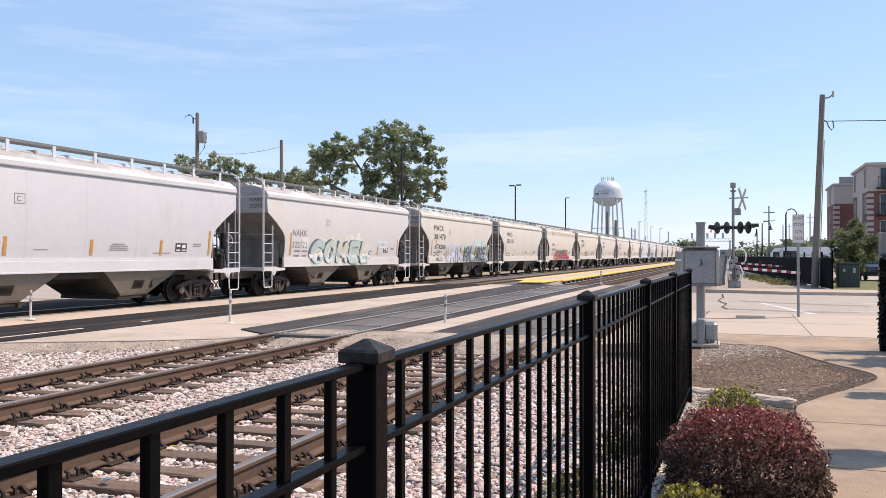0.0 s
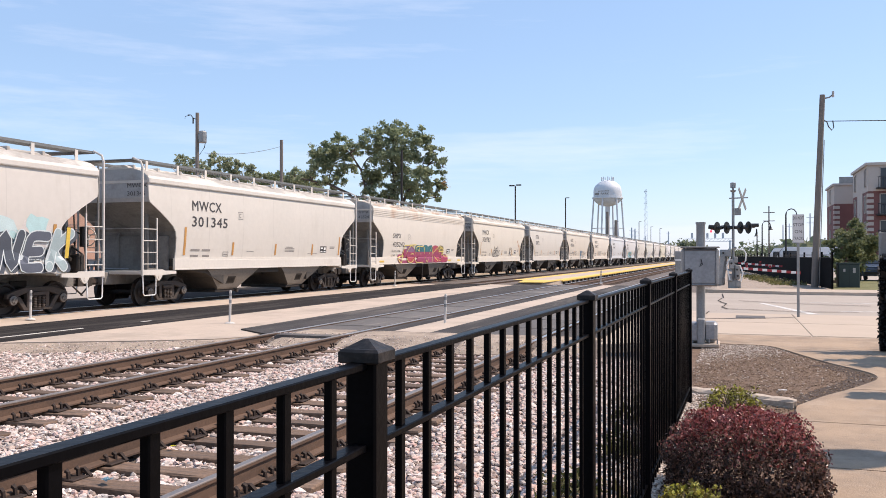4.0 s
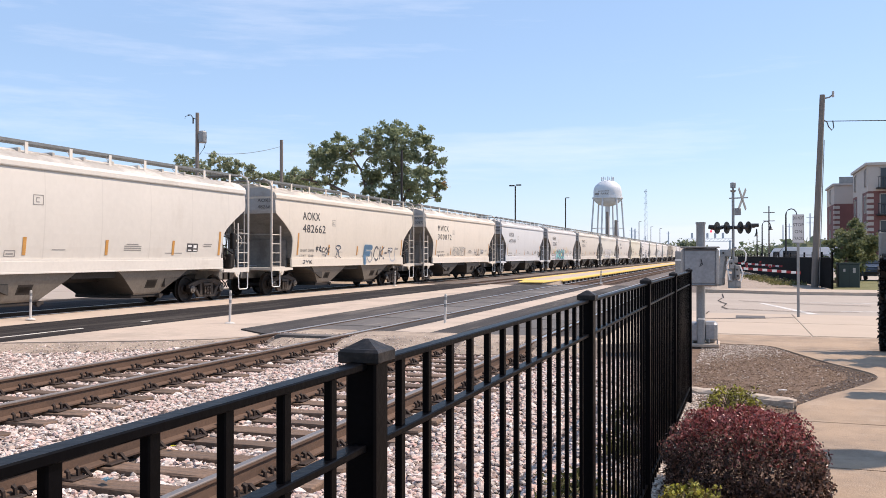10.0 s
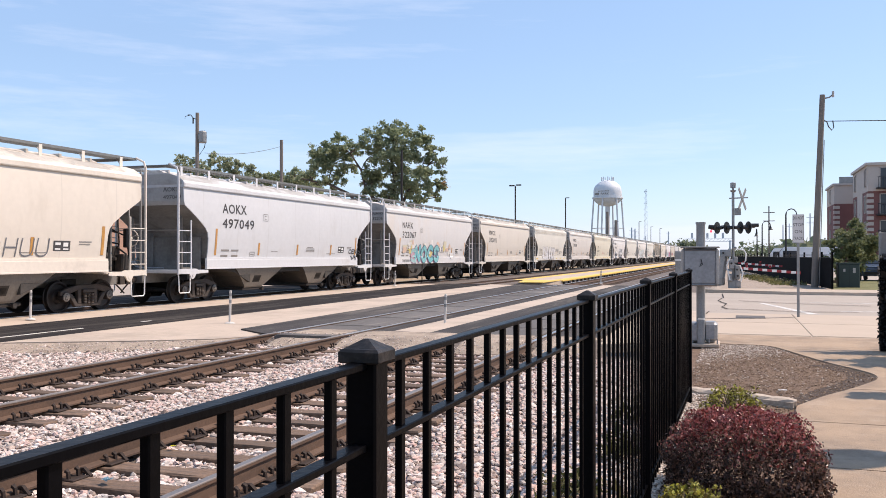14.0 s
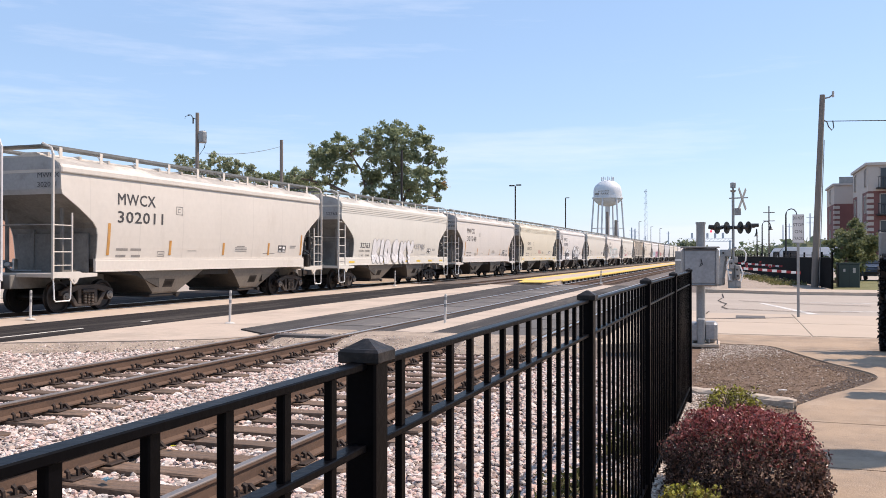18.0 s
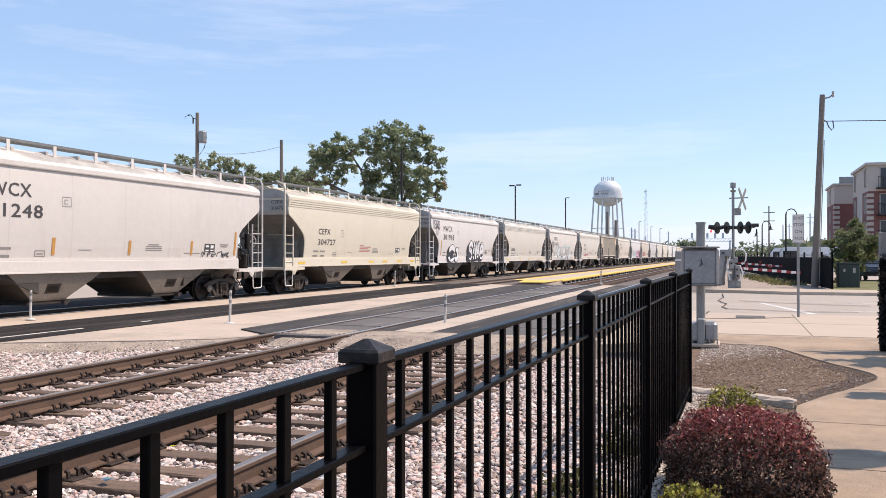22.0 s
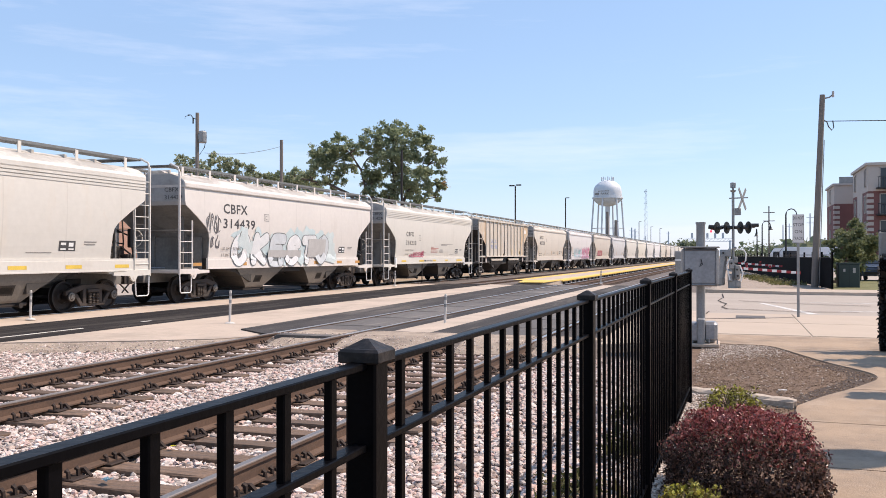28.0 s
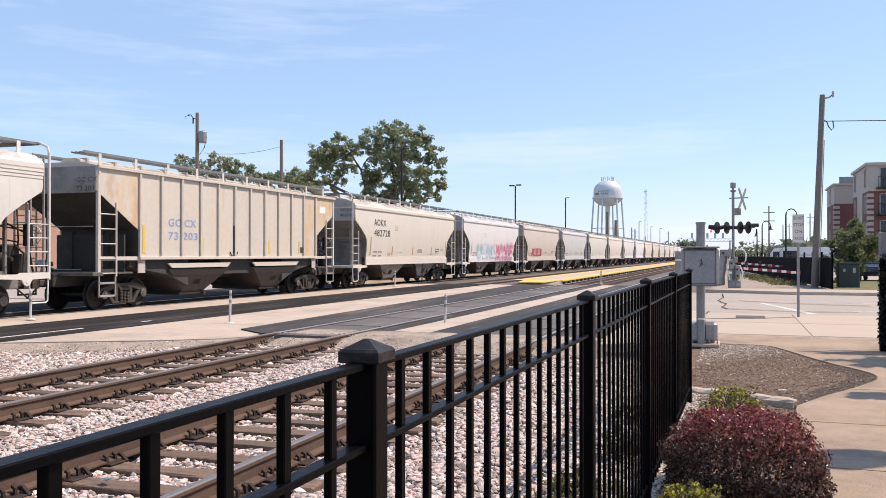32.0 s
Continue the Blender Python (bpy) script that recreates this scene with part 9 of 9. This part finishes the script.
def make_shrub(name, label, x, y, rx, ry, h, n, leaf, material, seed, low=None, shape=0.75, uneven=0.10):
    """A rounded shrub: stems from the ground and a shell of small leaves with an uneven outline."""
    rng = np.random.default_rng(seed)
    s = thing(name, x, y, -0.03, label, "shrub")
    bm = B()
    for k in range(16):
        a, q = rng.uniform(0, 6.28), rng.uniform(0.3, 0.85)
        ring_tube(bm, [(0.05 * math.cos(a), 0.05 * math.sin(a), 0), (rx * q * 0.6 * math.cos(a), ry * q * 0.6 * math.sin(a), h * 0.5), (rx * q * math.cos(a), ry * q * math.sin(a), h * (1.0 - 0.4 * q))], [0.007, 0.005, 0.002], 5)
    tagged(part("stem_mass", bm, M["bark"], s), "", "", "", "stuff")
    d = rng.normal(0, 1, (n, 3))
    d[:, 2] = np.abs(d[:, 2]) * 1.0 - 0.25
    d /= np.linalg.norm(d, axis=1)[:, None]
    lump = np.array([1 + uneven * noise.noise(Vector(v) * 3.0) + 0.10 * noise.noise(Vector(v) * 8.0) for v in d])
    rr = (1 - np.abs(rng.normal(0, 0.13, n))) * lump
    # flat-topped, full-sided outline
    sup = (np.abs(d[:, 0]) ** 2.6 + np.abs(d[:, 1]) ** 2.6 + np.abs(d[:, 2]) ** 2.6) ** (-1 / 2.6)
    c = d * (rr * sup)[:, None] * np.array((rx, ry, h * shape)) + np.array((0, 0, h * (1 - shape)))
    c = c[c[:, 2] > 0.0]
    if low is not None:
        # Leaves low on the shrub take the shade-darkened colour.
        topside = c[:, 2] > h * (0.72 + rng.normal(0, 0.16, len(c)))
        put("lower_foliage", leaves_mesh("lower_foliage", c[~topside], leaf, low, rng, 0.35, 1.5), None, s, None, "bronze green lower leaves, darkened for shade")
        c = c[topside]
    put("foliage", leaves_mesh("foliage", c, leaf, material, rng, 0.35, 1.5), None, s)
    return s


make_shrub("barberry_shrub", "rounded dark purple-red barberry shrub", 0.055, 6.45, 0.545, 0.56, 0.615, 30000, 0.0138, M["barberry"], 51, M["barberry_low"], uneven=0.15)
make_shrub("spirea_shrub", "low lime green shrub behind the barberry", -0.02, 9.35, 0.27, 0.22, 0.34, 2000, 0.022, M["spirea"], 52, shape=0.9, uneven=0.45)
make_shrub("spirea_shrub", "lime green shrub in the mulch bed", -0.27, 5.65, 0.21, 0.17, 0.25, 2200, 0.021, M["spirea"], 53, shape=0.9, uneven=0.35)


def make_weeds():
    rng = np.random.default_rng(61)
    for x, y, r, h, n in ((-1.1, 6.2, 0.25, 0.16, 160), (-0.95, 7.4, 0.2, 0.2, 140), (-1.3, 5.4, 0.3, 0.14, 160), (-1.0, 9.0, 0.22, 0.25, 120), (-0.9, 4.9, 0.2, 0.18, 120)):
        w = thing("weed_tuft", x, y, -0.06, "yellow green weed growing in the ballast by the fence", "weed", "weeds along the fence")
        c = rng.normal(0, 1, (n, 3)) * np.array((r * 0.5, r * 0.5, h * 0.3)) + np.array((0, 0, h * 0.5))
        put("leaves", leaves_mesh("leaves", c, 0.035, M["weed"], rng, 0.3, 2.2), None, w)
        bm = B()
        for k in range(5):
            a = k * 1.3
            ring_tube(bm, [(0, 0, -0.03), (r * 0.5 * math.cos(a), r * 0.5 * math.sin(a), h)], 0.004, 4)
        tagged(part("stem_mass", bm, M["weed"], w), kind="stuff")
    for k in range(5):
        x, y = 2.9 - k * 0.35 + rng.uniform(-0.5, 0.3), 52 + k * 4.0
        w = thing("grass_tuft", x, y, 0.03, "green grass patch on the gravel strip", "grass", "grass patches by the dark fence")
        c = rng.normal(0, 1, (260, 3)) * np.array((0.5, 0.9, 0.05)) + np.array((0, 0, 0.08))
        tagged(put("grass_blade_mat", leaves_mesh("grass_blades", c, 0.10, M["weed"], rng, 0.1, 2.0), None, w), kind="stuff")


def make_litter():
    def scrap(name, label, x, y, z, s, material, seed):
        rng = random.Random(seed)
        bm = B()
        n = 4
        vs = [[bm.verts.new((s * (i / n - 0.5), s * 0.7 * (j / n - 0.5), rng.uniform(0, s * 0.18))) for i in range(n + 1)] for j in range(n + 1)]
        for j in range(n):
            for i in range(n):
                bm.faces.new((vs[j][i], vs[j][i + 1], vs[j + 1][i + 1], vs[j + 1][i]))
        bmesh.ops.solidify(bm, geom=bm.faces[:], thickness=0.002)
        o = part(name, bm, material)
        o.matrix_basis = pose(x, y, z, 0, 0, rng.uniform(0, 180))
        tagged(o, label, "litter")
    scrap("paper_scrap", "small yellow paper scrap between the ties", -4.77, 6.47, -0.02, 0.05, graf((0.75, 0.70, 0.05)), 1)
    scrap("plastic_scrap", "crumpled pale blue plastic scrap in the ballast", -4.53, 5.34, -0.02, 0.09, graf((0.25, 0.42, 0.50)), 2)
    scrap("paper_scrap", "white paper scrap on the mulch bed", 0.55, 11.42, 0.01, 0.10, graf((0.75, 0.74, 0.72)), 3)


def make_shadow_column():
    # Unseen column with a wide head, added only to cast a walkway shadow.
    t = thing("lamp_column", 3.75, 9.55, 0, "dark column out of view, added to shade the walkway", "lamp post")
    part("column", ring_tube(B(), [(0, 0, -0.1), (0, 0, 0.9), (0, 0, 1.0), (0, 0, 3.9)], [0.2, 0.18, 0.15, 0.14], 14), M["black"], t)
    part("lantern", revolve(B(), [(0.06, 3.9), (0.30, 4.0), (0.36, 4.5), (0.30, 4.6), (0.05, 4.85)], 10), M["black"], t)


make_weeds()
make_litter()
make_shadow_column()


motions()
